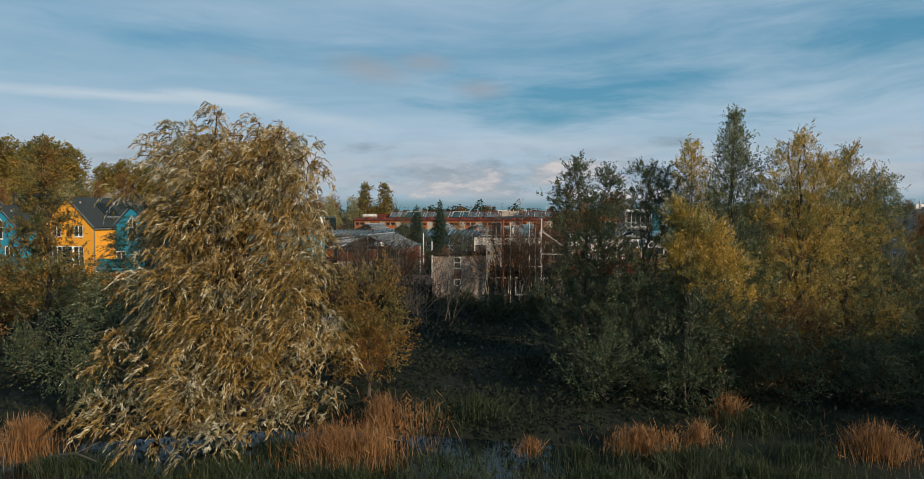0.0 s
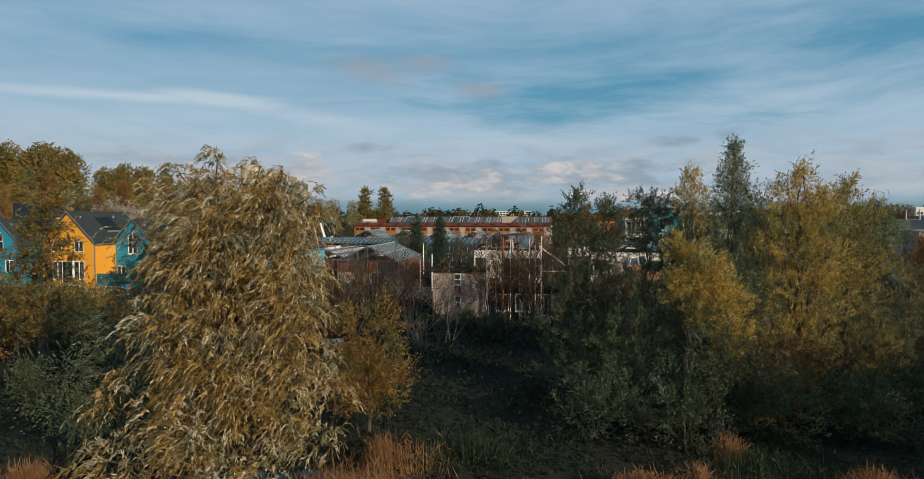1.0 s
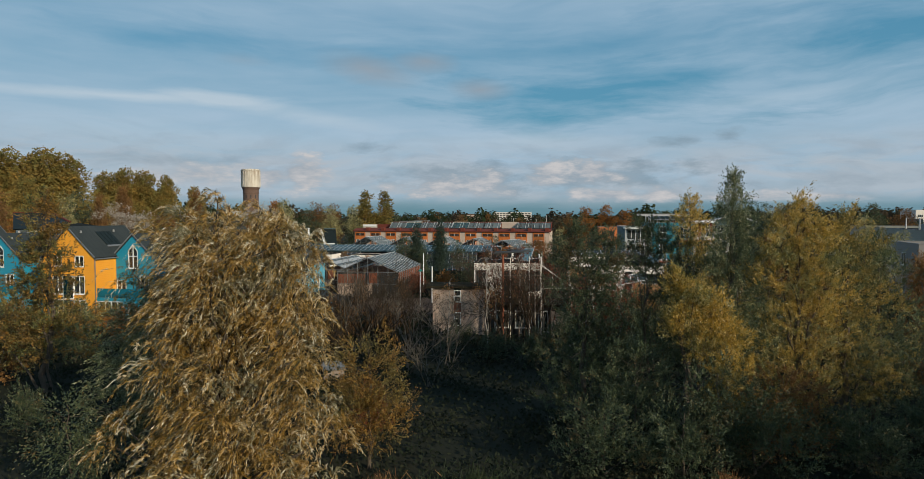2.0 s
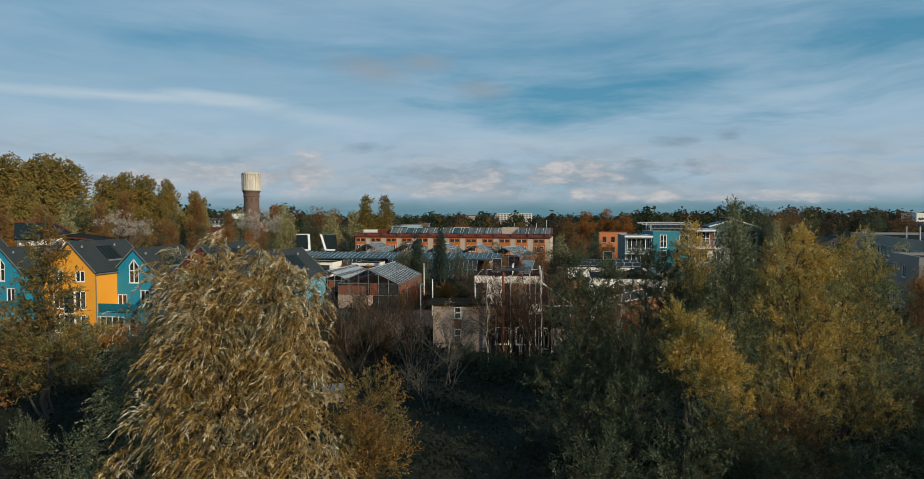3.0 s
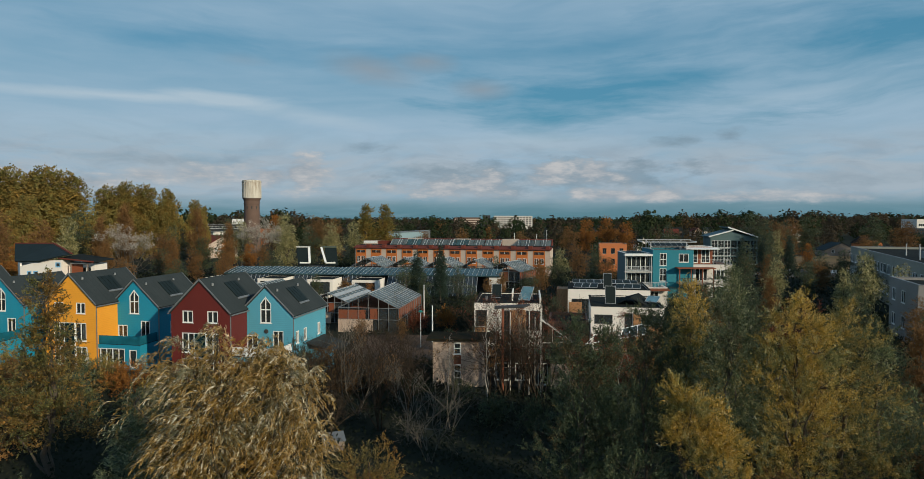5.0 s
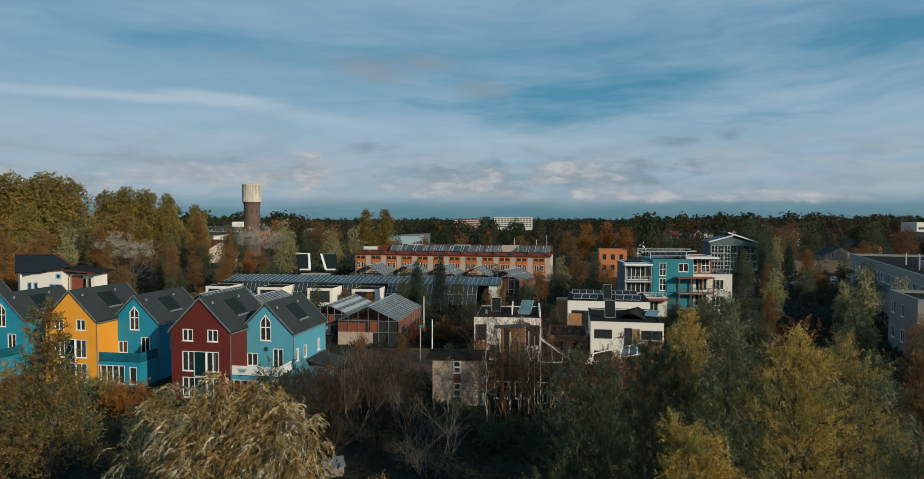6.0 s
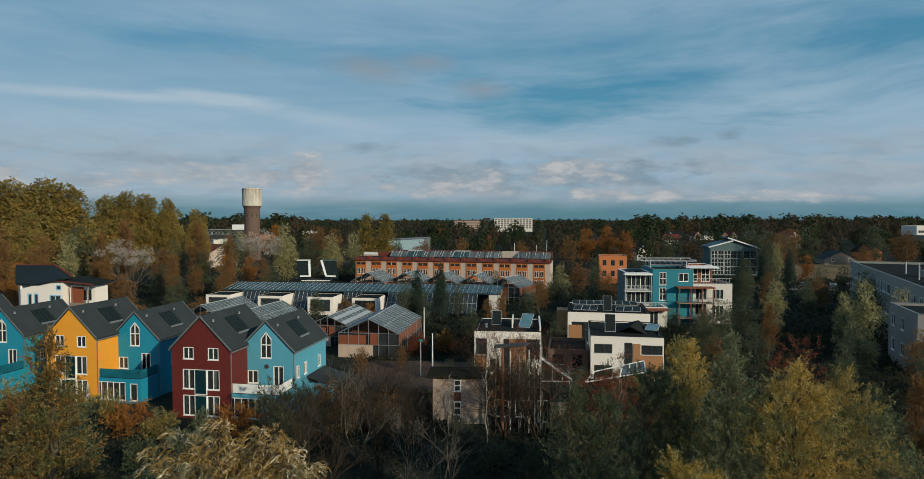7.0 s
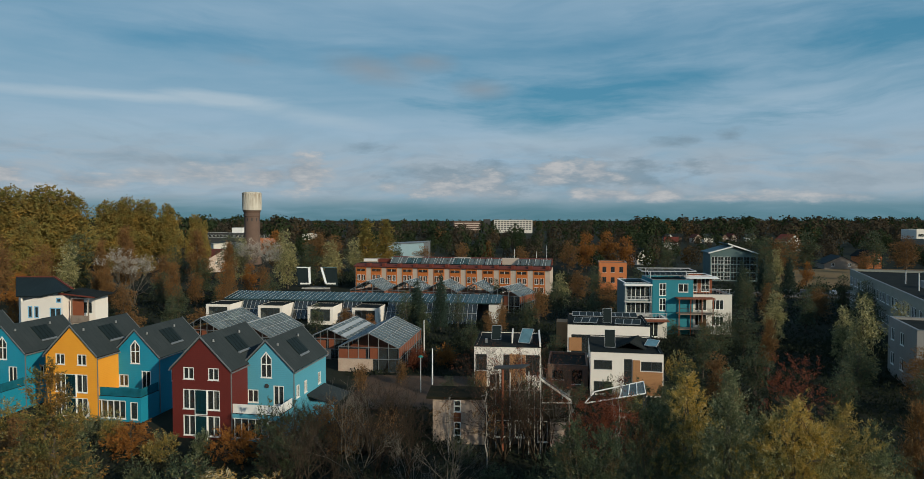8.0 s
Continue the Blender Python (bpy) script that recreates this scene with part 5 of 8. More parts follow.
def terrace():
    t = thing("terrace", pose(-32.6, 187.0, 0, 0, 0, -13.5), "long orange and cream terrace with red roof and glass attic", "terrace")
    n, bay, h = 12, 4.9, 7.35
    length = n * bay
    part("front_wall", boxes((0, length, 0, 0.3, 0, h)), M["cream"], t)
    part("end_wall", boxes((length - 0.3, length, 0.3, 9.0, 0, h)), M["cream"], t)
    part("end_wall", boxes((0, 0.3, 0.3, 9.0, 0, h)), M["cream"], t)
    part("back_wall", boxes((0, length, 9.0, 9.3, 0, h)), M["cream"], t)
    part("roof_slope", slabs(([(-0.4, -0.5, h), (length + 0.4, -0.5, h), (length + 0.4, 2.2, h + 0.7), (-0.4, 2.2, h + 0.7)], 0.2)), M["rust"], t, "rust red sheet roof")
    part("flat_roof", slabs(([(-0.4, 2.2, h + 0.7), (length + 0.4, 2.2, h + 0.7), (length + 0.4, 9.6, h + 0.8), (-0.4, 9.6, h + 0.8)], 0.2)), M["felt"], t)
    for i in range(n):
        x = i * bay
        wide = 3.3
        bayp = part("orange_panel", boxes((x + 0.2, x + 0.2 + wide, -0.10, 0.0, 0.2, h - 0.3)), M["orange"], t, "orange boarded bay")
        for wx in (0.95, 2.45):
            for z, hh in ((0.6, 1.7), (3.1, 1.7)):
                window(bayp, x + 0.2 + wx, z, 1.1, hh, 1, 0, Matrix.Translation((0, -0.20, 0)), depth=0.0, sash=0.06)
        part("clerestory", boxes((x + 0.5, x + wide - 0.1, -0.14, -0.1, h - 1.5, h - 0.75)), M["glass"], bayp)
        part("mullion", boxes((x + 1.75, x + 1.85, -0.16, -0.14, h - 1.5, h - 0.75)), M["white"], bayp)
        part("red_upstand", boxes((x + 3.7, x + 4.7, -0.25, 1.4, h + 0.1, h + 0.95)), M["rust"], t, "rust red roof upstand")
        z0 = h + 0.75
        if i not in (0, 1, 9):
            part("attic_glass", slabs(([(x + 0.1, 3.6, z0 + 0.1), (x + 4.8, 3.6, z0 + 0.1), (x + 4.8, 6.2, z0 + 1.7), (x + 0.1, 6.2, z0 + 1.7)], 0.08)), M["roof_glass" if (i * 5) % 3 else "row_glass"], t)
            for k in range(7):
                if (k + i) % 4:
                    v, f = tubes([(x + 0.1 + 4.7 * k / 6, 3.55, z0 + 0.15, x + 0.1 + 4.7 * k / 6, 6.25, z0 + 1.8, 0.07, 0.07)], 4)
                    new("attic_bar", quads_mesh("attic_bar", v, f, M["dark_wall" if (k * 3 + i) % 4 == 1 else "steel"])).parent = t
        part("attic_wall", boxes((x, x + bay - 0.02, 6.3, 8.4, z0, z0 + (1.9 if i not in (0, 1) else 1.1))), M["rust" if i % 3 else "cream"], t)
        if i in (0, 3, 8, 11):
            part("attic_window_band", boxes((x + 0.2, x + 4.6, 6.2, 6.28, z0 + 0.4, z0 + (1.7 if i else 1.0))), M["white"], t)
    return t


terrace()

# ---------------------------------------------------------------- apartment blocks on the right

block("orange_block", pose(41.6, 187.8, 0, 0, 0, YAW), 8.2, 8.0, 8.4, M["orange_render"], "orange rendered cube house with six small windows", "apartment house",
      front=[(1.6 + 2.5 * i, z, 1.15, 1.7, 1, 0) for i in range(3) for z in (2.2, 5.4)], trim="grey_wood", paint="dark_wall")

teal = block("teal_block", pose(36.0, 116.4, 0, 0, 0, -4), 7.5, 9.5, 10.3, M["teal"], "teal blue rendered apartment block with white windows", "apartment house",
             front=[(1.9, 1.5, 1.25, 1.9, 1, 1), (1.9, 4.4, 1.25, 2.4, 1, 1), (1.9, 7.3, 1.25, 2.4, 1, 1), (5.7, 8.0, 1.8, 1.6, 1, 0)], trim="zinc")
for k in range(7):
    rack(teal, 0.3 + k * 1.05, 3.5, 10.6, 1.0, 18, 2.6, 0)
part("roof_frame", boxes((-1.5, 9.0, 3.0, 3.12, 11.6, 11.75), (-1.5, 9.0, 7.0, 7.12, 11.9, 12.05), (-1.4, -1.25, 3.0, 7.1, 11.7, 11.85), (8.8, 8.95, 3.0, 7.1, 11.7, 11.85),
                         (0.2, 0.35, 3.0, 3.12, 10.0, 11.6), (7.0, 7.15, 3.0, 3.12, 10.0, 11.6), (7.0, 7.15, 7.0, 7.12, 10.0, 11.9), (0.2, 0.35, 7.0, 7.12, 10.0, 11.9)), M["steel"], teal)
wblock = block("cream_block", pose(43.5, 116.0, 0, 0, 0, -4), 7.2, 9.5, 7.6, M["render"], "cream rendered apartment block with roof terrace", "apartment house",
               front=[(4.6, 1.7, 2.2, 1.8, 2, 0), (4.6, 4.7, 2.2, 1.9, 2, 0), (1.5, 1.7, 2.2, 2.2, 2, 0), (1.5, 4.5, 2.2, 2.3, 2, 0)], trim="zinc")
part("roof_railing", boxes(*[(0.1 + 0.6 * k, 0.14 + 0.6 * k, 0.1, 0.14, 7.6, 8.6) for k in range(12)], (0.1, 7.1, 0.09, 0.15, 8.55, 8.62)), M["steel"], wblock)
penthouse = block("penthouse", pose(43.9, 120.3, 7.3, 0, 0, -4), 4.8, 5.0, 3.4, M["rust_wood"], "red-framed glazed penthouse with white panels", "apartment house", front=[(1.2, 0.3, 1.6, 2.6, 1, 1), (3.5, 0.3, 1.6, 2.6, 1, 1)], trim="white")
part("canopy", slabs(([(-0.6, -1.8, 3.1), (5.6, -1.8, 3.1), (5.6, 0, 3.3), (-0.6, 0, 3.3)], 0.12)), M["white"], penthouse)
balcony = thing("balcony", pose(40.2, 114.2, 0, 0, 0, -4), "red timber balcony with glass screens and plants", "balcony")
part("deck", boxes((0, 6.4, 0, 1.9, 4.0, 4.2), (0, 6.4, 0, 1.9, 1.2, 1.35)), M["grey_wood"], balcony)
part("roof", boxes((-0.2, 6.6, -0.2, 1.9, 6.9, 7.1)), M["rust_wood"], balcony)
for x in (0.05, 2.15, 4.2, 6.2):
    part("post", boxes((x, x + 0.16, 0, 0.16, 0, 6.9)), M["rust_wood"], balcony)
part("railing", boxes((0, 6.4, 0.02, 0.08, 5.1, 5.18), *[(0.2 * k, 0.2 * k + 0.03, 0.03, 0.06, 4.2, 5.1) for k in range(1, 32)]), M["dark_wall"], balcony)
gl = block("glass_wing", pose(31.0, 117.4, 0, 0, 0, -4), 4.9, 8.0, 9.6, M["grey_teal"], "glazed stair wing with white roof edge", "apartment house",
           front=[(2.5, 3.3, 4.3, 2.6, 4, 0), (2.5, 6.4, 4.3, 2.6, 4, 0)], trim="white")
part("roof_edge", boxes((-0.3, 4.9, -1.4, -0.06, 9.2, 9.5)), M["white"], gl)
for z in (3.1, 6.2):
    part("balcony_deck", boxes((-0.2, 4.8, -1.2, -0.003, z - 0.15, z)), M["render"], gl)
    part("balcony_rail", boxes((-0.2, 4.8, -1.2, -1.14, z + 0.95, z + 1.02), *[(-0.2 + 0.25 * k, -0.16 + 0.25 * k, -1.19, -1.15, z, z + 0.95) for k in range(21)]), M["steel"], gl)
for x in (-0.15, 4.65):
    part("balcony_post", boxes((x, x + 0.1, -1.13, -1.03, 0, 9.2)), M["steel"], gl)
ter = block("terrace_wing", pose(29.0, 112.6, 0, 0, 0, -4), 8.4, 5.0, 3.6, M["render"], "low white wing with a roof terrace", "apartment house",
            front=[(5.6, 0.3, 2.4, 2.6, 2, 0)], trim="white")
part("railing", boxes((0, 8.4, 0.02, 0.08, 4.5, 4.58), *[(0.25 * k, 0.25 * k + 0.04, 0.03, 0.06, 3.6, 4.5) for k in range(1, 34)]), M["steel"], ter)
part("canopy", slabs(([(4.0, -1.2, 3.3), (8.6, -1.2, 3.3), (8.6, 0, 3.5), (4.0, 0, 3.5)], 0.14)), M["rust_wood"], ter)

# far teal building with two single-pitch roofs
far = thing("office_building", pose(86.0, 214.0, -0.5, 0, 0, YAW), "far blue glazed office with two slanting white-edged roofs", "office building")
panes = [(1.4 + 2.1 * i, z) for i in range(7) for z in (0.9, 3.7, 6.5)]
part("glass_wall", wall([(0, 0), (15.5, 0), (15.5, 9.6), (7.0, 12.2), (0, 10.2)], [(x - 0.95, x + 0.95, z, z + 2.5) for x, z in panes]), M["grey_teal"], far)
for x, z in panes:
    win = window(far, x, z, 1.9, 2.5, 1, 1, sash=0.06, paint="grey_teal" if x > 6 else "white")
part("side_wall", boxes((0, 0.3, 0.3, 12, 0, 10), (15.2, 15.5, 0.3, 12, 0, 9.4), (0.3, 15.2, 11.7, 12, 0, 9.4), (0.3, 15.2, 6, 6.2, 0, 9.4)), M["grey_teal"], far)
for low, high in (((-0.8, 10.4), (7.2, 12.7)), ((16.6, 9.9), (5.6, 13.7))):
    part("roof", slabs(([(low[0], -0.6, low[1]), (high[0], -0.6, high[1]), (high[0], 12.5, high[1]), (low[0], 12.5, low[1])], 0.3)), M["grey_teal"], far)
    part("roof_edge", slabs(([(low[0], -0.95, low[1] + 0.06), (high[0], -0.95, high[1] + 0.06), (high[0], -0.6, high[1] + 0.06), (low[0], -0.6, low[1] + 0.06)], 0.4)), M["white"], far)
part("gable_infill", boxes((6.0, 7.4, 0.1, 0.3, 12.0, 13.2)), M["grey_teal"], far)

# long grey building on the right edge
# windows in pairs and threes, with plain stretches between
bays = [(1.4, 1.6), (3.4, 1.6), (7.6, 2.6), (10.4, 1.3), (14.0, 1.2), (16.2, 2.4), (19.4, 1.2), (22.2, 1.2), (25.0, 3.4), (28.6, 1.2), (31.6, 1.3), (34.4, 1.2), (37.0, 2.6), (40.6, 2.6), (44.2, 1.3), (47.0, 2.6), (51.0, 2.6), (55.0, 1.3), (58.6, 2.6), (62.6, 1.6)]
grey = block("school_building", pose(96.3, 153.0, 0, 0, 0, -113.5), 66.0, 16.0, 9.3, M["school_wall"], "long grey brick building with rows of white-framed windows", "office building",
             front=[(x, z, w, 1.9, max(1, round(w / 1.2)) - (w < 1.5), 0) for x, w in bays for z in (1.9, 5.7)], trim="zinc", parapet=0.5)
part("sill_band", boxes((0.5, 65.5, -0.06, -0.003, 5.3, 5.45)), M["zinc"], grey)
for x, y in ((30, 5), (33, 6.5), (44, 4), (50, 7)):
    v, f = tubes([(x, y, 8.8, x, y, 11.2, 0.12, 0.1)], 6)
    new("roof_mast", quads_mesh("roof_mast", v, f, M["steel"])).parent = grey
part("roof_unit", boxes((36, 38.5, 6, 8, 8.8, 10.1), (52, 55, 5, 7.5, 8.8, 10.0)), M["zinc"], grey)
block("grey_annexe", pose(56.9, 76.7, 0, 0, 0, -20), 16.0, 11.7, 8.0, M["grey_wall"], "lower grey brick wing with dark windows", "office building",
      front=[(2.2 + 3.2 * i, 2.6, 1.6, 1.6, 1, 0) for i in range(4)], left=[(2.0, 5.0, 1.5, 1.7, 1, 0), (6.0, 5.0, 1.5, 1.7, 1, 0), (2.0, 1.6, 1.5, 1.7, 1, 0), (6.0, 1.6, 1.5, 1.7, 1, 0)], trim="zinc")

# ---------------------------------------------------------------- white house with the dark hipped roof, on the left
wh = thing("white_villa", pose(-70.9, 98.4, 0, 0, 0, -6), "white rendered villa with black solar roof and red verge", "house")
ww = [(2.6 - 1.0, 6.0, 0.8, 1.9, 0, 0), (2.7, 6.0, 0.8, 1.9, 0, 0), (6.0, 6.0, 2.0, 1.7, 1, 0), (6.6, 8.5, 0.9, 0.8, 0, 0)]
part("front_wall", wall([(0, 0), (7.3, 0), (7.3, 10.3), (4.0, 9.55), (0, 9.4)], [(x - w / 2, x + w / 2, z, z + h) for x, z, w, h, _, _ in ww]), M["warm_white"], wh)
for x, z, w, h, b, c in ww:
    window(wh, x, z, w, h, b, c, paint="sky_blue", sash=0.16)
part("side_wall", boxes((7.05, 7.3, 0.25, 4.6, 0, 9.6)), M["warm_white"], wh)
part("side_wall", slabs(([(0, 0.02, 0), (0, 0.02, 9.4), (-4.2, 4.3, 9.4), (-4.2, 4.3, 0)], 0.25)), M["warm_white"], wh)
part("back_wall", boxes((-4.0, 7.05, 4.6, 4.8, 0, 9.3)), M["warm_white"], wh)
part("roof", slabs(([(-0.5, -0.4, 9.5), (3.9, -0.45, 9.55), (1.9, 4.8, 12.1), (-4.6, 4.3, 12.1)], 0.2), ([(3.9, -0.45, 9.65), (7.9, -0.35, 10.5), (7.9, 1.4, 10.6), (1.9, 4.8, 12.1)], 0.2)), M["pv"], wh, "black solar roof")
part("red_verge", slabs(([(7.75, 1.3, 10.72), (8.0, 1.55, 10.68), (2.1, 5.0, 12.2), (1.85, 4.75, 12.25)], 0.18)), M["rust"], wh)
part("red_ridge", slabs(([(-4.6, 4.25, 12.2), (1.9, 4.75, 12.2), (1.9, 5.0, 12.2), (-4.6, 4.5, 12.2)], 0.18)), M["rust"], wh)
wing = block("villa_wing", pose(-63.55, 99.3, 0, 0, 0, -6), 4.4, 3.0, 9.1, M["warm_white"], "white villa wing with timber balcony under a red-edged roof", "house", front=[(3.0, 6.6, 1.7, 1.9, 1, 0), (3.2, 3.6, 1.4, 1.2, 1, 0)], parapet=0.1)
part("timber_corner", boxes((4.1, 4.25, -1.38, -1.23, 0, 9.0)), M["grey_wood"], wing)
part("timber_front", boxes((0.3, 2.4, -0.08, -0.003, 5.6, 8.9)), M["rust_wood"], wing, "red-brown timber boarding")
part("balcony_front", boxes(*[(1.2 + 0.2 * k, 1.36 + 0.2 * k, -1.5, -1.45, 5.45, 6.5) for k in range(16)], (1.2, 4.36, -1.45, -1.4, 5.5, 5.6), (1.2, 4.36, -1.45, -1.4, 6.35, 6.45)), M["grey_wood"], wing, "grey slatted balcony front")
part("balcony_deck", boxes((1.2, 4.36, -1.38, -0.09, 5.3, 5.45)), M["grey_wood"], wing)
part("balcony_post", boxes((1.25, 1.4, -1.38, -1.23, 0, 9.2)), M["grey_wood"], wing)
part("roof_sheet", slabs(([(-0.5, -1.6, 10.0), (5.5, -1.6, 9.45), (5.5, 3.2, 9.65), (-0.5, 3.2, 10.4)], 0.18)), M["felt"], wing)
part("red_verge", slabs(([(-0.5, -1.75, 10.08), (5.5, -1.75, 9.53), (5.5, -1.6, 9.53), (-0.5, -1.6, 10.08)], 0.2)), M["rust"], wing)

# ---------------------------------------------------------------- water tower and far buildings


def lathe(profile, segments=40):
    bm = bmesh.new()
    rings = [[bm.verts.new((r * math.cos(2 * math.pi * i / segments), r * math.sin(2 * math.pi * i / segments), z)) for i in range(segments)] for r, z in profile]
    for a, b in zip(rings, rings[1:]):
        for i in range(segments):
            bm.faces.new((a[i], a[(i + 1) % segments], b[(i + 1) % segments], b[i]))
    bm.faces.new(rings[-1])
    return bm


tower = thing("water_tower", pose(-99.5, 291, 0), "brown brick water tower with a pale concrete tank", "water tower")
part("shaft", lathe([(4.1, 0), (3.7, 10), (3.5, 19), (3.5, 22.6), (3.72, 22.7), (3.72, 23.1), (3.55, 23.2), (3.6, 24.2), (3.9, 24.9), (4.15, 25.4)]), M["tower_brick"], tower)
part("tank", lathe([(4.1, 25.4), (4.3, 25.6), (4.3, 33.0), (4.42, 33.05), (4.42, 33.5), (4.2, 33.55), (4.0, 33.9), (0.1, 34.3)]), M["tank"], tower)
for k in range(24):
    a = 2 * math.pi * k / 24
    part("rib", boxes((-0.1, 0.1, -0.06, 0.06, 25.8, 33.0)), M["tank"], tower, "", pose(4.31 * math.cos(a), 4.31 * math.sin(a), 0, 0, 0, math.degrees(a) + 90))
for k in range(10):
    a = 2 * math.pi * k / 10
    part("slit_window", boxes((-0.25, 0.25, -0.05, 0.05, 20.3, 21.8)), M["dark_wall"], tower, "", pose(3.47 * math.cos(a), 3.47 * math.sin(a), 0, 0, 0, math.degrees(a) + 90))

flats = thing("flat_block", pose(44, 872, 0, 0, 0, -2), "far white apartment slab with balcony rows", "apartment house")
part("wall", boxes((0, 54, 0, 12, 0, 18.6)), M["render"], flats)
for s in range(5):
    for k in range(12):
        # dark flat boxes on the wall stand for the shade inside the balconies
        part("balcony_recess", boxes((0.8 + 4.4 * k, 4.0 + 4.4 * k, -0.1, 0.0, 4.6 + 2.8 * s, 6.2 + 2.8 * s)), M["dark_wall"], flats)
far2 = thing("flat_block", pose(-13, 880, 0, 0, 0, -2), "far dark brown apartment block", "apartment house")
part("wall", boxes((0, 38, 0, 12, 0, 16.5)), M["tower_brick"], far2)
part("stair_tower", boxes((42, 52, -2, 8, 0, 19.5)), M["dark_wall"], far2)
for s in range(4):
    part("window_band", boxes((1, 37, -0.1, 0.0, 4 + 3 * s, 5.4 + 3 * s)), M["cream"], far2)

shed = thing("warehouse", pose(-43, 305, 0, 0, 0, -6), "pale blue sheet-clad warehouse with dark roof edge", "warehouse")
part("wall", wall([(0, 0), (24, 0), (24, 9.6), (0, 8.4)]), M["pale_sheet"], shed)
part("side_wall", boxes((23.7, 24, 0.25, 20, 0, 9.4)), M["zinc"], shed)
part("side_wall", boxes((0, 0.3, 0.25, 20, 0, 8.3)), M["zinc"], shed)
part("roof", slabs(([(-0.3, -0.3, 8.8), (24.3, -0.3, 10.0), (24.3, 20, 10.0), (-0.3, 20, 8.8)], 0.35)), M["zinc"], shed)


def small_house(x, y, w, d, eave, ridge, wallmat, roofmat, label, yaw=0):
    h = thing("far_house", pose(x, y, 0, 0, 0, yaw), label, "house", "far houses")
    wins = [(-w / 4, eave * 0.5, 1.2, 1.4, 1, 0), (w / 4, eave * 0.5, 1.2, 1.4, 1, 0)]
    part("front_wall", wall(gable(w, eave, ridge), [(a - c / 2, a + c / 2, b, b + e) for a, b, c, e, *_ in wins]), M[wallmat], h)
    for a in wins:
        window(h, *a)
    part("side_wall", boxes((-w / 2, -w / 2 + 0.25, 0.25, d, 0, eave), (w / 2 - 0.25, w / 2, 0.25, d, 0, eave), (-w / 2 + 0.25, w / 2 - 0.25, d - 0.25, d, 0, eave), (-w / 2 + 0.25, w / 2 - 0.25, 2, 2.1, 0, eave)), M[wallmat], h)
    for s in (-1, 1):
        part("roof_slope", slabs(([(0, -0.4, ridge + 0.15), (s * (w / 2 + 0.4), -0.4, eave - 0.2), (s * (w / 2 + 0.4), d + 0.4, eave - 0.2), (0, d + 0.4, ridge + 0.15)], 0.2)), M[roofmat], h)
    return h


small_house(84, 285, 7, 9, 4.6, 7.8, "render", "slate", "far white gabled house among trees", 5)
small_house(177, 265, 8, 8, 5.4, 8.0, "orange_render", "felt", "far dark-roofed brick house with white trim", 12)
small_house(161, 262, 13, 12, 2.6, 5.6, "grey_wood", "slate", "far low barn with grey roof", -12)
small_house(-98, 252, 14, 9, 6.0, 9.0, "cream", "rust", "far house with orange tiled roof", 60)
small_house(-113, 300, 16, 9, 9.5, 10.5, "render", "slate", "far white house beside the water tower", 30)
small_house(-118, 480, 14, 9, 9.0, 10.0, "render", "slate", "far white flats above the trees", 10)
small_house(118, 420, 10, 9, 5.0, 8.6, "tower_brick", "rust", "far house with orange tiled roof", 70)
small_house(150, 430, 9, 9, 5.0, 8.4, "render", "rust", "far house with orange tiled roof", 70)
small_house(215, 400, 14, 9, 7.0, 11.0, "render", "rust", "far pale house with red roof", 30)
small_house(246, 330, 12, 9, 7.0, 10.5, "tower_brick", "slate", "far brick house between trees", 60)
block("far_flats", pose(250, 340, 0, 0, 0, 0), 26, 12, 15.5, M["render"], "far white-banded flats at the tree line", "apartment house", front=[(2.5 + 4.4 * i, z, 3.2, 1.6, 2, 0) for i in range(6) for z in (5.0, 8.2, 11.4)])

for k, (x, y, turn) in enumerate(((184, 548, 8), (197, 556, 80), (206, 540, 12), (223, 552, 85), (232, 546, 8), (246, 560, 20), (259, 548, 80), (272, 556, 8))):   # a village before the far woods
    small_house(x, y, 7, 8, 4.4, 7.4, ("render", "tower_brick", "cream")[k % 3], ("slate", "felt", "rust")[k % 3], "far small gabled village house", turn)
ribbon = block("ribbon_building", pose(-169, 402, 0, 0, 0, -4), 28, 10, 12.0, M["dark_wall"], "far dark building with a white window ribbon", "office building", front=[(1.6 + 2.5 * i, 9.2, 2.0, 1.5, 0, 0) for i in range(11)], trim="white")
part("roof_room", boxes((18, 25, 2, 7, 12.06, 15.4)), M["white"], ribbon, "white roof room")
block("far_shed", pose(-127, 372, 0, 0, 0, 6), 12, 8, 9.5, M["orange_render"], "far low orange brick building", "warehouse", front=[(3 + 3 * i, 5.0, 1.4, 1.4, 1, 0) for i in range(3)])

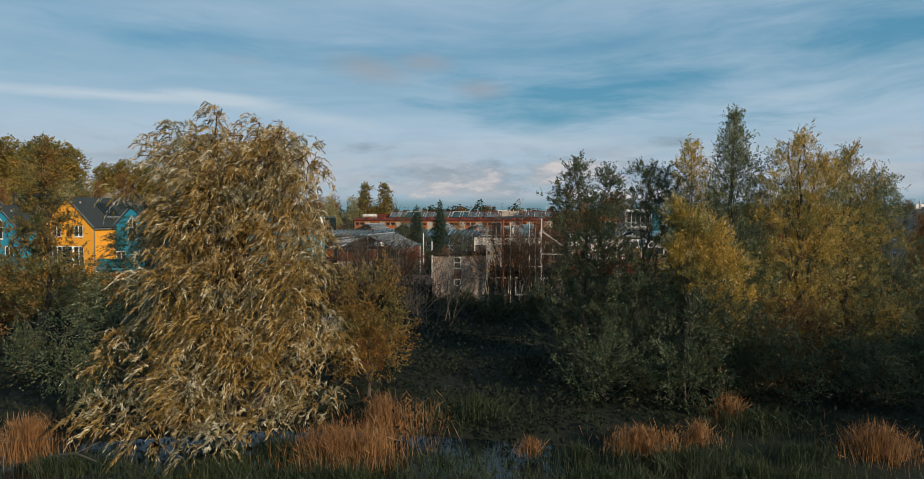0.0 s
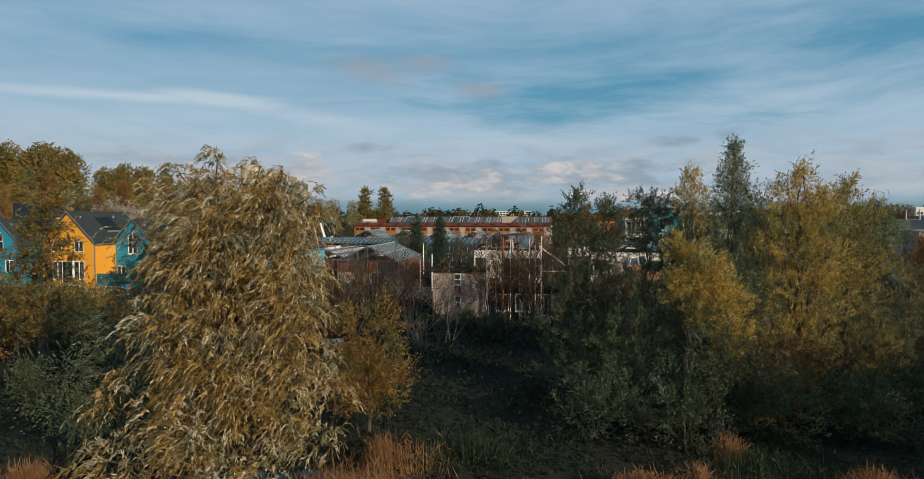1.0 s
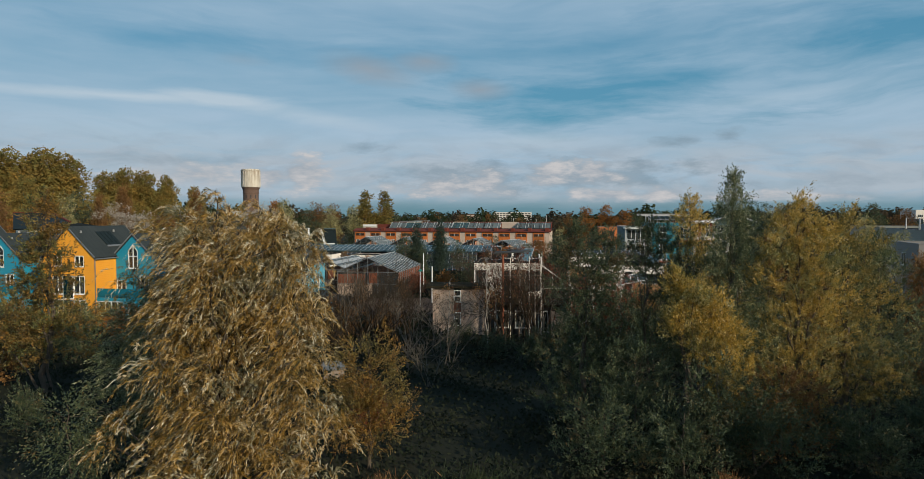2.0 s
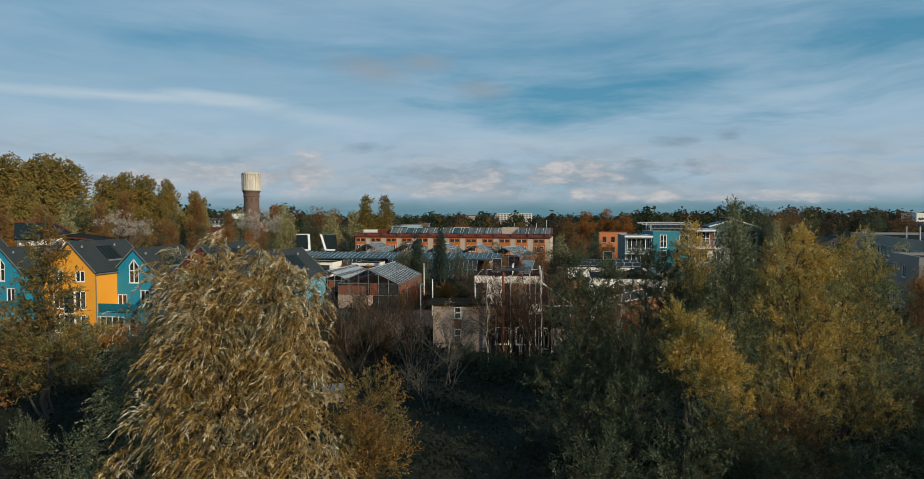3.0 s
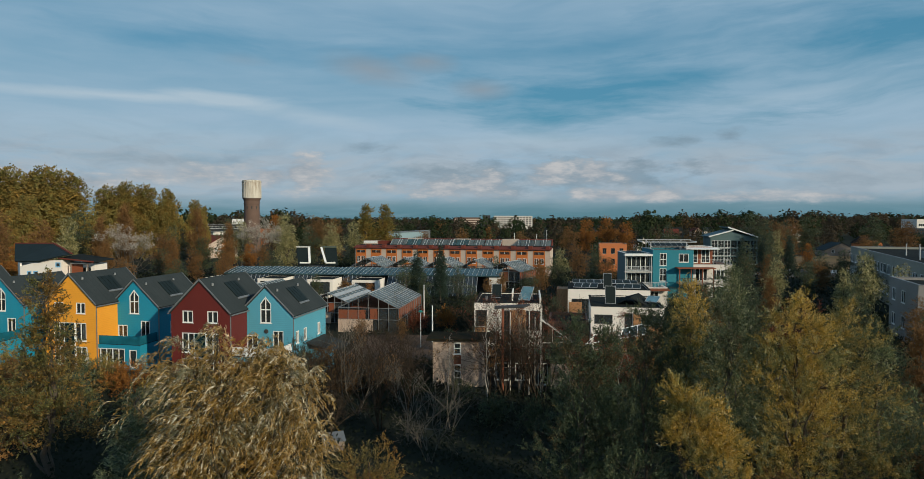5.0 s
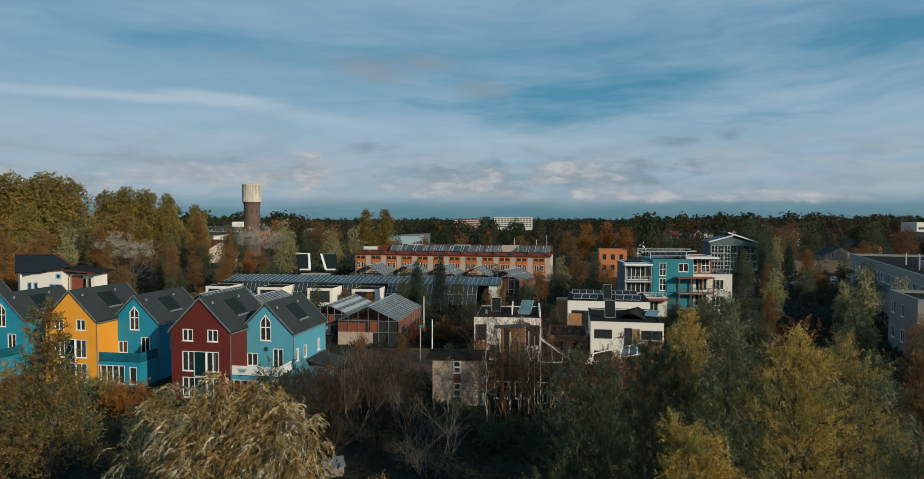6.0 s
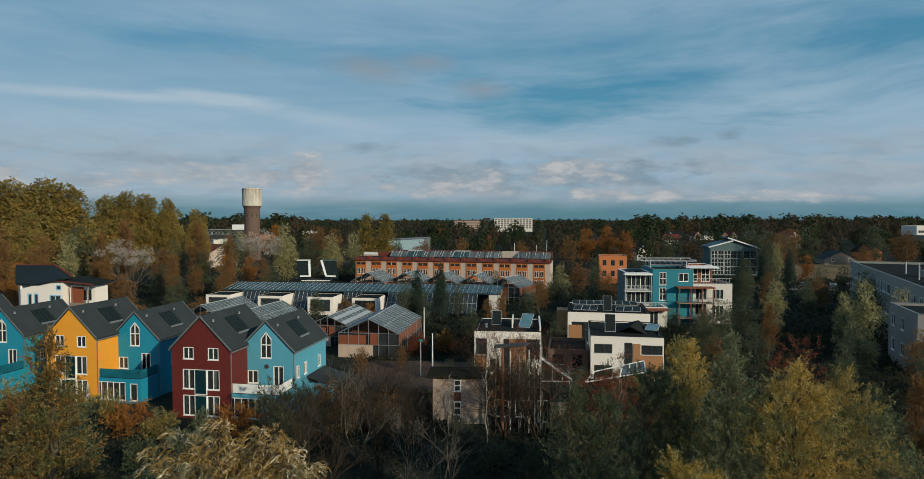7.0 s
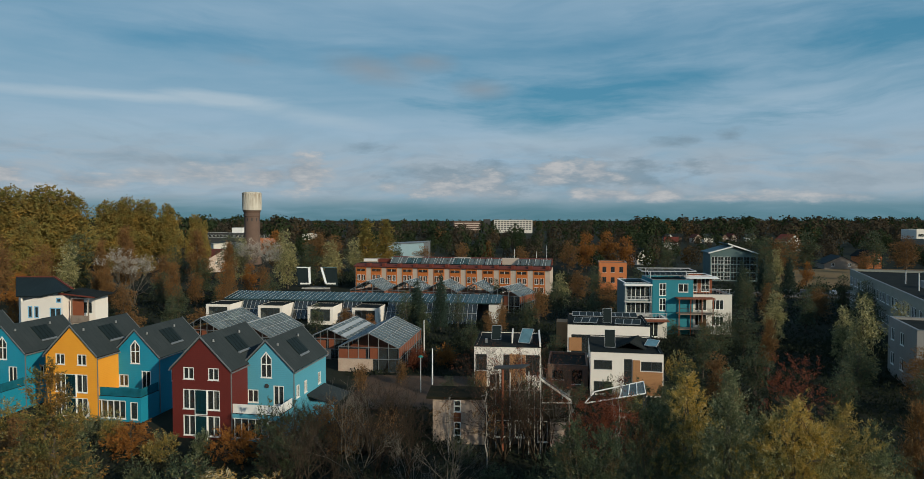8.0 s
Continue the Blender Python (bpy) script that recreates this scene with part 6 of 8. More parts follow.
# lamps and poles in the courtyard
for x, y, h in ((-5.2, 76.5, 4.6), (38.0, 150.0, 6.0)):
    lamp = thing("street_lamp", pose(x, y, 0), "slim steel street lamp with a green cap", "street lamp", "street lamps")
    v, f = tubes([(0, 0, 0, 0, 0, h, 0.07, 0.05)], 8)
    new("pole", quads_mesh("pole", v, f, M["steel"], True)).parent = lamp
    part("shade", lathe([(0.08, h), (0.34, h + 0.06), (0.22, h + 0.22), (0.04, h + 0.28)], 16), M["green_sign"], lamp)
for x, y, h in ((-3.9, 80.0, 4.9), (-6.2, 99.0, 5.5), (24, 200, 11), (30, 220, 12), (18, 215, 11)):
    pl = thing("pole", pose(x, y, 0), "plain pale steel pole", "pole", "poles")
    v, f = tubes([(0, 0, 0, 0, 0, h, 0.1, 0.07)], 8)
    new("mast", quads_mesh("mast", v, f, M["white"], True)).parent = pl
    part("cap", lathe([(0.09, h), (0.1, h + 0.05), (0.02, h + 0.1)], 8), M["steel"], pl)


def parked_car(x, y, turn, paint, label):
    """A small hatchback: body, cabin, wheels, lamps."""
    c = thing("car", pose(x, y, 0.15, 0, 0, turn), label, "car", "parked cars")
    bm = bmesh.new()
    prof = [(-2.0, 0.35), (2.0, 0.35), (2.05, 0.62), (1.9, 0.86), (1.05, 0.95), (0.45, 1.42), (-1.35, 1.46), (-1.95, 0.98), (-2.05, 0.6)]
    a = [bm.verts.new((px, -0.82, pz)) for px, pz in prof]
    b = [bm.verts.new((px, 0.82, pz)) for px, pz in prof]
    bm.faces.new(a), bm.faces.new(b[::-1])
    for i in range(len(prof)):
        j = (i + 1) % len(prof)
        bm.faces.new((a[j], a[i], b[i], b[j]))
    bmesh.ops.recalc_face_normals(bm, faces=bm.faces)
    bmesh.ops.bevel(bm, geom=list(bm.edges), offset=0.05, segments=1, affect="EDGES")
    body = part("body", bm, M[paint], c)
    part("window", boxes((-1.2, 0.5, -0.835, -0.8, 0.98, 1.34)), M["glass"], body)
    part("window", boxes((-1.2, 0.5, 0.8, 0.835, 0.98, 1.34)), M["glass"], body)
    part("windscreen", slabs(([(1.06, -0.7, 0.98), (1.06, 0.7, 0.98), (0.52, 0.65, 1.4), (0.52, -0.65, 1.4)], 0.03)), M["glass"], body)
    for px in (-1.3, 1.3):
        for py in (-0.78, 0.78):
            bm = bmesh.new()
            bmesh.ops.create_cone(bm, segments=16, radius1=0.31, radius2=0.31, depth=0.2, cap_ends=True, matrix=pose(px, py, 0.31, 90))
            wheel = part("wheel", bm, M["black_tyre"], c)
            bm = bmesh.new()
            bmesh.ops.create_cone(bm, segments=12, radius1=0.19, radius2=0.16, depth=0.22, cap_ends=True, matrix=pose(px, py, 0.31, 90))
            part("rim", bm, M["zinc"], wheel)
    for py in (-0.6, 0.6):
        part("headlight", boxes((1.95, 2.08, py - 0.16, py + 0.16, 0.62, 0.76)), M["white"], body)
    return c


parked_car(93.0, 176.0, 60, "car_silver", "silver hatchback parked on the paved yard")
parked_car(97.0, 175.0, 62, "car_dark", "dark hatchback parked on the paved yard")
parked_car(104.5, 173.5, 60, "car_silver", "silver hatchback parked on the paved yard")
parked_car(108.5, 172.5, 58, "car_dark", "dark hatchback parked on the paved yard")

parasol = thing("parasol", pose(-39.4, 64.2, 0), "closed pale garden parasol beside the annexe", "parasol")
v, f = tubes([(0, 0, 0, 0, 0, 2.9, 0.03, 0.025)], 8)
new("pole", quads_mesh("pole", v, f, M["grey_wood"], True)).parent = parasol
part("folded_canopy", lathe([(0.05, 0.9), (0.17, 1.1), (0.15, 1.8), (0.1, 2.5), (0.02, 2.85)], 12), M["curtain"], parasol)
part("base", lathe([(0.3, 0.0), (0.3, 0.08), (0.05, 0.12)], 14), M["dark_wall"], parasol)

hut = thing("wood_box", pose(-9.1, 43.2, 0, 0, 0, 20), "low weathered box with a pale slanting lid", "box")
part("box_body", boxes((-0.7, 0.7, -0.5, 0.5, 0, 0.7)), M["grey_wood"], hut)
part("lid", slabs(([(-0.8, -0.6, 0.72), (0.8, -0.6, 0.72), (0.8, 0.6, 1.05), (-0.8, 0.6, 1.05)], 0.06)), M["zinc"], hut)

for x, y, a, ln in ((-15.6, 20.6, 15, 3.2), (-16.3, 21.0, -8, 3.0), (-12.6, 19.7, -28, 2.6)):
    log = thing("fallen_branch", pose(x, y, 0.25, 0, -6, a), "bare pale branch fallen over the pond edge", "branch", "fallen branches")
    v, f = tubes([(-ln / 2, 0, 0, 0, 0.1, 0.18, 0.05, 0.04), (0, 0.1, 0.18, ln / 2, 0, 0.05, 0.04, 0.015), (0, 0.1, 0.18, ln * 0.3, 0.5, 0.5, 0.025, 0.01), (-ln * 0.2, 0.06, 0.1, 0.1, -0.5, 0.4, 0.02, 0.008)], 6)
    new("bough", quads_mesh("bough", v, f, M["pale_bark"], True)).parent = log
# ---------------------------------------------------------------- plants near the camera


def at(x, y, z=0.0, turn=0.0, s=1.0):
    return pose(x, y, z, 0, 0, turn) @ Matrix.Diagonal((s, s, s, 1))


def fuller(lobes, k):
    """The same lobes, wider by k."""
    return [(x * k, y, z, rx * k, ry * k, rz) for x, y, z, rx, ry, rz in lobes]


W = (-9.08, 23.5)
rng = np.random.default_rng(77)
dome = []
for z, r in ((1.2, 3.7), (2.9, 4.0), (4.6, 4.0), (6.2, 3.95), (7.7, 3.85), (9.1, 3.75), (10.2, 3.2), (11.0, 2.5)):
    for k in range(7 if r > 2.5 else 4):
        a = (k + rng.random() * 0.7) * 2 * math.pi / (7 if r > 2.5 else 4) + z
        q = r * (0.50 + 0.30 * rng.random())
        dome.append((0.55 + q * math.cos(a), q * math.sin(a) * 0.8, z + 0.3 * rng.normal(), r * 0.27, r * 0.27, r * 0.2 + 0.15))
dome += [(0.55 + dx, -1.3 + 0.3 * abs(dx), 2.0 + 1.35 * k + 0.4 * dx, 1.15, 1.0, 0.9) for k in range(7) for dx in (-1.5, 0.0, 1.5)] + [(-0.4, 0, 11.1, 0.9, 0.9, 0.6), (0.8, -0.2, 11.3, 0.9, 0.9, 0.6), (1.8, 0.2, 11.0, 0.8, 0.9, 0.5)] + [(-1.3 + 0.95 * k, 0.2 * (k % 2) - 0.5, z, 0.8, 0.8, 0.6) for k in range(5) for z in (8.4, 9.6, 10.5)]
dome += [(-3.9, 0.3, 3.4, 0.7, 0.7, 0.5), (-4.6, 0.2, 2.6, 0.6, 0.6, 0.5), (-3.4, -0.8, 1.4, 0.9, 0.9, 0.6), (3.9, -0.2, 3.4, 0.6, 0.6, 0.6)]
dome += [(-2.7, 0.2, 10.6, 0.45, 0.5, 0.5), (-1.6, 0.1, 11.5, 0.5, 0.5, 0.4), (2.9, 0.1, 10.3, 0.5, 0.5, 0.5), (-0.2, 0, 12.0, 0.35, 0.35, 0.4), (1.3, 0.1, 11.8, 0.4, 0.4, 0.35), (-3.3, 0, 9.3, 0.5, 0.5, 0.5)]
dome += [(-1.2, -3.6, 1.3, 0.9, 0.8, 0.7), (0.9, -3.8, 1.1, 0.9, 0.8, 0.7), (-2.6, -3.0, 1.6, 0.9, 0.8, 0.7), (2.4, -3.1, 1.4, 0.8, 0.8, 0.7), (-0.2, -3.0, 2.6, 0.9, 0.8, 0.8)]
tree("willow", at(*W) @ Matrix.Diagonal((1.065, 1.065, 0.99, 1)), "tall drooping willow with olive and silvery ochre leaves", dome,
     LEAF["willow"], M["bark"], 11500, 18, 0.155, 0.027, droop=0.8, spread=0.42, reach=0.5, base_r=0.2, seed=11, lift=0.6, inner=0.3, wind=(-0.22, -0.12, 0), bough=0.5, cluster=2, twigs=2, fuzz=0.02, splay=0.2)
tree("willow", at(-13.4, 26.5), "thin grey-green willow bush beside the tall willow",
     [(-0.3, 0, 8.3, 0.5, 0.5, 0.7), (0.6, 0, 7.6, 0.7, 0.7, 0.8), (-0.9, 0, 6.9, 0.8, 0.8, 0.9), (0.5, 0, 6.2, 1.1, 1.0, 1.0), (-0.9, -0.2, 5.0, 1.3, 1.2, 1.1), (1.2, 0, 4.6, 1.3, 1.3, 1.2), (-1.4, -0.4, 3.2, 1.5, 1.3, 1.2), (0.6, -0.4, 2.6, 1.6, 1.4, 1.3), (-1.8, -0.4, 1.5, 1.3, 1.2, 1.0)],
     LEAF["grey_green"], M["bark"], 3900, 12, 0.115, 0.028, droop=0.5, spread=0.4, reach=0.45, base_r=0.14, seed=12, cluster=3, bough=0.6, wind=(-0.2, -0.1, 0), lift=0.6, fuzz=0.035, splay=0.36)
tree("shrub", at(-4.2, 27.5), "orange-brown willow shrub behind the reeds",
     [(0, 0, 4.4, 1.7, 1.6, 1.7), (-0.6, 0, 2.4, 1.6, 1.5, 1.5), (0.5, 0.2, 2.5, 1.5, 1.5, 1.5)],
     LEAF["amber"], M["bark"], 2600, 10, 0.10, 0.038, droop=0.2, spread=0.5, reach=0.4, base_r=0.1, seed=13, cluster=5, bough=0.6, lift=0.5, category="shrub")
tree("tree", at(-26.0, 38.5), "leafy russet-brown pointed tree before the painted houses",
     [(0, 0, 12.2, 0.45, 0.45, 0.8), (0, 0, 11.0, 1.0, 1.0, 1.0), (0.1, 0, 9.4, 1.5, 1.5, 1.3), (-0.3, 0, 7.6, 2.1, 2.0, 1.5), (-0.5, 0.2, 5.8, 2.6, 2.3, 1.7), (0.2, -0.2, 4.0, 2.7, 2.4, 1.8), (-2.9, 0.2, 3.4, 2.2, 2.0, 2.0)],
     LEAF["russet"], M["bark"], 3300, 10, 0.14, 0.066, droop=0.15, spread=0.55, reach=0.45, base_r=0.22, seed=14, cluster=8, bough=0.9, lift=0.4, inner=0.3)
tree("sapling", at(-15.2, 23.5), "small dark green sapling at the pond edge",
     [(0, 0, 3.6, 0.7, 0.7, 0.9), (-0.4, 0, 2.5, 1.0, 0.8, 0.7), (0.4, 0, 2.2, 0.9, 0.8, 0.7)],
     LEAF["dark"], M["bark"], 420, 8, 0.12, 0.055, droop=0.1, spread=0.5, reach=0.6, base_r=0.05, seed=15, category="tree")

# the group to the right of the clearing
tree("birch", at(14.5, 33.0), "slender grey-green conical birch above the thicket",
     fuller([(0, 0, 13.3, 0.22, 0.22, 0.55), (0, 0, 12.5, 0.45, 0.45, 0.7), (0, 0, 11.6, 0.8, 0.8, 0.8), (0, 0, 10.5, 1.15, 1.1, 1.0), (0.1, 0, 9.0, 1.5, 1.4, 1.3), (0, 0, 7.0, 1.9, 1.8, 1.7), (0.2, 0, 4.6, 2.1, 2.0, 2.0)], 1.2),
     LEAF["grey_green"], M["pale_bark"], 5200, 11, 0.095, 0.036, droop=0.22, spread=0.4, reach=0.38, lift=0.85, cluster=4, bough=0.6, inner=0.25, fuzz=0.045, splay=0.45, base_r=0.16, seed=21)
tree("birch", at(13.7, 37.0), "yellow-green birch with a pointed crown",
     fuller([(0, 0, 12.0, 0.3, 0.3, 0.7), (0, 0, 11.0, 0.8, 0.8, 0.9), (0.1, 0, 9.6, 1.3, 1.2, 1.2), (0.2, 0, 8.0, 1.8, 1.7, 1.5), (0, 0, 5.6, 2.1, 2.0, 2.2)], 1.25),
     LEAF["yellow"], M["pale_bark"], 3000, 11, 0.1, 0.04, droop=0.22, spread=0.4, reach=0.38, lift=0.85, cluster=4, bough=0.6, inner=0.25, fuzz=0.045, splay=0.45, base_r=0.15, seed=22)
tree("willow", at(17.4, 31.8), "ochre willow with thin feathery top shoots",
     fuller([(0.1, 0, 11.9, 0.5, 0.5, 0.7), (-0.5, 0, 11.1, 0.7, 0.7, 0.7), (0.8, 0, 10.7, 0.8, 0.8, 0.7), (-0.8, 0, 9.8, 1.1, 1.0, 0.9), (0.7, 0, 9.4, 1.3, 1.2, 1.0), (-0.7, 0, 8.2, 1.5, 1.4, 1.3), (0.9, -0.2, 7.6, 1.5, 1.4, 1.4), (0.1, -0.2, 5.8, 2.1, 1.9, 1.7), (-0.6, -0.4, 3.6, 2.1, 1.9, 1.8)], 1.2),
     LEAF["yellow"], M["bark"], 5400, 12, 0.11, 0.03, droop=0.22, spread=0.4, reach=0.38, lift=0.85, cluster=4, bough=0.6, inner=0.25, fuzz=0.045, splay=0.45, base_r=0.2, seed=23)
tree("willow", at(20.6, 33.0), "olive willow with a rounded crown",
     fuller([(0.0, 0, 11.1, 0.5, 0.5, 0.7), (-0.4, 0, 10.2, 1.0, 0.9, 0.9), (0.9, 0, 9.4, 1.3, 1.2, 1.1), (-0.8, 0, 8.4, 1.4, 1.3, 1.2), (0.6, 0, 7.2, 1.8, 1.6, 1.5), (-0.3, 0, 5.4, 2.2, 2.0, 1.9), (0.8, 0, 2.8, 2.2, 2.0, 1.8)], 1.2),
     LEAF["olive"], M["bark"], 5200, 12, 0.11, 0.03, droop=0.22, spread=0.4, reach=0.38, lift=0.85, cluster=4, bough=0.6, inner=0.25, fuzz=0.045, splay=0.45, base_r=0.2, seed=24)
tree("willow", at(23.4, 34.5), "dark green willow at the edge of the thicket",
     fuller([(0, 0, 9.6, 0.6, 0.6, 0.8), (0.2, 0, 8.2, 1.3, 1.2, 1.2), (0, 0, 6.4, 1.8, 1.7, 1.6), (0, 0, 4.4, 2.2, 2.0, 1.8), (0.6, 0, 2.4, 2.2, 2.0, 1.8)], 1.2),
     LEAF["dark"], M["bark"], 3000, 12, 0.11, 0.034, droop=0.22, spread=0.4, reach=0.38, lift=0.85, cluster=4, bough=0.6, inner=0.25, fuzz=0.045, splay=0.45, base_r=0.18, seed=25)
tree("willow", at(10.9, 28.5), "bright ochre-yellow willow bush with slender tufts",
     [(-0.9, 0, 8.2, 0.5, 0.6, 0.7), (-0.2, -0.2, 7.6, 0.8, 0.8, 0.8), (0.7, 0, 6.9, 1.0, 0.9, 0.9), (-1.0, 0, 6.5, 0.5, 0.6, 0.7), (1.3, 0, 5.7, 1.0, 0.9, 0.9), (0.3, -0.3, 5.6, 1.0, 0.9, 0.9), (1.6, 0, 4.3, 1.0, 0.9, 0.9), (1.4, 0, 2.9, 1.0, 0.9, 1.0)],
     LEAF["yellow"], M["bark"], 3600, 13, 0.115, 0.03, droop=0.22, spread=0.4, reach=0.38, lift=0.85, cluster=4, bough=0.6, inner=0.25, fuzz=0.045, splay=0.45, base_r=0.15, seed=26)
tree("alder", at(11.2, 36.0), "dark blue-green feathery alder behind the yellow bush",
     fuller([(-0.5, 0, 10.6, 0.5, 0.5, 0.7), (0.4, 0, 10.0, 0.8, 0.8, 0.9), (-0.6, 0, 9.0, 1.2, 1.1, 1.1), (0.5, 0, 7.8, 1.5, 1.4, 1.3), (0, 0, 5.8, 1.9, 1.8, 1.8), (0, 0, 3.4, 2.0, 1.8, 1.8)], 1.3),
     LEAF["dark"], M["bark"], 3600, 11, 0.1, 0.042, droop=0.22, spread=0.4, reach=0.38, lift=0.85, cluster=4, bough=0.6, inner=0.25, fuzz=0.045, splay=0.45, base_r=0.15, seed=27)
tree("alder", at(6.6, 32.5), "dark green alder with an open twin-pointed crown",
     fuller([(-0.5, 0, 10.3, 0.5, 0.5, 0.7), (0.9, 0, 10.0, 0.45, 0.5, 0.7), (-0.7, 0, 9.2, 0.9, 0.9, 0.8), (0.8, 0, 8.8, 0.9, 0.9, 0.9), (0, 0, 7.6, 1.5, 1.4, 1.1), (0.3, 0, 6.2, 1.8, 1.7, 1.4), (0.1, 0, 4.4, 2.3, 2.1, 1.7), (0.2, 0, 2.2, 2.6, 2.2, 1.9)], 1.3),
     LEAF["dark"], M["bark"], 5600, 11, 0.095, 0.046, droop=0.22, spread=0.4, reach=0.38, lift=0.85, cluster=4, bough=0.6, inner=0.25, fuzz=0.045, splay=0.45, base_r=0.17, seed=28)
for i, (x, y, z, s, lf, what) in enumerate([
        (6.2, 26.5, 3.0, 1.0, "dark", "dark green shrub thicket at the water"), (11.3, 27.0, 4.8, 1.0, "dark", "dark green shrub thicket at the water"), (9.4, 25.8, 3.4, 1.0, "dark", "dark green shrub thicket at the water"),
        (12.8, 26.6, 3.2, 1.1, "dark", "dark green shrub thicket at the water"), (14.8, 28.2, 4.2, 1.0, "brown", "russet-brown shrub among the willows"),
        (8.4, 29.5, 4.6, 1.1, "dark", "dark green shrub thicket at the water"), (17.6, 27.0, 2.6, 1.0, "dark", "dark green shrub thicket at the water"), (16.2, 30.0, 4.4, 0.9, "olive", "olive and ochre shrub among the willows"),
        (22.5, 28.5, 2.6, 1.1, "dark", "dark green shrub thicket at the water"), (27.0, 33.0, 3.0, 1.2, "brown", "brown-leaved shrub thicket under trees"), (29.5, 38.0, 4.4, 1.2, "olive", "olive green shrub thicket under trees")]):
    tree("shrub", at(x, y, 0, i * 50, s), what, [(0, 0, z * 0.75, 1.7, 1.6, z * 0.3), (-0.9, 0.2, z * 0.4, 1.5, 1.4, z * 0.35), (1.0, -0.2, z * 0.4, 1.5, 1.4, z * 0.35)],
         LEAF[lf], M["bark"], 1250, 9, 0.11, 0.045, droop=0.15, spread=0.5, reach=0.4, base_r=0.08, seed=40 + i, bough=0.6, cluster=5, lift=0.6, category="shrub", group="thicket shrubs")

# leafless and half-leafless shrubs in the clearing
for i, (x, y, h, sp, bk, st) in enumerate([(-8.6, 50, 8.2, 0.35, "pale_bark", 5), (-6.4, 47, 7.2, 0.4, "red_twig", 6), (-3.9, 44, 6.2, 0.45, "pale_bark", 4), (-11.2, 53, 7.2, 0.4, "red_twig", 6), (-2.2, 41, 4.8, 0.55, "pale_bark", 4),
                                           (-13.5, 48, 5.5, 0.5, "red_twig", 6), (-6.0, 55, 6.8, 0.4, "red_twig", 6), (-9.8, 43, 5.0, 0.5, "red_twig", 6), (2.6, 55.5, 6.5, 0.3, "red_twig", 4), (5.6, 56.0, 7.8, 0.25, "red_twig", 4), (7.4, 55.6, 7.0, 0.25, "pale_bark", 3), (-12.0, 46, 8.0, 0.35, "red_twig", 6), (-7.4, 53, 8.6, 0.3, "red_twig", 6), (-4.6, 50, 7.8, 0.32, "red_twig", 6), (-9.2, 56.5, 8.0, 0.3, "red_twig", 6), (-14.4, 53, 7.0, 0.35, "red_twig", 5), (-1.0, 46, 6.0, 0.4, "pale_bark", 4), (3.8, 55.4, 7.6, 0.3, "red_twig", 8), (6.6, 55.0, 8.0, 0.3, "red_twig", 8), (10.4, 54.2, 4.6, 0.4, "red_twig", 8)]):
    bare("shrub", at(x, y, 0, i * 40), "leafless thin-branched shrub in the clearing", h, sp, M[bk], 60 + i, stems=st, depth=5, group="leafless shrubs", r=0.06,
         leaf=LEAF["rust"] if i in (8, 9) else None, leafcount=260)
for i, (x, y, h) in enumerate([(2.9, 58.6, 9.0), (4.6, 58.5, 9.8), (6.4, 58.7, 9.6), (8.6, 58.9, 9.0), (10.6, 56.2, 7.6), (2.6, 70.0, 6.8), (4.6, 71.0, 7.4), (6.2, 69.6, 7.0), (8.4, 70.6, 7.2)]):
    bare("sapling", at(x, y, 0, i * 55), "slim half-bare reddish sapling beside the trellis", h, 0.16, M["red_twig"], 140 + i, stems=3, depth=5, group="half-bare saplings", category="tree", r=0.045, leaf=LEAF["rust"], leafcount=420, leafsize=0.11)
rust_shrubs = [(12.4, 54.5, 6.4, "rust"), (14.8, 56.5, 5.6, "rust"), (16.0, 52.0, 4.0, "brown"), (33.5, 62.0, 8.6, "rust"), (-6.5, 88.0, 3.4, "rust"), (-2.5, 90, 3.2, "orange"), (19.5, 55, 4.2, "dark"), (-5.0, 33.0, 1.9, "rust")]
for i, (x, y, h, lf) in enumerate(rust_shrubs):
    tree("shrub", at(x, y), "thin rust-red autumn shrub with bare twigs" if lf == "rust" else "autumn shrub of mixed brown leaves", [(0, 0, h * 0.72, h * 0.28, h * 0.28, h * 0.26), (-h * 0.15, 0, h * 0.4, h * 0.26, h * 0.26, h * 0.3), (h * 0.17, 0, h * 0.42, h * 0.24, h * 0.26, h * 0.28)],
         LEAF[lf], M["red_twig"], 1150, 7, 0.125, 0.062, droop=0.15, spread=0.5, reach=0.45, lift=0.4, cluster=6, base_r=0.07, seed=80 + i, bough=0.8, category="shrub", group="autumn shrubs")

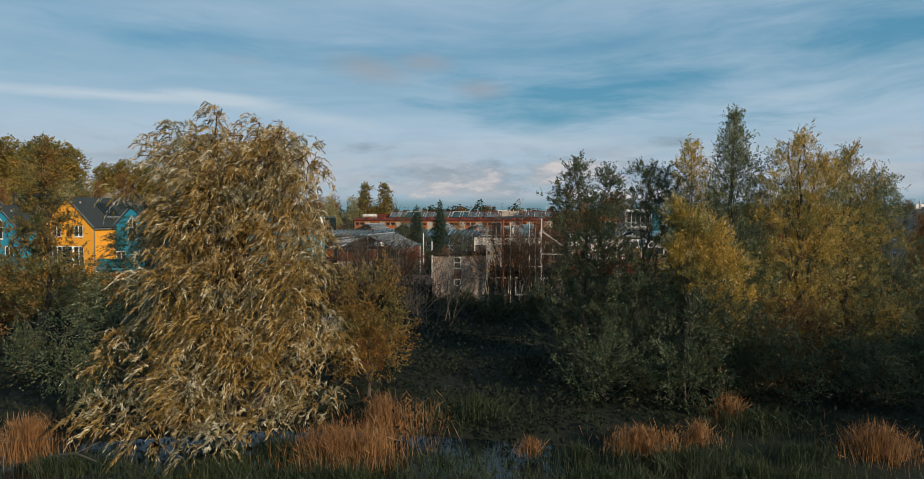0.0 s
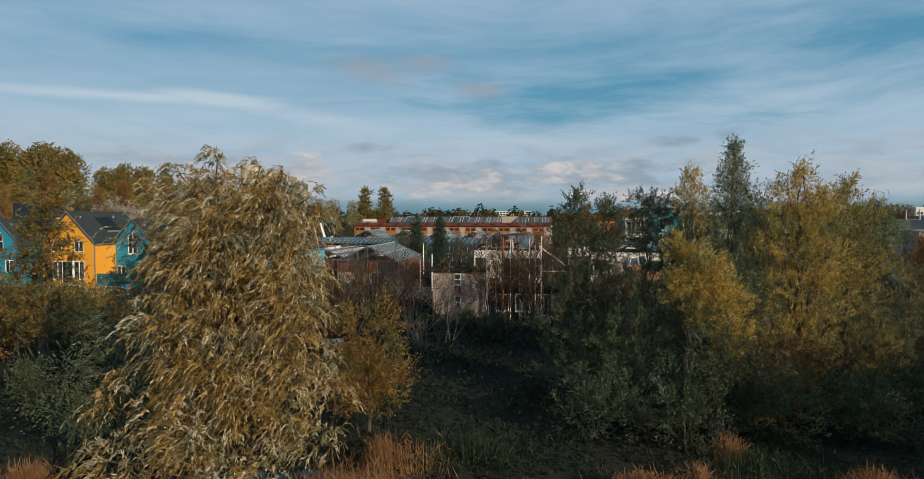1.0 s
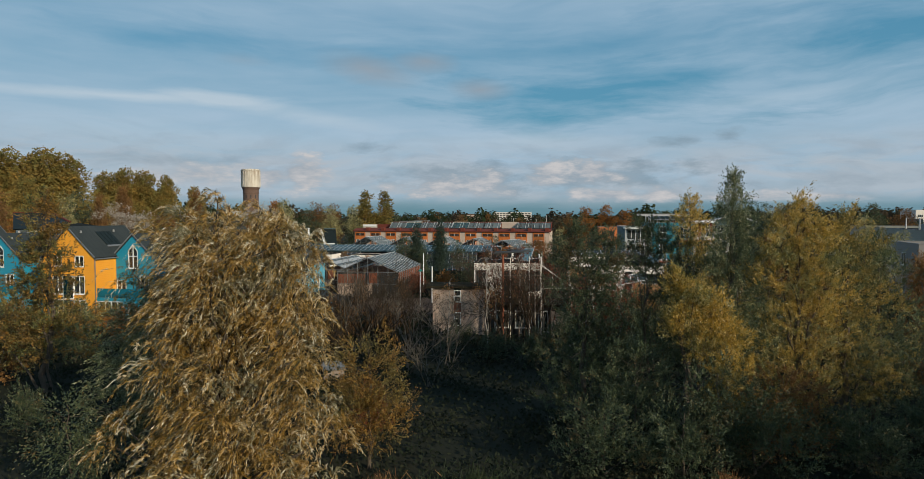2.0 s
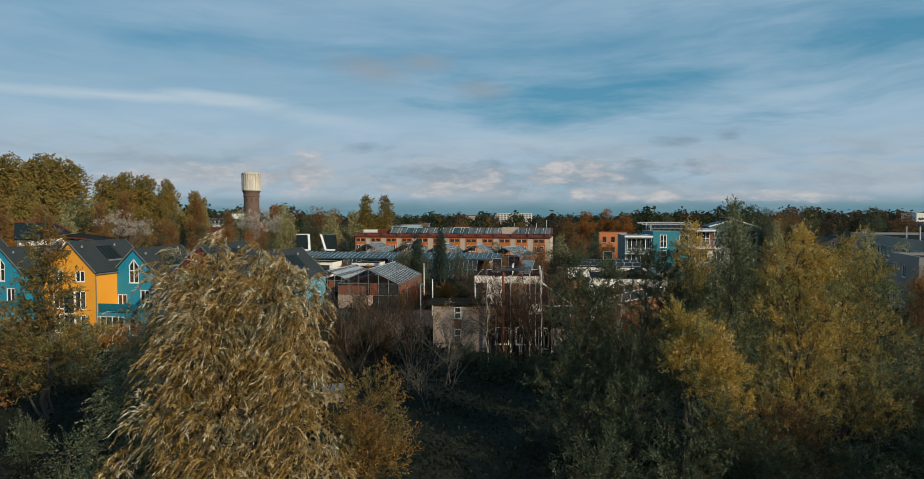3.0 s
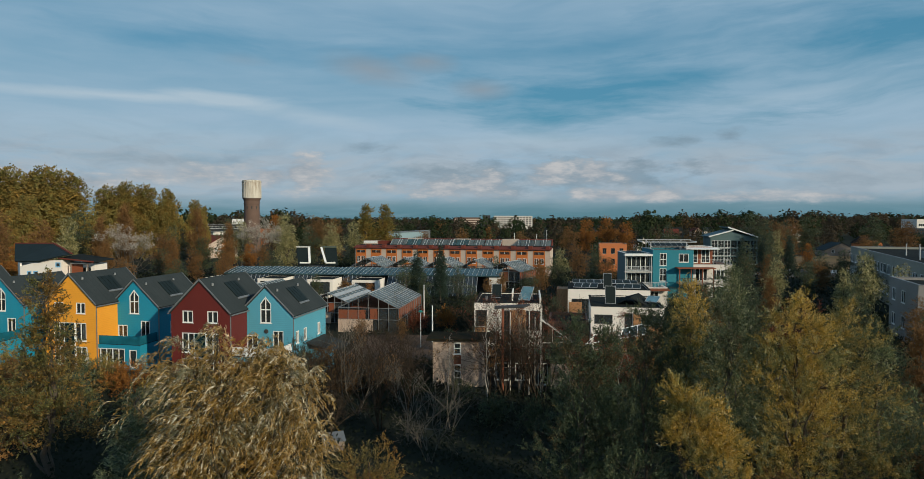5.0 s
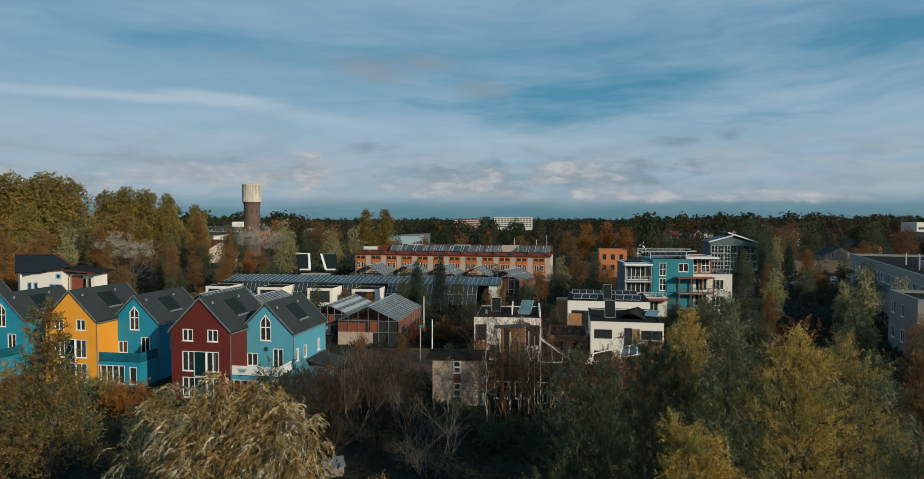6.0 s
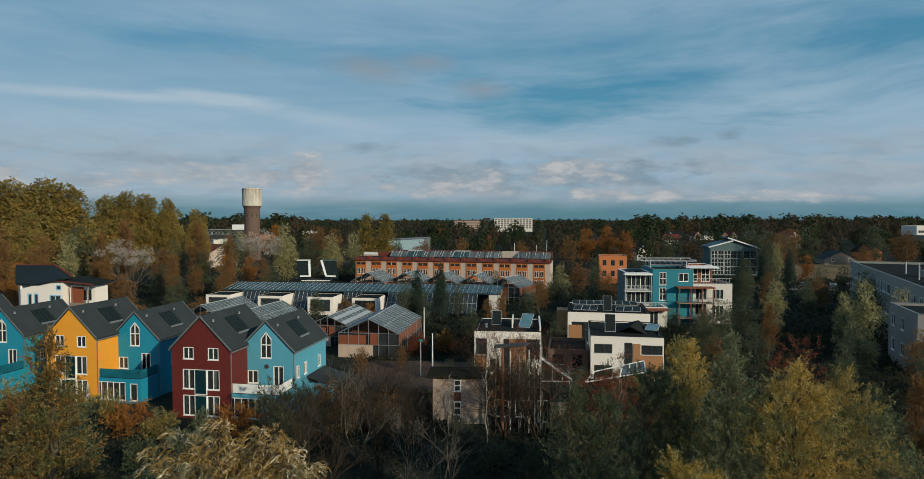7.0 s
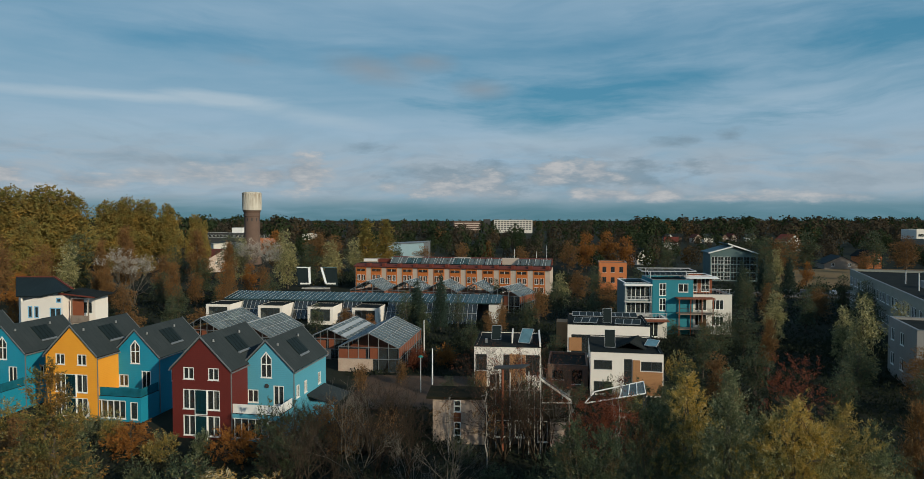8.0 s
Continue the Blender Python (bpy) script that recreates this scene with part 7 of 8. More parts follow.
for i, (x, y, h, lf, n) in enumerate([(5.6, 58.6, 9.9, "rust", 230), (3.3, 58.5, 9.0, "rust", 170), (7.7, 58.7, 8.8, "rust", 160), (9.4, 53.2, 7.4, "rust", 220), (2.2, 53.4, 7.6, "brown", 100), (13.6, 53.0, 8.2, "rust", 300), (-1.2, 56.2, 6.0, "brown", 70)]):
    tree("birch", at(x, y, 0, i * 70), "slender pale-stemmed birch with sparse rust-red leaves", [(0.1, 0, h * 0.88, 0.6, 0.6, h * 0.12), (-0.4, 0, h * 0.7, 0.9, 0.9, h * 0.14), (0.5, 0, h * 0.58, 0.9, 0.9, h * 0.14), (0, 0, h * 0.4, 0.8, 0.8, h * 0.12)],
         LEAF[lf], M["white_bark"], n * 4 // 5, 8, 0.12, 0.06, droop=0.3, spread=0.5, reach=0.6, base_r=0.07, seed=90 + i, bough=0.7, group="birches before the brick house", twigs=8)

# shrubs along the garden side of the painted houses and across the hollow
front_shrubs = [(-38.5, 60.5, 3.4, "olive"), (-35.5, 59.5, 2.8, "grey_green"), (-33.0, 57.5, 3.6, "olive"), (-30.2, 55.5, 3.4, "orange"), (-27.0, 54.5, 2.9, "olive"), (-23.5, 55.0, 2.8, "grey_green"),
                (-20.2, 54.5, 3.4, "orange"), (-17.2, 55.5, 4.6, "dark"), (-14.8, 56.5, 4.4, "dark"), (-13.0, 60.5, 3.8, "brown"), (-42.0, 58.0, 3.6, "brown"), (-45.5, 60.0, 4.0, "olive"), (-49.0, 58.0, 4.6, "brown"),
                (-24.5, 46.0, 3.4, "dark"), (-20.5, 45.0, 4.2, "dark"), (-17.0, 44.0, 3.2, "olive"), (-30.0, 47.5, 4.2, "dark"), (-34.5, 50.0, 4.2, "olive"), (-38.5, 49.5, 4.4, "brown"), (-15.0, 50.5, 4.0, "dark"), (-12.0, 39.0, 2.8, "dark"),
                (-20.0, 37.0, 3.0, "dark"), (-32.5, 41.0, 4.6, "brown"), (-17.0, 33.0, 2.6, "dark"), (-22.5, 31.5, 2.6, "dark"), (2.6, 48.0, 2.4, "dark"), (-1.2, 50.0, 2.0, "dark"), (5.5, 46.0, 2.8, "dark"), (9.0, 46.0, 4.2, "dark"),
                (13.0, 44.5, 4.6, "dark"), (17.0, 47.0, 5.0, "dark"), (21.5, 50.0, 5.4, "olive"), (26.0, 54.0, 5.0, "dark"), (21.0, 42.0, 4.4, "dark"), (25.5, 45.0, 4.6, "brown"), (30.5, 50.0, 4.4, "olive"), (-10.2, 57.0, 3.6, "brown"), (-7.2, 60.5, 3.2, "brown"), (1.5, 73.5, 3.0, "dark"), (4.5, 73.0, 2.6, "brown"), (7.5, 72.5, 3.2, "dark"), (10.5, 73.0, 2.8, "dark"), (13.6, 71.5, 2.4, "dark"), (17, 71, 3.2, "dark"), (20.4, 70.5, 3.0, "dark"), (18.6, 68, 3.2, "olive"), (22.6, 68, 3.4, "dark"), (24, 70, 3.0, "dark"), (0.5, 54, 1.8, "dark"), (-0.5, 57.3, 1.6, "dark"), (27.5, 75, 4.0, "dark"), (28.5, 80, 4.4, "olive"), (12.5, 89.5, 3.0, "dark"), (9, 94, 3.2, "dark"), (5, 95, 3.4, "brown")]
protos = {}
for i, lf in enumerate(("olive", "dark", "brown", "orange", "grey_green")):
    protos[lf] = tree("shrub", at(-200 - 6 * i, -40), {"olive": "olive green leafy garden shrub", "dark": "dark evergreen leafy garden shrub", "brown": "brown-leaved autumn garden shrub", "orange": "orange-leaved autumn garden shrub", "grey_green": "grey-green leafy garden shrub"}[lf],
                      [(0, 0, 2.9, 1.3, 1.3, 1.1), (-0.9, 0.3, 1.8, 1.4, 1.3, 1.4), (1.0, -0.2, 1.7, 1.3, 1.4, 1.4), (0.1, -0.8, 1.2, 1.4, 1.2, 1.1)],
                      LEAF[lf], M["bark"], 900, 7, 0.17, 0.07, droop=0.15, spread=0.5, reach=0.42, lift=0.5, cluster=5, base_r=0.08, seed=100 + i, bough=0.8, category="shrub", group="garden shrubs")
used = set()


def plant(kind, x, y, h, native, turn, sx=1.0):
    """The first of a kind is moved to its place, the next ones are copies."""
    s = h / native
    m = pose(x, y, 0, 0, 0, turn) @ Matrix.Diagonal((s * sx, s * sx, s, 1))
    ob = protos[kind]
    if kind not in used:
        used.add(kind)
        ob.matrix_world = m
        return ob
    c = copy_thing(ob, Matrix())
    c.matrix_basis = m
    return c


for i, (x, y, h, lf) in enumerate(front_shrubs):
    plant(lf, x, y, h, 4.0, i * 67, 1.0 + 0.25 * math.sin(i * 2.3))

# ---------------------------------------------------------------- trees of the middle distance
KINDS = {
    "poplar_olive": ("poplar", "tall olive-green poplar at the estate edge", "poplar", [(0, 0, 16.2, 2.0, 2.0, 2.6), (1.2, 0.3, 13.6, 2.3, 2.3, 2.6), (-1.3, -0.3, 13.0, 2.3, 2.3, 2.8), (0.3, -1.2, 11, 2.6, 2.4, 2.8), (1.8, 0.5, 9.6, 2.4, 2.4, 2.8), (-1.9, 0.4, 8.8, 2.5, 2.4, 2.8), (0.2, -0.8, 6.2, 3.0, 2.8, 2.8), (0.2, 0, 3.6, 2.6, 2.6, 2.2)], 7600, 4, 0.40, 0.22, "bark", dict(fine=12, fine_size=0.54, reach=0.4, lift=0.6, droop=0.1, spread=0.4, splay=0.6, inner=0.4, outward=False)),
    "broad_brown": ("broadleaf_tree", "brown-leaved autumn tree among the houses", "brown", [(0, 0, 14.6, 2.6, 2.6, 3.2), (-2.2, 0, 11.5, 2.6, 2.6, 3.0), (2.3, 0.4, 11.2, 2.6, 2.6, 3.0), (0, -1.4, 9.4, 3.0, 2.6, 3.0), (-1.8, 0, 7.0, 3.0, 3.0, 2.8), (1.8, -0.4, 6.6, 3.0, 3.0, 2.8), (0, 0, 4.0, 3.2, 3.2, 2.6)], 1500, 6, 0.34, 0.16, "bark", dict(fine=9, fine_size=0.46, reach=0.7, lift=0.8, droop=0.1, spread=0.4, splay=0.45, inner=0.3, outward=False)),
    "broad_orange": ("broadleaf_tree", "orange-leaved autumn tree among the houses", "orange", [(0, 0, 14.6, 2.4, 2.6, 3.2), (-2.0, 0, 11, 2.6, 2.6, 3.0), (2.1, 0.4, 10.4, 2.6, 2.6, 3.0), (0, -1.2, 8.6, 3.0, 2.6, 3.0), (-0.6, 0, 5.4, 3.6, 3.4, 3.0)], 1500, 6, 0.34, 0.16, "bark", dict(fine=9, fine_size=0.46, reach=0.7, lift=0.8, droop=0.1, spread=0.4, splay=0.45, inner=0.3, outward=False)),
    "broad_green": ("broadleaf_tree", "dark green broad-crowned tree", "dark", [(0, 0, 14.6, 2.6, 2.6, 3.2), (-2.2, 0, 11.5, 2.6, 2.6, 3.0), (2.3, 0.4, 11.2, 2.6, 2.6, 3.0), (0, -1.4, 9.4, 3.0, 2.6, 3.0), (-1.8, 0, 7.0, 3.0, 3.0, 2.8), (1.8, -0.4, 6.6, 3.0, 3.0, 2.8), (0, 0, 4.0, 3.4, 3.2, 3.0)], 1500, 6, 0.34, 0.16, "bark", dict(fine=9, fine_size=0.46, reach=0.7, lift=0.8, droop=0.1, spread=0.4, splay=0.45, inner=0.3, outward=False)),
    "grey_willow": ("willow", "grey-green willow with soft crown", "pale_willow", [(0, 0, 13.6, 2.2, 2.2, 3.2), (-1.6, 0, 10.0, 2.6, 2.6, 3.0), (1.8, 0.4, 9.5, 2.6, 2.6, 3.0), (0, -1.0, 7.0, 3.2, 3.0, 3.0), (0, 0, 4.0, 3.4, 3.2, 2.8)], 1300, 6, 0.46, 0.14, "bark", dict(fine=10, fine_size=0.42, reach=0.9, lift=0.7, droop=0.4, spread=0.35, splay=0.3)),
    "fir": ("fir_tree", "dark green conical fir tree", "fir", [(0, 0, 16.2, 0.6, 0.6, 1.6), (0, 0, 13.6, 1.5, 1.5, 1.6), (0, 0, 11.2, 2.1, 2.1, 1.5), (0, 0, 8.8, 2.7, 2.7, 1.5), (0, 0, 6.4, 3.2, 3.2, 1.5), (0, 0, 3.8, 3.6, 3.6, 1.6)], 2400, 6, 0.40, 0.15, "bark", dict(lift=-0.1, inner=0.2)),
    "column": ("poplar", "slim column-shaped ochre poplar", "poplar", [(0, 0, 15, 1.1, 1.1, 2.8), (0.3, 0, 11, 1.7, 1.7, 3.0), (-0.3, 0, 7.5, 1.8, 1.8, 3.0), (0.2, 0, 4.4, 1.8, 1.8, 2.6)], 1300, 5, 0.4, 0.22, "bark", dict(fine=12, fine_size=0.40, reach=0.7, lift=1.2, droop=0.0, spread=0.3)),
    "thin_brown": ("birch", "half-bare russet birch with thin branches", "brown", [(0, 0, 16.0, 0.9, 0.9, 2.4), (0.3, 0, 12.8, 1.6, 1.6, 2.6), (-0.4, 0, 9.6, 2.2, 2.2, 2.8), (0.3, 0, 6.2, 2.6, 2.6, 2.8)], 1300, 6, 0.46, 0.13, "pale_bark", dict(fine=9, fine_size=0.42, reach=1.3, lift=1.4, droop=0.0, spread=0.25, splay=0.28, twigs=7)),
}
for i, (k, (nm, lab, lf, lobes, cnt, per, ln, wd, bk, more)) in enumerate(KINDS.items()):
    how = dict(droop=0.25, spread=0.6, reach=0.8, base_r=0.3, seed=200 + i, inner=0.55, group="trees of the estate", twigs=2, outward=True)
    how.update(more)
    protos[k] = tree(nm, at(-240 - 15 * i, -60), lab, lobes, LEAF[lf], M[bk], cnt, per, ln, wd, **how)
protos["silver_birch"] = bare("silver_tree", at(-400, -60), "white-leaved silver tree with many pale thin limbs", 17.5, 0.30, M["pale_bark"], 233, stems=6, depth=5, category="tree", group="trees of the estate", r=0.14, leaf=LEAF["white"], leafcount=4200, leafsize=0.27, above=0.60)
NATIVE = {k: max(l[2] + l[5] for l in v[3]) * 1.04 for k, v in KINDS.items()}
NATIVE["silver_birch"] = 15.5

MIDDLE = [  # kind, x, y, height, width factor
    # unseen trees added past the edge of the view to shade the thicket's foot
    ("broad_green", 20.8, 17.5, 9.6, 1.1), ("broad_brown", 24.0, 19.0, 10.0, 1.1), ("broad_green", 27.5, 20.5, 9.8, 1.1), ("broad_green", 31.0, 22.0, 9.8, 1.1), ("broad_brown", 34.5, 24.0, 9.4, 1.1), ("broad_green", 38.5, 26.0, 9.6, 1.1),
    ("poplar_olive", -137, 172, 29, 1.25), ("poplar_olive", -129, 175, 30.5, 1.35), ("poplar_olive", -121, 178, 31, 1.3), ("poplar_olive", -115, 180, 29.5, 1.1), ("poplar_olive", -132, 190, 30, 1.2),
    ("poplar_olive", -133, 231, 28, 1.1), ("poplar_olive", -126, 230, 29.5, 1.2), ("poplar_olive", -120, 232, 28.5, 1.2), ("poplar_olive", -111, 232, 27, 0.9), ("poplar_olive", -103, 238, 23, 0.9), ("column", -103, 246, 21, 0.9),
    ("broad_brown", -97, 142, 17, 0.9), ("grey_willow", -90, 140, 17, 0.8), ("thin_brown", -86, 146, 17, 0.9), ("broad_brown", -106, 140, 19, 0.9), ("broad_orange", -116, 141, 13, 0.9), ("poplar_olive", -112, 158, 22, 1.0), ("broad_green", -100, 160, 18, 1.2),
    ("thin_brown", -88, 160, 20, 1.0), ("thin_brown", -74, 172, 19, 1.1), ("broad_green", -83, 178, 14, 1.2), ("silver_birch", -80.5, 150, 13.6, 0.95), ("broad_green", -72, 170, 11, 1.2), ("broad_orange", -65, 168, 10, 1.2), ("broad_orange", -59, 170, 9.5, 1.2),
    ("thin_brown", -70, 185, 15, 1.0), ("thin_brown", -80, 138, 11, 1.1), ("broad_brown", -73, 132, 8.5, 1.1), ("thin_brown", -66, 140, 12, 1.0), ("broad_green", -61, 132, 7.5, 1.2), ("broad_brown", -54, 140, 9, 1.2), ("thin_brown", -57, 150, 11, 1.1), ("broad_green", -47, 150, 8.5, 1.2), ("thin_brown", -90, 132, 12, 1.1), ("broad_orange", -78, 126, 6.5, 1.1), ("thin_brown", -94, 172, 17, 1.1), ("broad_brown", -80, 165, 13, 1.1), ("silver_birch", -68, 200, 15, 0.8), ("silver_birch", -62, 196, 13, 0.8), ("broad_green", -72, 148, 9, 1.3), ("broad_brown", -66, 152, 9, 1.3), ("broad_green", -59, 150, 8.5, 1.3), ("broad_brown", -52, 160, 10, 1.2),
    ("grey_willow", -62, 215, 18, 1.1), ("grey_willow", -54, 190, 15, 1.1), ("broad_green", -48, 192, 14, 1.2), ("grey_willow", -42, 196, 15, 1.1), ("grey_willow", -35, 200, 15.5, 1.0), ("broad_orange", -68, 225, 18, 1.0), ("broad_brown", -45, 215, 17, 1.2),
    ("grey_willow", -74, 205, 16, 1.0), ("broad_green", -82, 215, 16, 1.2), ("broad_brown", -54, 228, 18, 1.2), ("column", -36.5, 236, 21.5, 1.7), ("column", -30, 238, 21.5, 1.7), ("broad_green", -42, 236, 15, 1.0), ("broad_green", -27, 250, 12, 1.3),
    ("broad_brown", -15, 235, 12, 1.3), ("broad_brown", 0, 240, 13, 1.3), ("thin_brown", 10, 245, 13, 1.3), ("broad_brown", 22, 235, 12, 1.3), ("broad_orange", 50, 250, 16, 1.3), ("broad_orange", 60, 255, 17, 1.3), ("broad_orange", 66, 248, 15, 1.3), ("broad_brown", 42, 245, 14, 1.2),
    ("fir", -8.6, 116, 10.5, 1.05), ("fir", -4.2, 118, 11.6, 0.85), ("broad_green", -10.5, 114, 8.6, 1.0), ("broad_green", -7.0, 112, 6.5, 1.0), ("broad_green", -1.0, 122, 7.0, 1.0), ("broad_brown", 4.5, 108, 6.0, 1.2), ("broad_green", 1.5, 100, 5.5, 1.2), ("broad_brown", 7.5, 116, 6.5, 1.1),
    ("broad_green", 12.5, 118, 6.5, 1.3), ("broad_brown", 16, 128, 8, 1.2), ("grey_willow", 24, 150, 9, 1.1), ("broad_green", 21, 136, 8, 1.3), ("broad_green", 27, 126, 7, 1.3), ("broad_brown", 30, 160, 9, 1.3), ("broad_green", 36, 168, 9, 1.3), ("broad_green", 46, 160, 9, 1.3), ("broad_green", 14, 92, 4.6, 1.4),
    ("broad_green", 33, 84, 7.5, 1.2), ("broad_green", 38, 92, 8, 1.2), ("broad_brown", 30, 72, 6.5, 1.2), ("broad_green", 36, 75, 7.0, 1.2), ("thin_brown", 42, 84, 8.5, 1.0), ("broad_green", 45, 98, 7.5, 1.3), ("broad_green", 41, 66, 6.5, 1.2), ("broad_green", 48, 74, 7.0, 1.2),
    ("grey_willow", 54, 106, 9.5, 0.9), ("broad_green", 57, 112, 10, 0.9), ("broad_brown", 60, 120, 10, 0.9), ("broad_green", 62, 135, 11, 1.0), ("fir", 68, 150, 12, 0.8), ("broad_green", 76, 152, 11, 1.0), ("grey_willow", 53.5, 82, 12.0, 0.8), ("broad_green", 36.5, 107, 4.4, 1.4), ("broad_brown", 42.5, 108, 4.6, 1.3), ("broad_green", 47.5, 109, 5.2, 1.2), ("broad_green", 31.0, 106, 3.4, 1.4), ("grey_willow", 57, 92, 9, 0.8),
    ("broad_green", 96, 196, 16, 1.1), ("broad_brown", 104, 205, 16, 1.2), ("broad_green", 112, 215, 15, 1.2), ("fir", 84, 172, 11, 0.9), ("broad_orange", 104, 186, 9, 1.0), ("grey_willow", 97, 190, 13, 0.7), ("fir", 88, 166, 12, 0.8), ("broad_brown", 120, 225, 17, 1.2), ("broad_green", 128, 230, 17, 1.2),
    ("broad_brown", 140, 215, 11, 1.2), ("broad_green", 160, 240, 17, 1.3), ("broad_brown", 176, 245, 16, 1.3), ("broad_green", 75, 225, 14, 1.2), ("broad_green", 112, 240, 18, 1.2), ("broad_green", 49, 60, 6.0, 1.2), ("thin_brown", 33.8, 45.0, 8.6, 1.1), ("broad_brown", 52, 69, 8.0, 1.1), ("broad_brown", 36, 43, 6.0, 1.0), ("broad_brown", 56, 64, 7, 1.2), ("broad_green", 50, 66, 6, 1.2),
    ("broad_green", 78, 118, 8, 1.3), ("broad_green", 84, 128, 9, 1.3), ("broad_green", 70, 106, 7, 1.3), ("broad_brown", 74, 128, 8, 1.3), ("broad_green", 66, 118, 8, 1.3), ("broad_green", 80, 138, 9, 1.3), ("broad_green", 88, 142, 9, 1.2), ("broad_green", 62, 98, 7.5, 1.2), ("grey_willow", 66.5, 93, 9.5, 0.9), ("broad_green", 8, 152, 7, 1.4), ("broad_brown", 33, 140, 8, 1.3), ("broad_green", -28, 118, 5.6, 1.3), ("broad_brown", -22, 116, 5.4, 1.2), ("broad_green", -33, 110, 5.0, 1.4), ("broad_orange", -17, 112, 4.6, 1.3), ("broad_brown", -48, 112, 6.0, 1.3), ("broad_green", -56, 118, 6.5, 1.4), ("broad_brown", -58, 108, 6, 1.3),
    ("broad_brown", -8, 80, 3.6, 1.3), ("broad_green", -1.5, 73, 3.2, 1.4), ("broad_brown", -12.5, 76, 4.2, 1.1), ("broad_green", 25.5, 68, 4.6, 1.3), ("broad_green", 21, 63, 4.2, 1.3), ("broad_brown", 28, 63, 5, 1.2), ("broad_green", 31, 58, 5.2, 1.2), ("broad_green", -76, 110, 9, 1.2), ("broad_green", -82, 104, 9, 1.2), ("broad_orange", -84, 116, 12, 1.1),
]
for i, (k, x, y, h, sx) in enumerate(MIDDLE):
    plant(k, x, y, h, NATIVE[k], i * 77 % 360, sx)

# far woods to the horizon: crowns of clumped leaves, one object for each tone
rng = np.random.default_rng(5)


def far_woods(name, leaf, count, tall, seed, label):
    """Crowns of clumped leaves, the nearer ones of more and finer leaves."""
    r = np.random.default_rng(seed)
    y = 245 * np.exp(r.random(count) ** 0.85 * 2.35)
    x = (r.random(count) * 2 - 1) * (y * 0.95 + 40)
    h = tall * (0.6 + 0.65 * r.random(count)) * np.where(y < 420, 0.8, 1.0)
    side = x / y
    h = np.where((y > 420) & ((side > 0.28) | (side < -0.26)), h * (1.15 + 0.3 * r.random(count)), h)      # taller woods on both sides
    village = (y > 300) & (y < 548) & (side > 0.31) & (side < 0.52)
    h = np.where(village, np.minimum(h, 6 + 4 * r.random(count)), h)
    clear = ~((y < 330) & (x > -50) & (x < -10)) & ~((y < 300) & (np.abs(x + 100) < 9)) & ~((np.abs(x - 68) < 34) & (y > 560) & (y < 872)) & ~((np.abs(x - 8) < 40) & (y > 640) & (y < 880))
    clear &= ~((y < 405) & (side > -0.44) & (side < -0.33) & (h > 9)) & ~((y < 285) & (side > 0.5) & (side < 0.72))
    x, y, h = x[clear], y[clear], h[clear]
    many = np.where(y < 400, 340, np.where(y < 800, 150, 64))
    k = np.repeat(np.arange(len(x)), many)
    n = len(k)
    d = unit(r.normal(size=(n, 3)))
    rad = (0.70 + 0.30 * r.random(n)) * (1 + 0.12 * np.sin(d[:, 0] * 6 + k) + 0.10 * np.sin(d[:, 1] * 9 + d[:, 2] * 7 + k * 2.3))
    c = np.stack([x[k] + d[:, 0] * h[k] * 0.36 * rad, y[k] + d[:, 1] * h[k] * 0.36 * rad, h[k] * 0.54 + d[:, 2] * h[k] * 0.46 * rad], 1)
    size = h[k] * 1.55 / np.sqrt(many[k]) * (0.7 + 0.6 * r.random(n))
    v, f = leaves(c, np.cross(d, r.normal(size=c.shape)), size, size * 0.7, r, d)
    tagged(new(name, quads_mesh(name, v, f, leaf)), label, "woods", kind="stuff")


far_woods("far_woods", LEAF["far_dark"], 1050, 15, 301, "dark green far woods reaching to the horizon")
far_woods("far_autumn_woods", LEAF["far_brown"], 1150, 14, 302, "brown autumn far woods reaching to the horizon")
far_woods("far_orange_woods", LEAF["far_orange"], 110, 14, 303, "orange autumn trees in the far woods")

# ---------------------------------------------------------------- reeds and sedge at the water


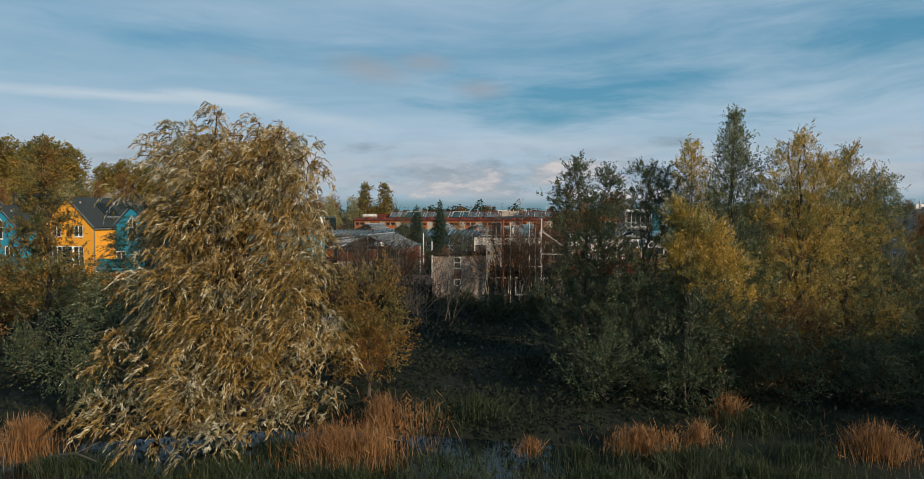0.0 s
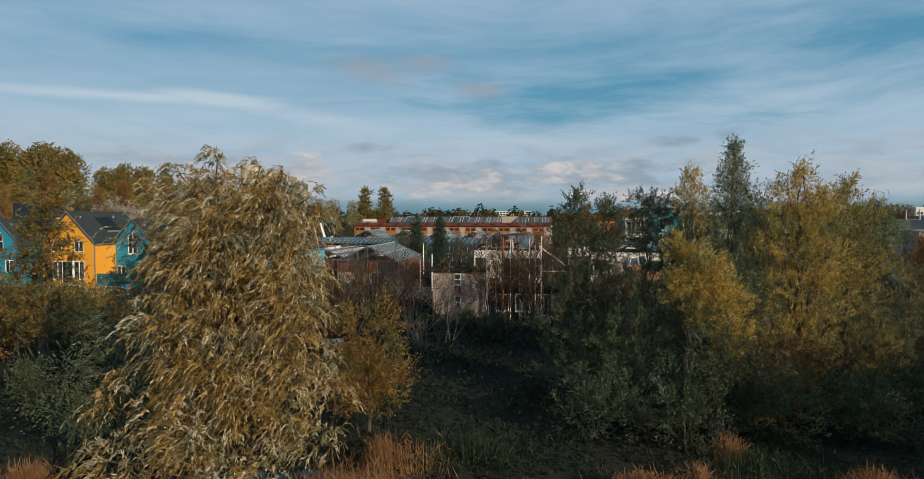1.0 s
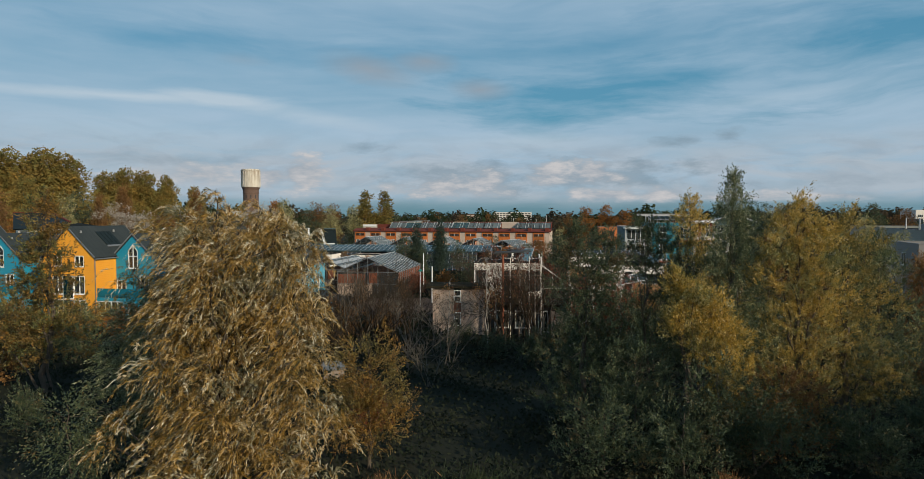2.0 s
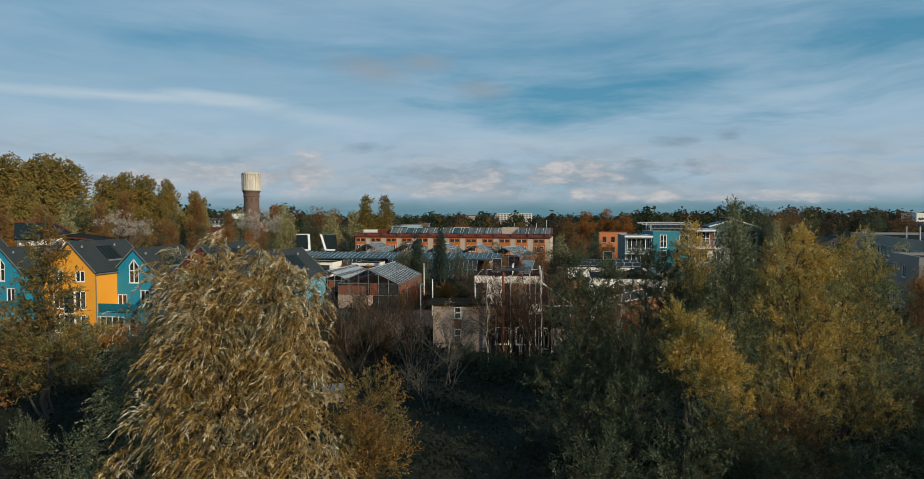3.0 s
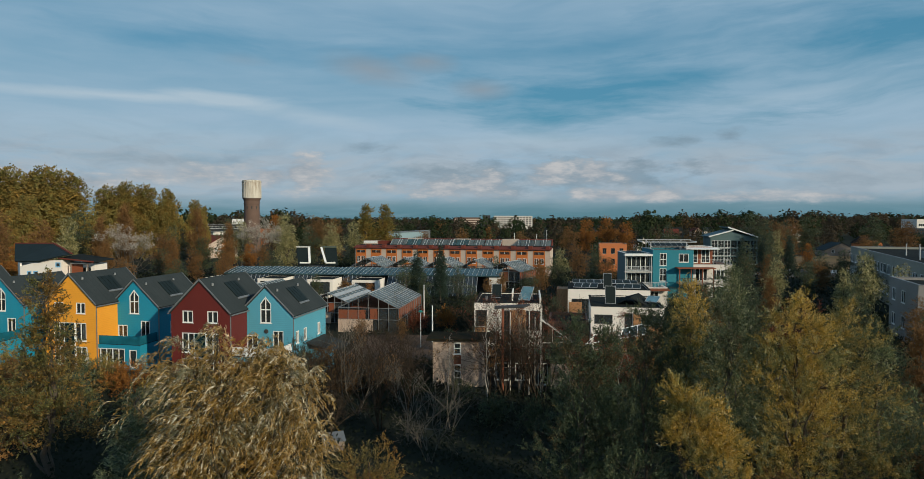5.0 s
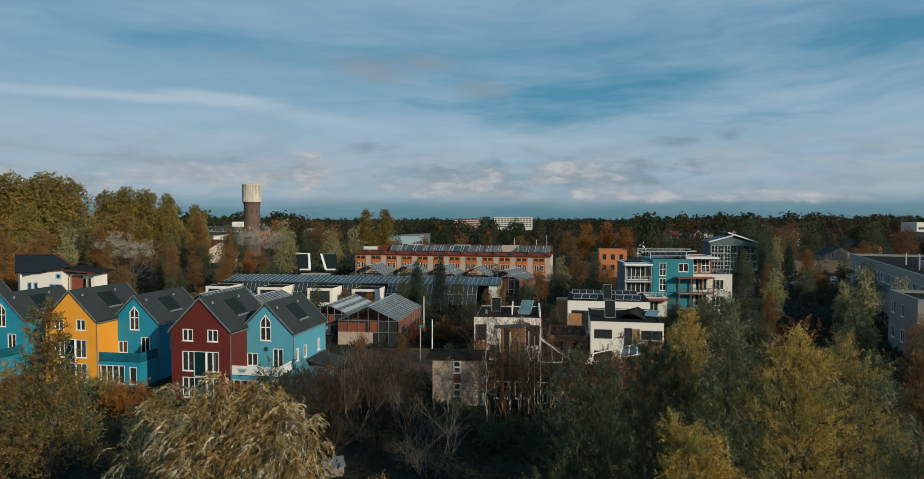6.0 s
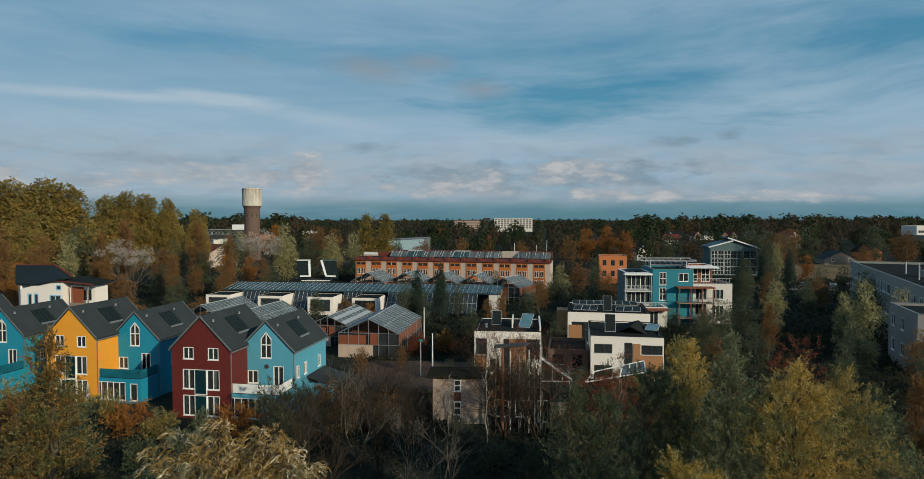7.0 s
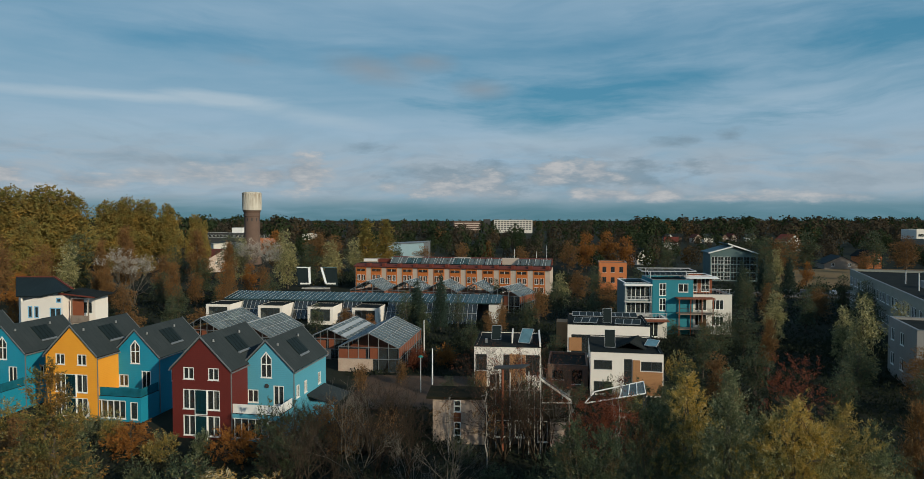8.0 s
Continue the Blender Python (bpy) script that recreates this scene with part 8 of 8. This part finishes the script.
def reeds(name, patches, leaf, label, seed, width=0.022):
    r = np.random.default_rng(seed)
    vs, fs, base = [], [], 0
    for x, y, rx, ry, h, n in patches:
        a, q = r.random(n) * 2 * np.pi, np.abs(r.normal(size=n)) * 0.62
        c = np.stack([x + rx * q * np.cos(a), y + ry * q * np.sin(a), np.full(n, -0.35)], 1)
        lean = 0.13 * np.sin(c[:, 0] * 2.1 + y) + 0.08 * np.sin(c[:, 0] * 5.3)
        d = np.stack([r.normal(size=n) * 0.14 - 0.05 + lean, r.normal(size=n) * 0.14, np.ones(n)], 1)
        v, f = leaves(c, d, (h * (0.45 + 0.6 * r.random(n)) * (1.05 - 0.3 * np.minimum(q, 1.6)) * (1 + 0.18 * np.sin(c[:, 0] * 3.7))) + 0.3, np.full(n, width), r)
        m = int(n * 0.7)
        k = r.integers(0, n, m)
        c2 = c[k] + d[k] * (h * (0.25 + 0.65 * r.random(m)))[:, None]
        d2 = np.stack([r.normal(size=m), r.normal(size=m), 0.9 + 0.4 * r.random(m)], 1)
        v2, f2 = leaves(c2, d2, 0.25 + 0.35 * r.random(m), np.full(m, width * 1.1), r)
        vs += [v, v2]
        fs += [f + base, f2 + base + len(v)]
        base += len(v) + len(v2)
    tagged(new(name, quads_mesh(name, np.concatenate(vs), np.concatenate(fs), leaf)), label, "reeds", kind="stuff")


reeds("reeds", [(-3.9, 20.6, 1.9, 1.1, 1.3, 1700), (-2.6, 23.4, 1.6, 1.0, 1.5, 700), (-15.2, 21.0, 1.2, 0.8, 1.4, 1000), (6.4, 21.6, 1.15, 0.5, 0.9, 900), (8.6, 22.4, 0.7, 0.4, 0.8, 300), (14.3, 20.8, 1.3, 0.9, 1.2, 900), (10.6, 24.2, 0.8, 0.5, 1.3, 350), (2.4, 21.4, 0.5, 0.3, 0.5, 160)],
      LEAF["reed"], "dry orange-brown reeds standing in the pond edge", 401)
reeds("sedge", [(-7.5, 18.4, 3.0, 0.9, 0.9, 1500), (-3.5, 18.0, 2.6, 0.9, 0.9, 1200), (-6.0, 20.6, 2.0, 0.9, 0.8, 900), (-0.2, 17.6, 3.2, 0.9, 0.9, 1500), (4.2, 17.8, 3.4, 0.9, 0.9, 1500), (9.0, 18.2, 4.0, 0.9, 0.9, 1500), (-0.5, 19.8, 3.0, 1.0, 0.7, 400), (4.0, 20.4, 2.2, 0.8, 0.7, 350), (8.0, 20.2, 3.0, 0.9, 0.7, 500), (11.5, 20.5, 2.0, 0.9, 0.8, 400), (-12.4, 19.6, 2.4, 0.6, 0.7, 500), (0.5, 25.0, 3.0, 2.0, 1.0, 900), (11.5, 23.5, 4, 1.5, 1.0, 900)],
      LEAF["sedge"], "dark green sedge tufts along the pond", 402)


def undergrowth(name, regions, label, seed):
    """Knee- to head-high brambles and weeds that hide the soil; regions: x0, x1, y0, y1, height, count."""
    r = np.random.default_rng(seed)
    vs, fs, base = [], [], 0
    for x0, x1, y0, y1, h, n in regions:
        m = n // 12
        cx, cy = x0 + (x1 - x0) * r.random(m), y0 + (y1 - y0) * r.random(m)
        ch = h * (0.35 + 0.9 * r.random(m) ** 2)
        k = r.integers(0, m, n)
        d = unit(r.normal(size=(n, 3)))
        d[:, 2] = np.abs(d[:, 2])
        c = np.stack([cx[k] + d[:, 0] * (0.5 + 0.5 * ch[k]), cy[k] + d[:, 1] * (0.5 + 0.5 * ch[k]), d[:, 2] * ch[k] * (0.4 + 0.6 * r.random(n))], 1)
        v, f = leaves(c, d + r.normal(size=(n, 3)) * 0.7, 0.11 + 0.0026 * c[:, 1] + 0.1 * r.random(n), 0.055 + 0.0016 * c[:, 1] + 0.05 * r.random(n), r)
        vs.append(v)
        fs.append(f + base)
        base += len(v)
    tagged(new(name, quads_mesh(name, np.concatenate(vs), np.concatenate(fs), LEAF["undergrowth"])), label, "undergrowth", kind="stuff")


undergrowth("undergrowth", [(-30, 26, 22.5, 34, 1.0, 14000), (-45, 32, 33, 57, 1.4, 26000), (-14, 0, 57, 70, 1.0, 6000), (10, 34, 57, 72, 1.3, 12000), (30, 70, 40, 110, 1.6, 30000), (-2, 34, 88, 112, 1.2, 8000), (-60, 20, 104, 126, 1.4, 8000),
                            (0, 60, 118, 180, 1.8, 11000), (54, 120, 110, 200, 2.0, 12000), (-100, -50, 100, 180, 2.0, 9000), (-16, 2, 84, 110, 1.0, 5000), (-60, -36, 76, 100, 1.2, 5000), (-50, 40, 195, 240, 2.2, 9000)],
            "bramble and weed undergrowth hiding the soil, shade put into its dark colour", 403)
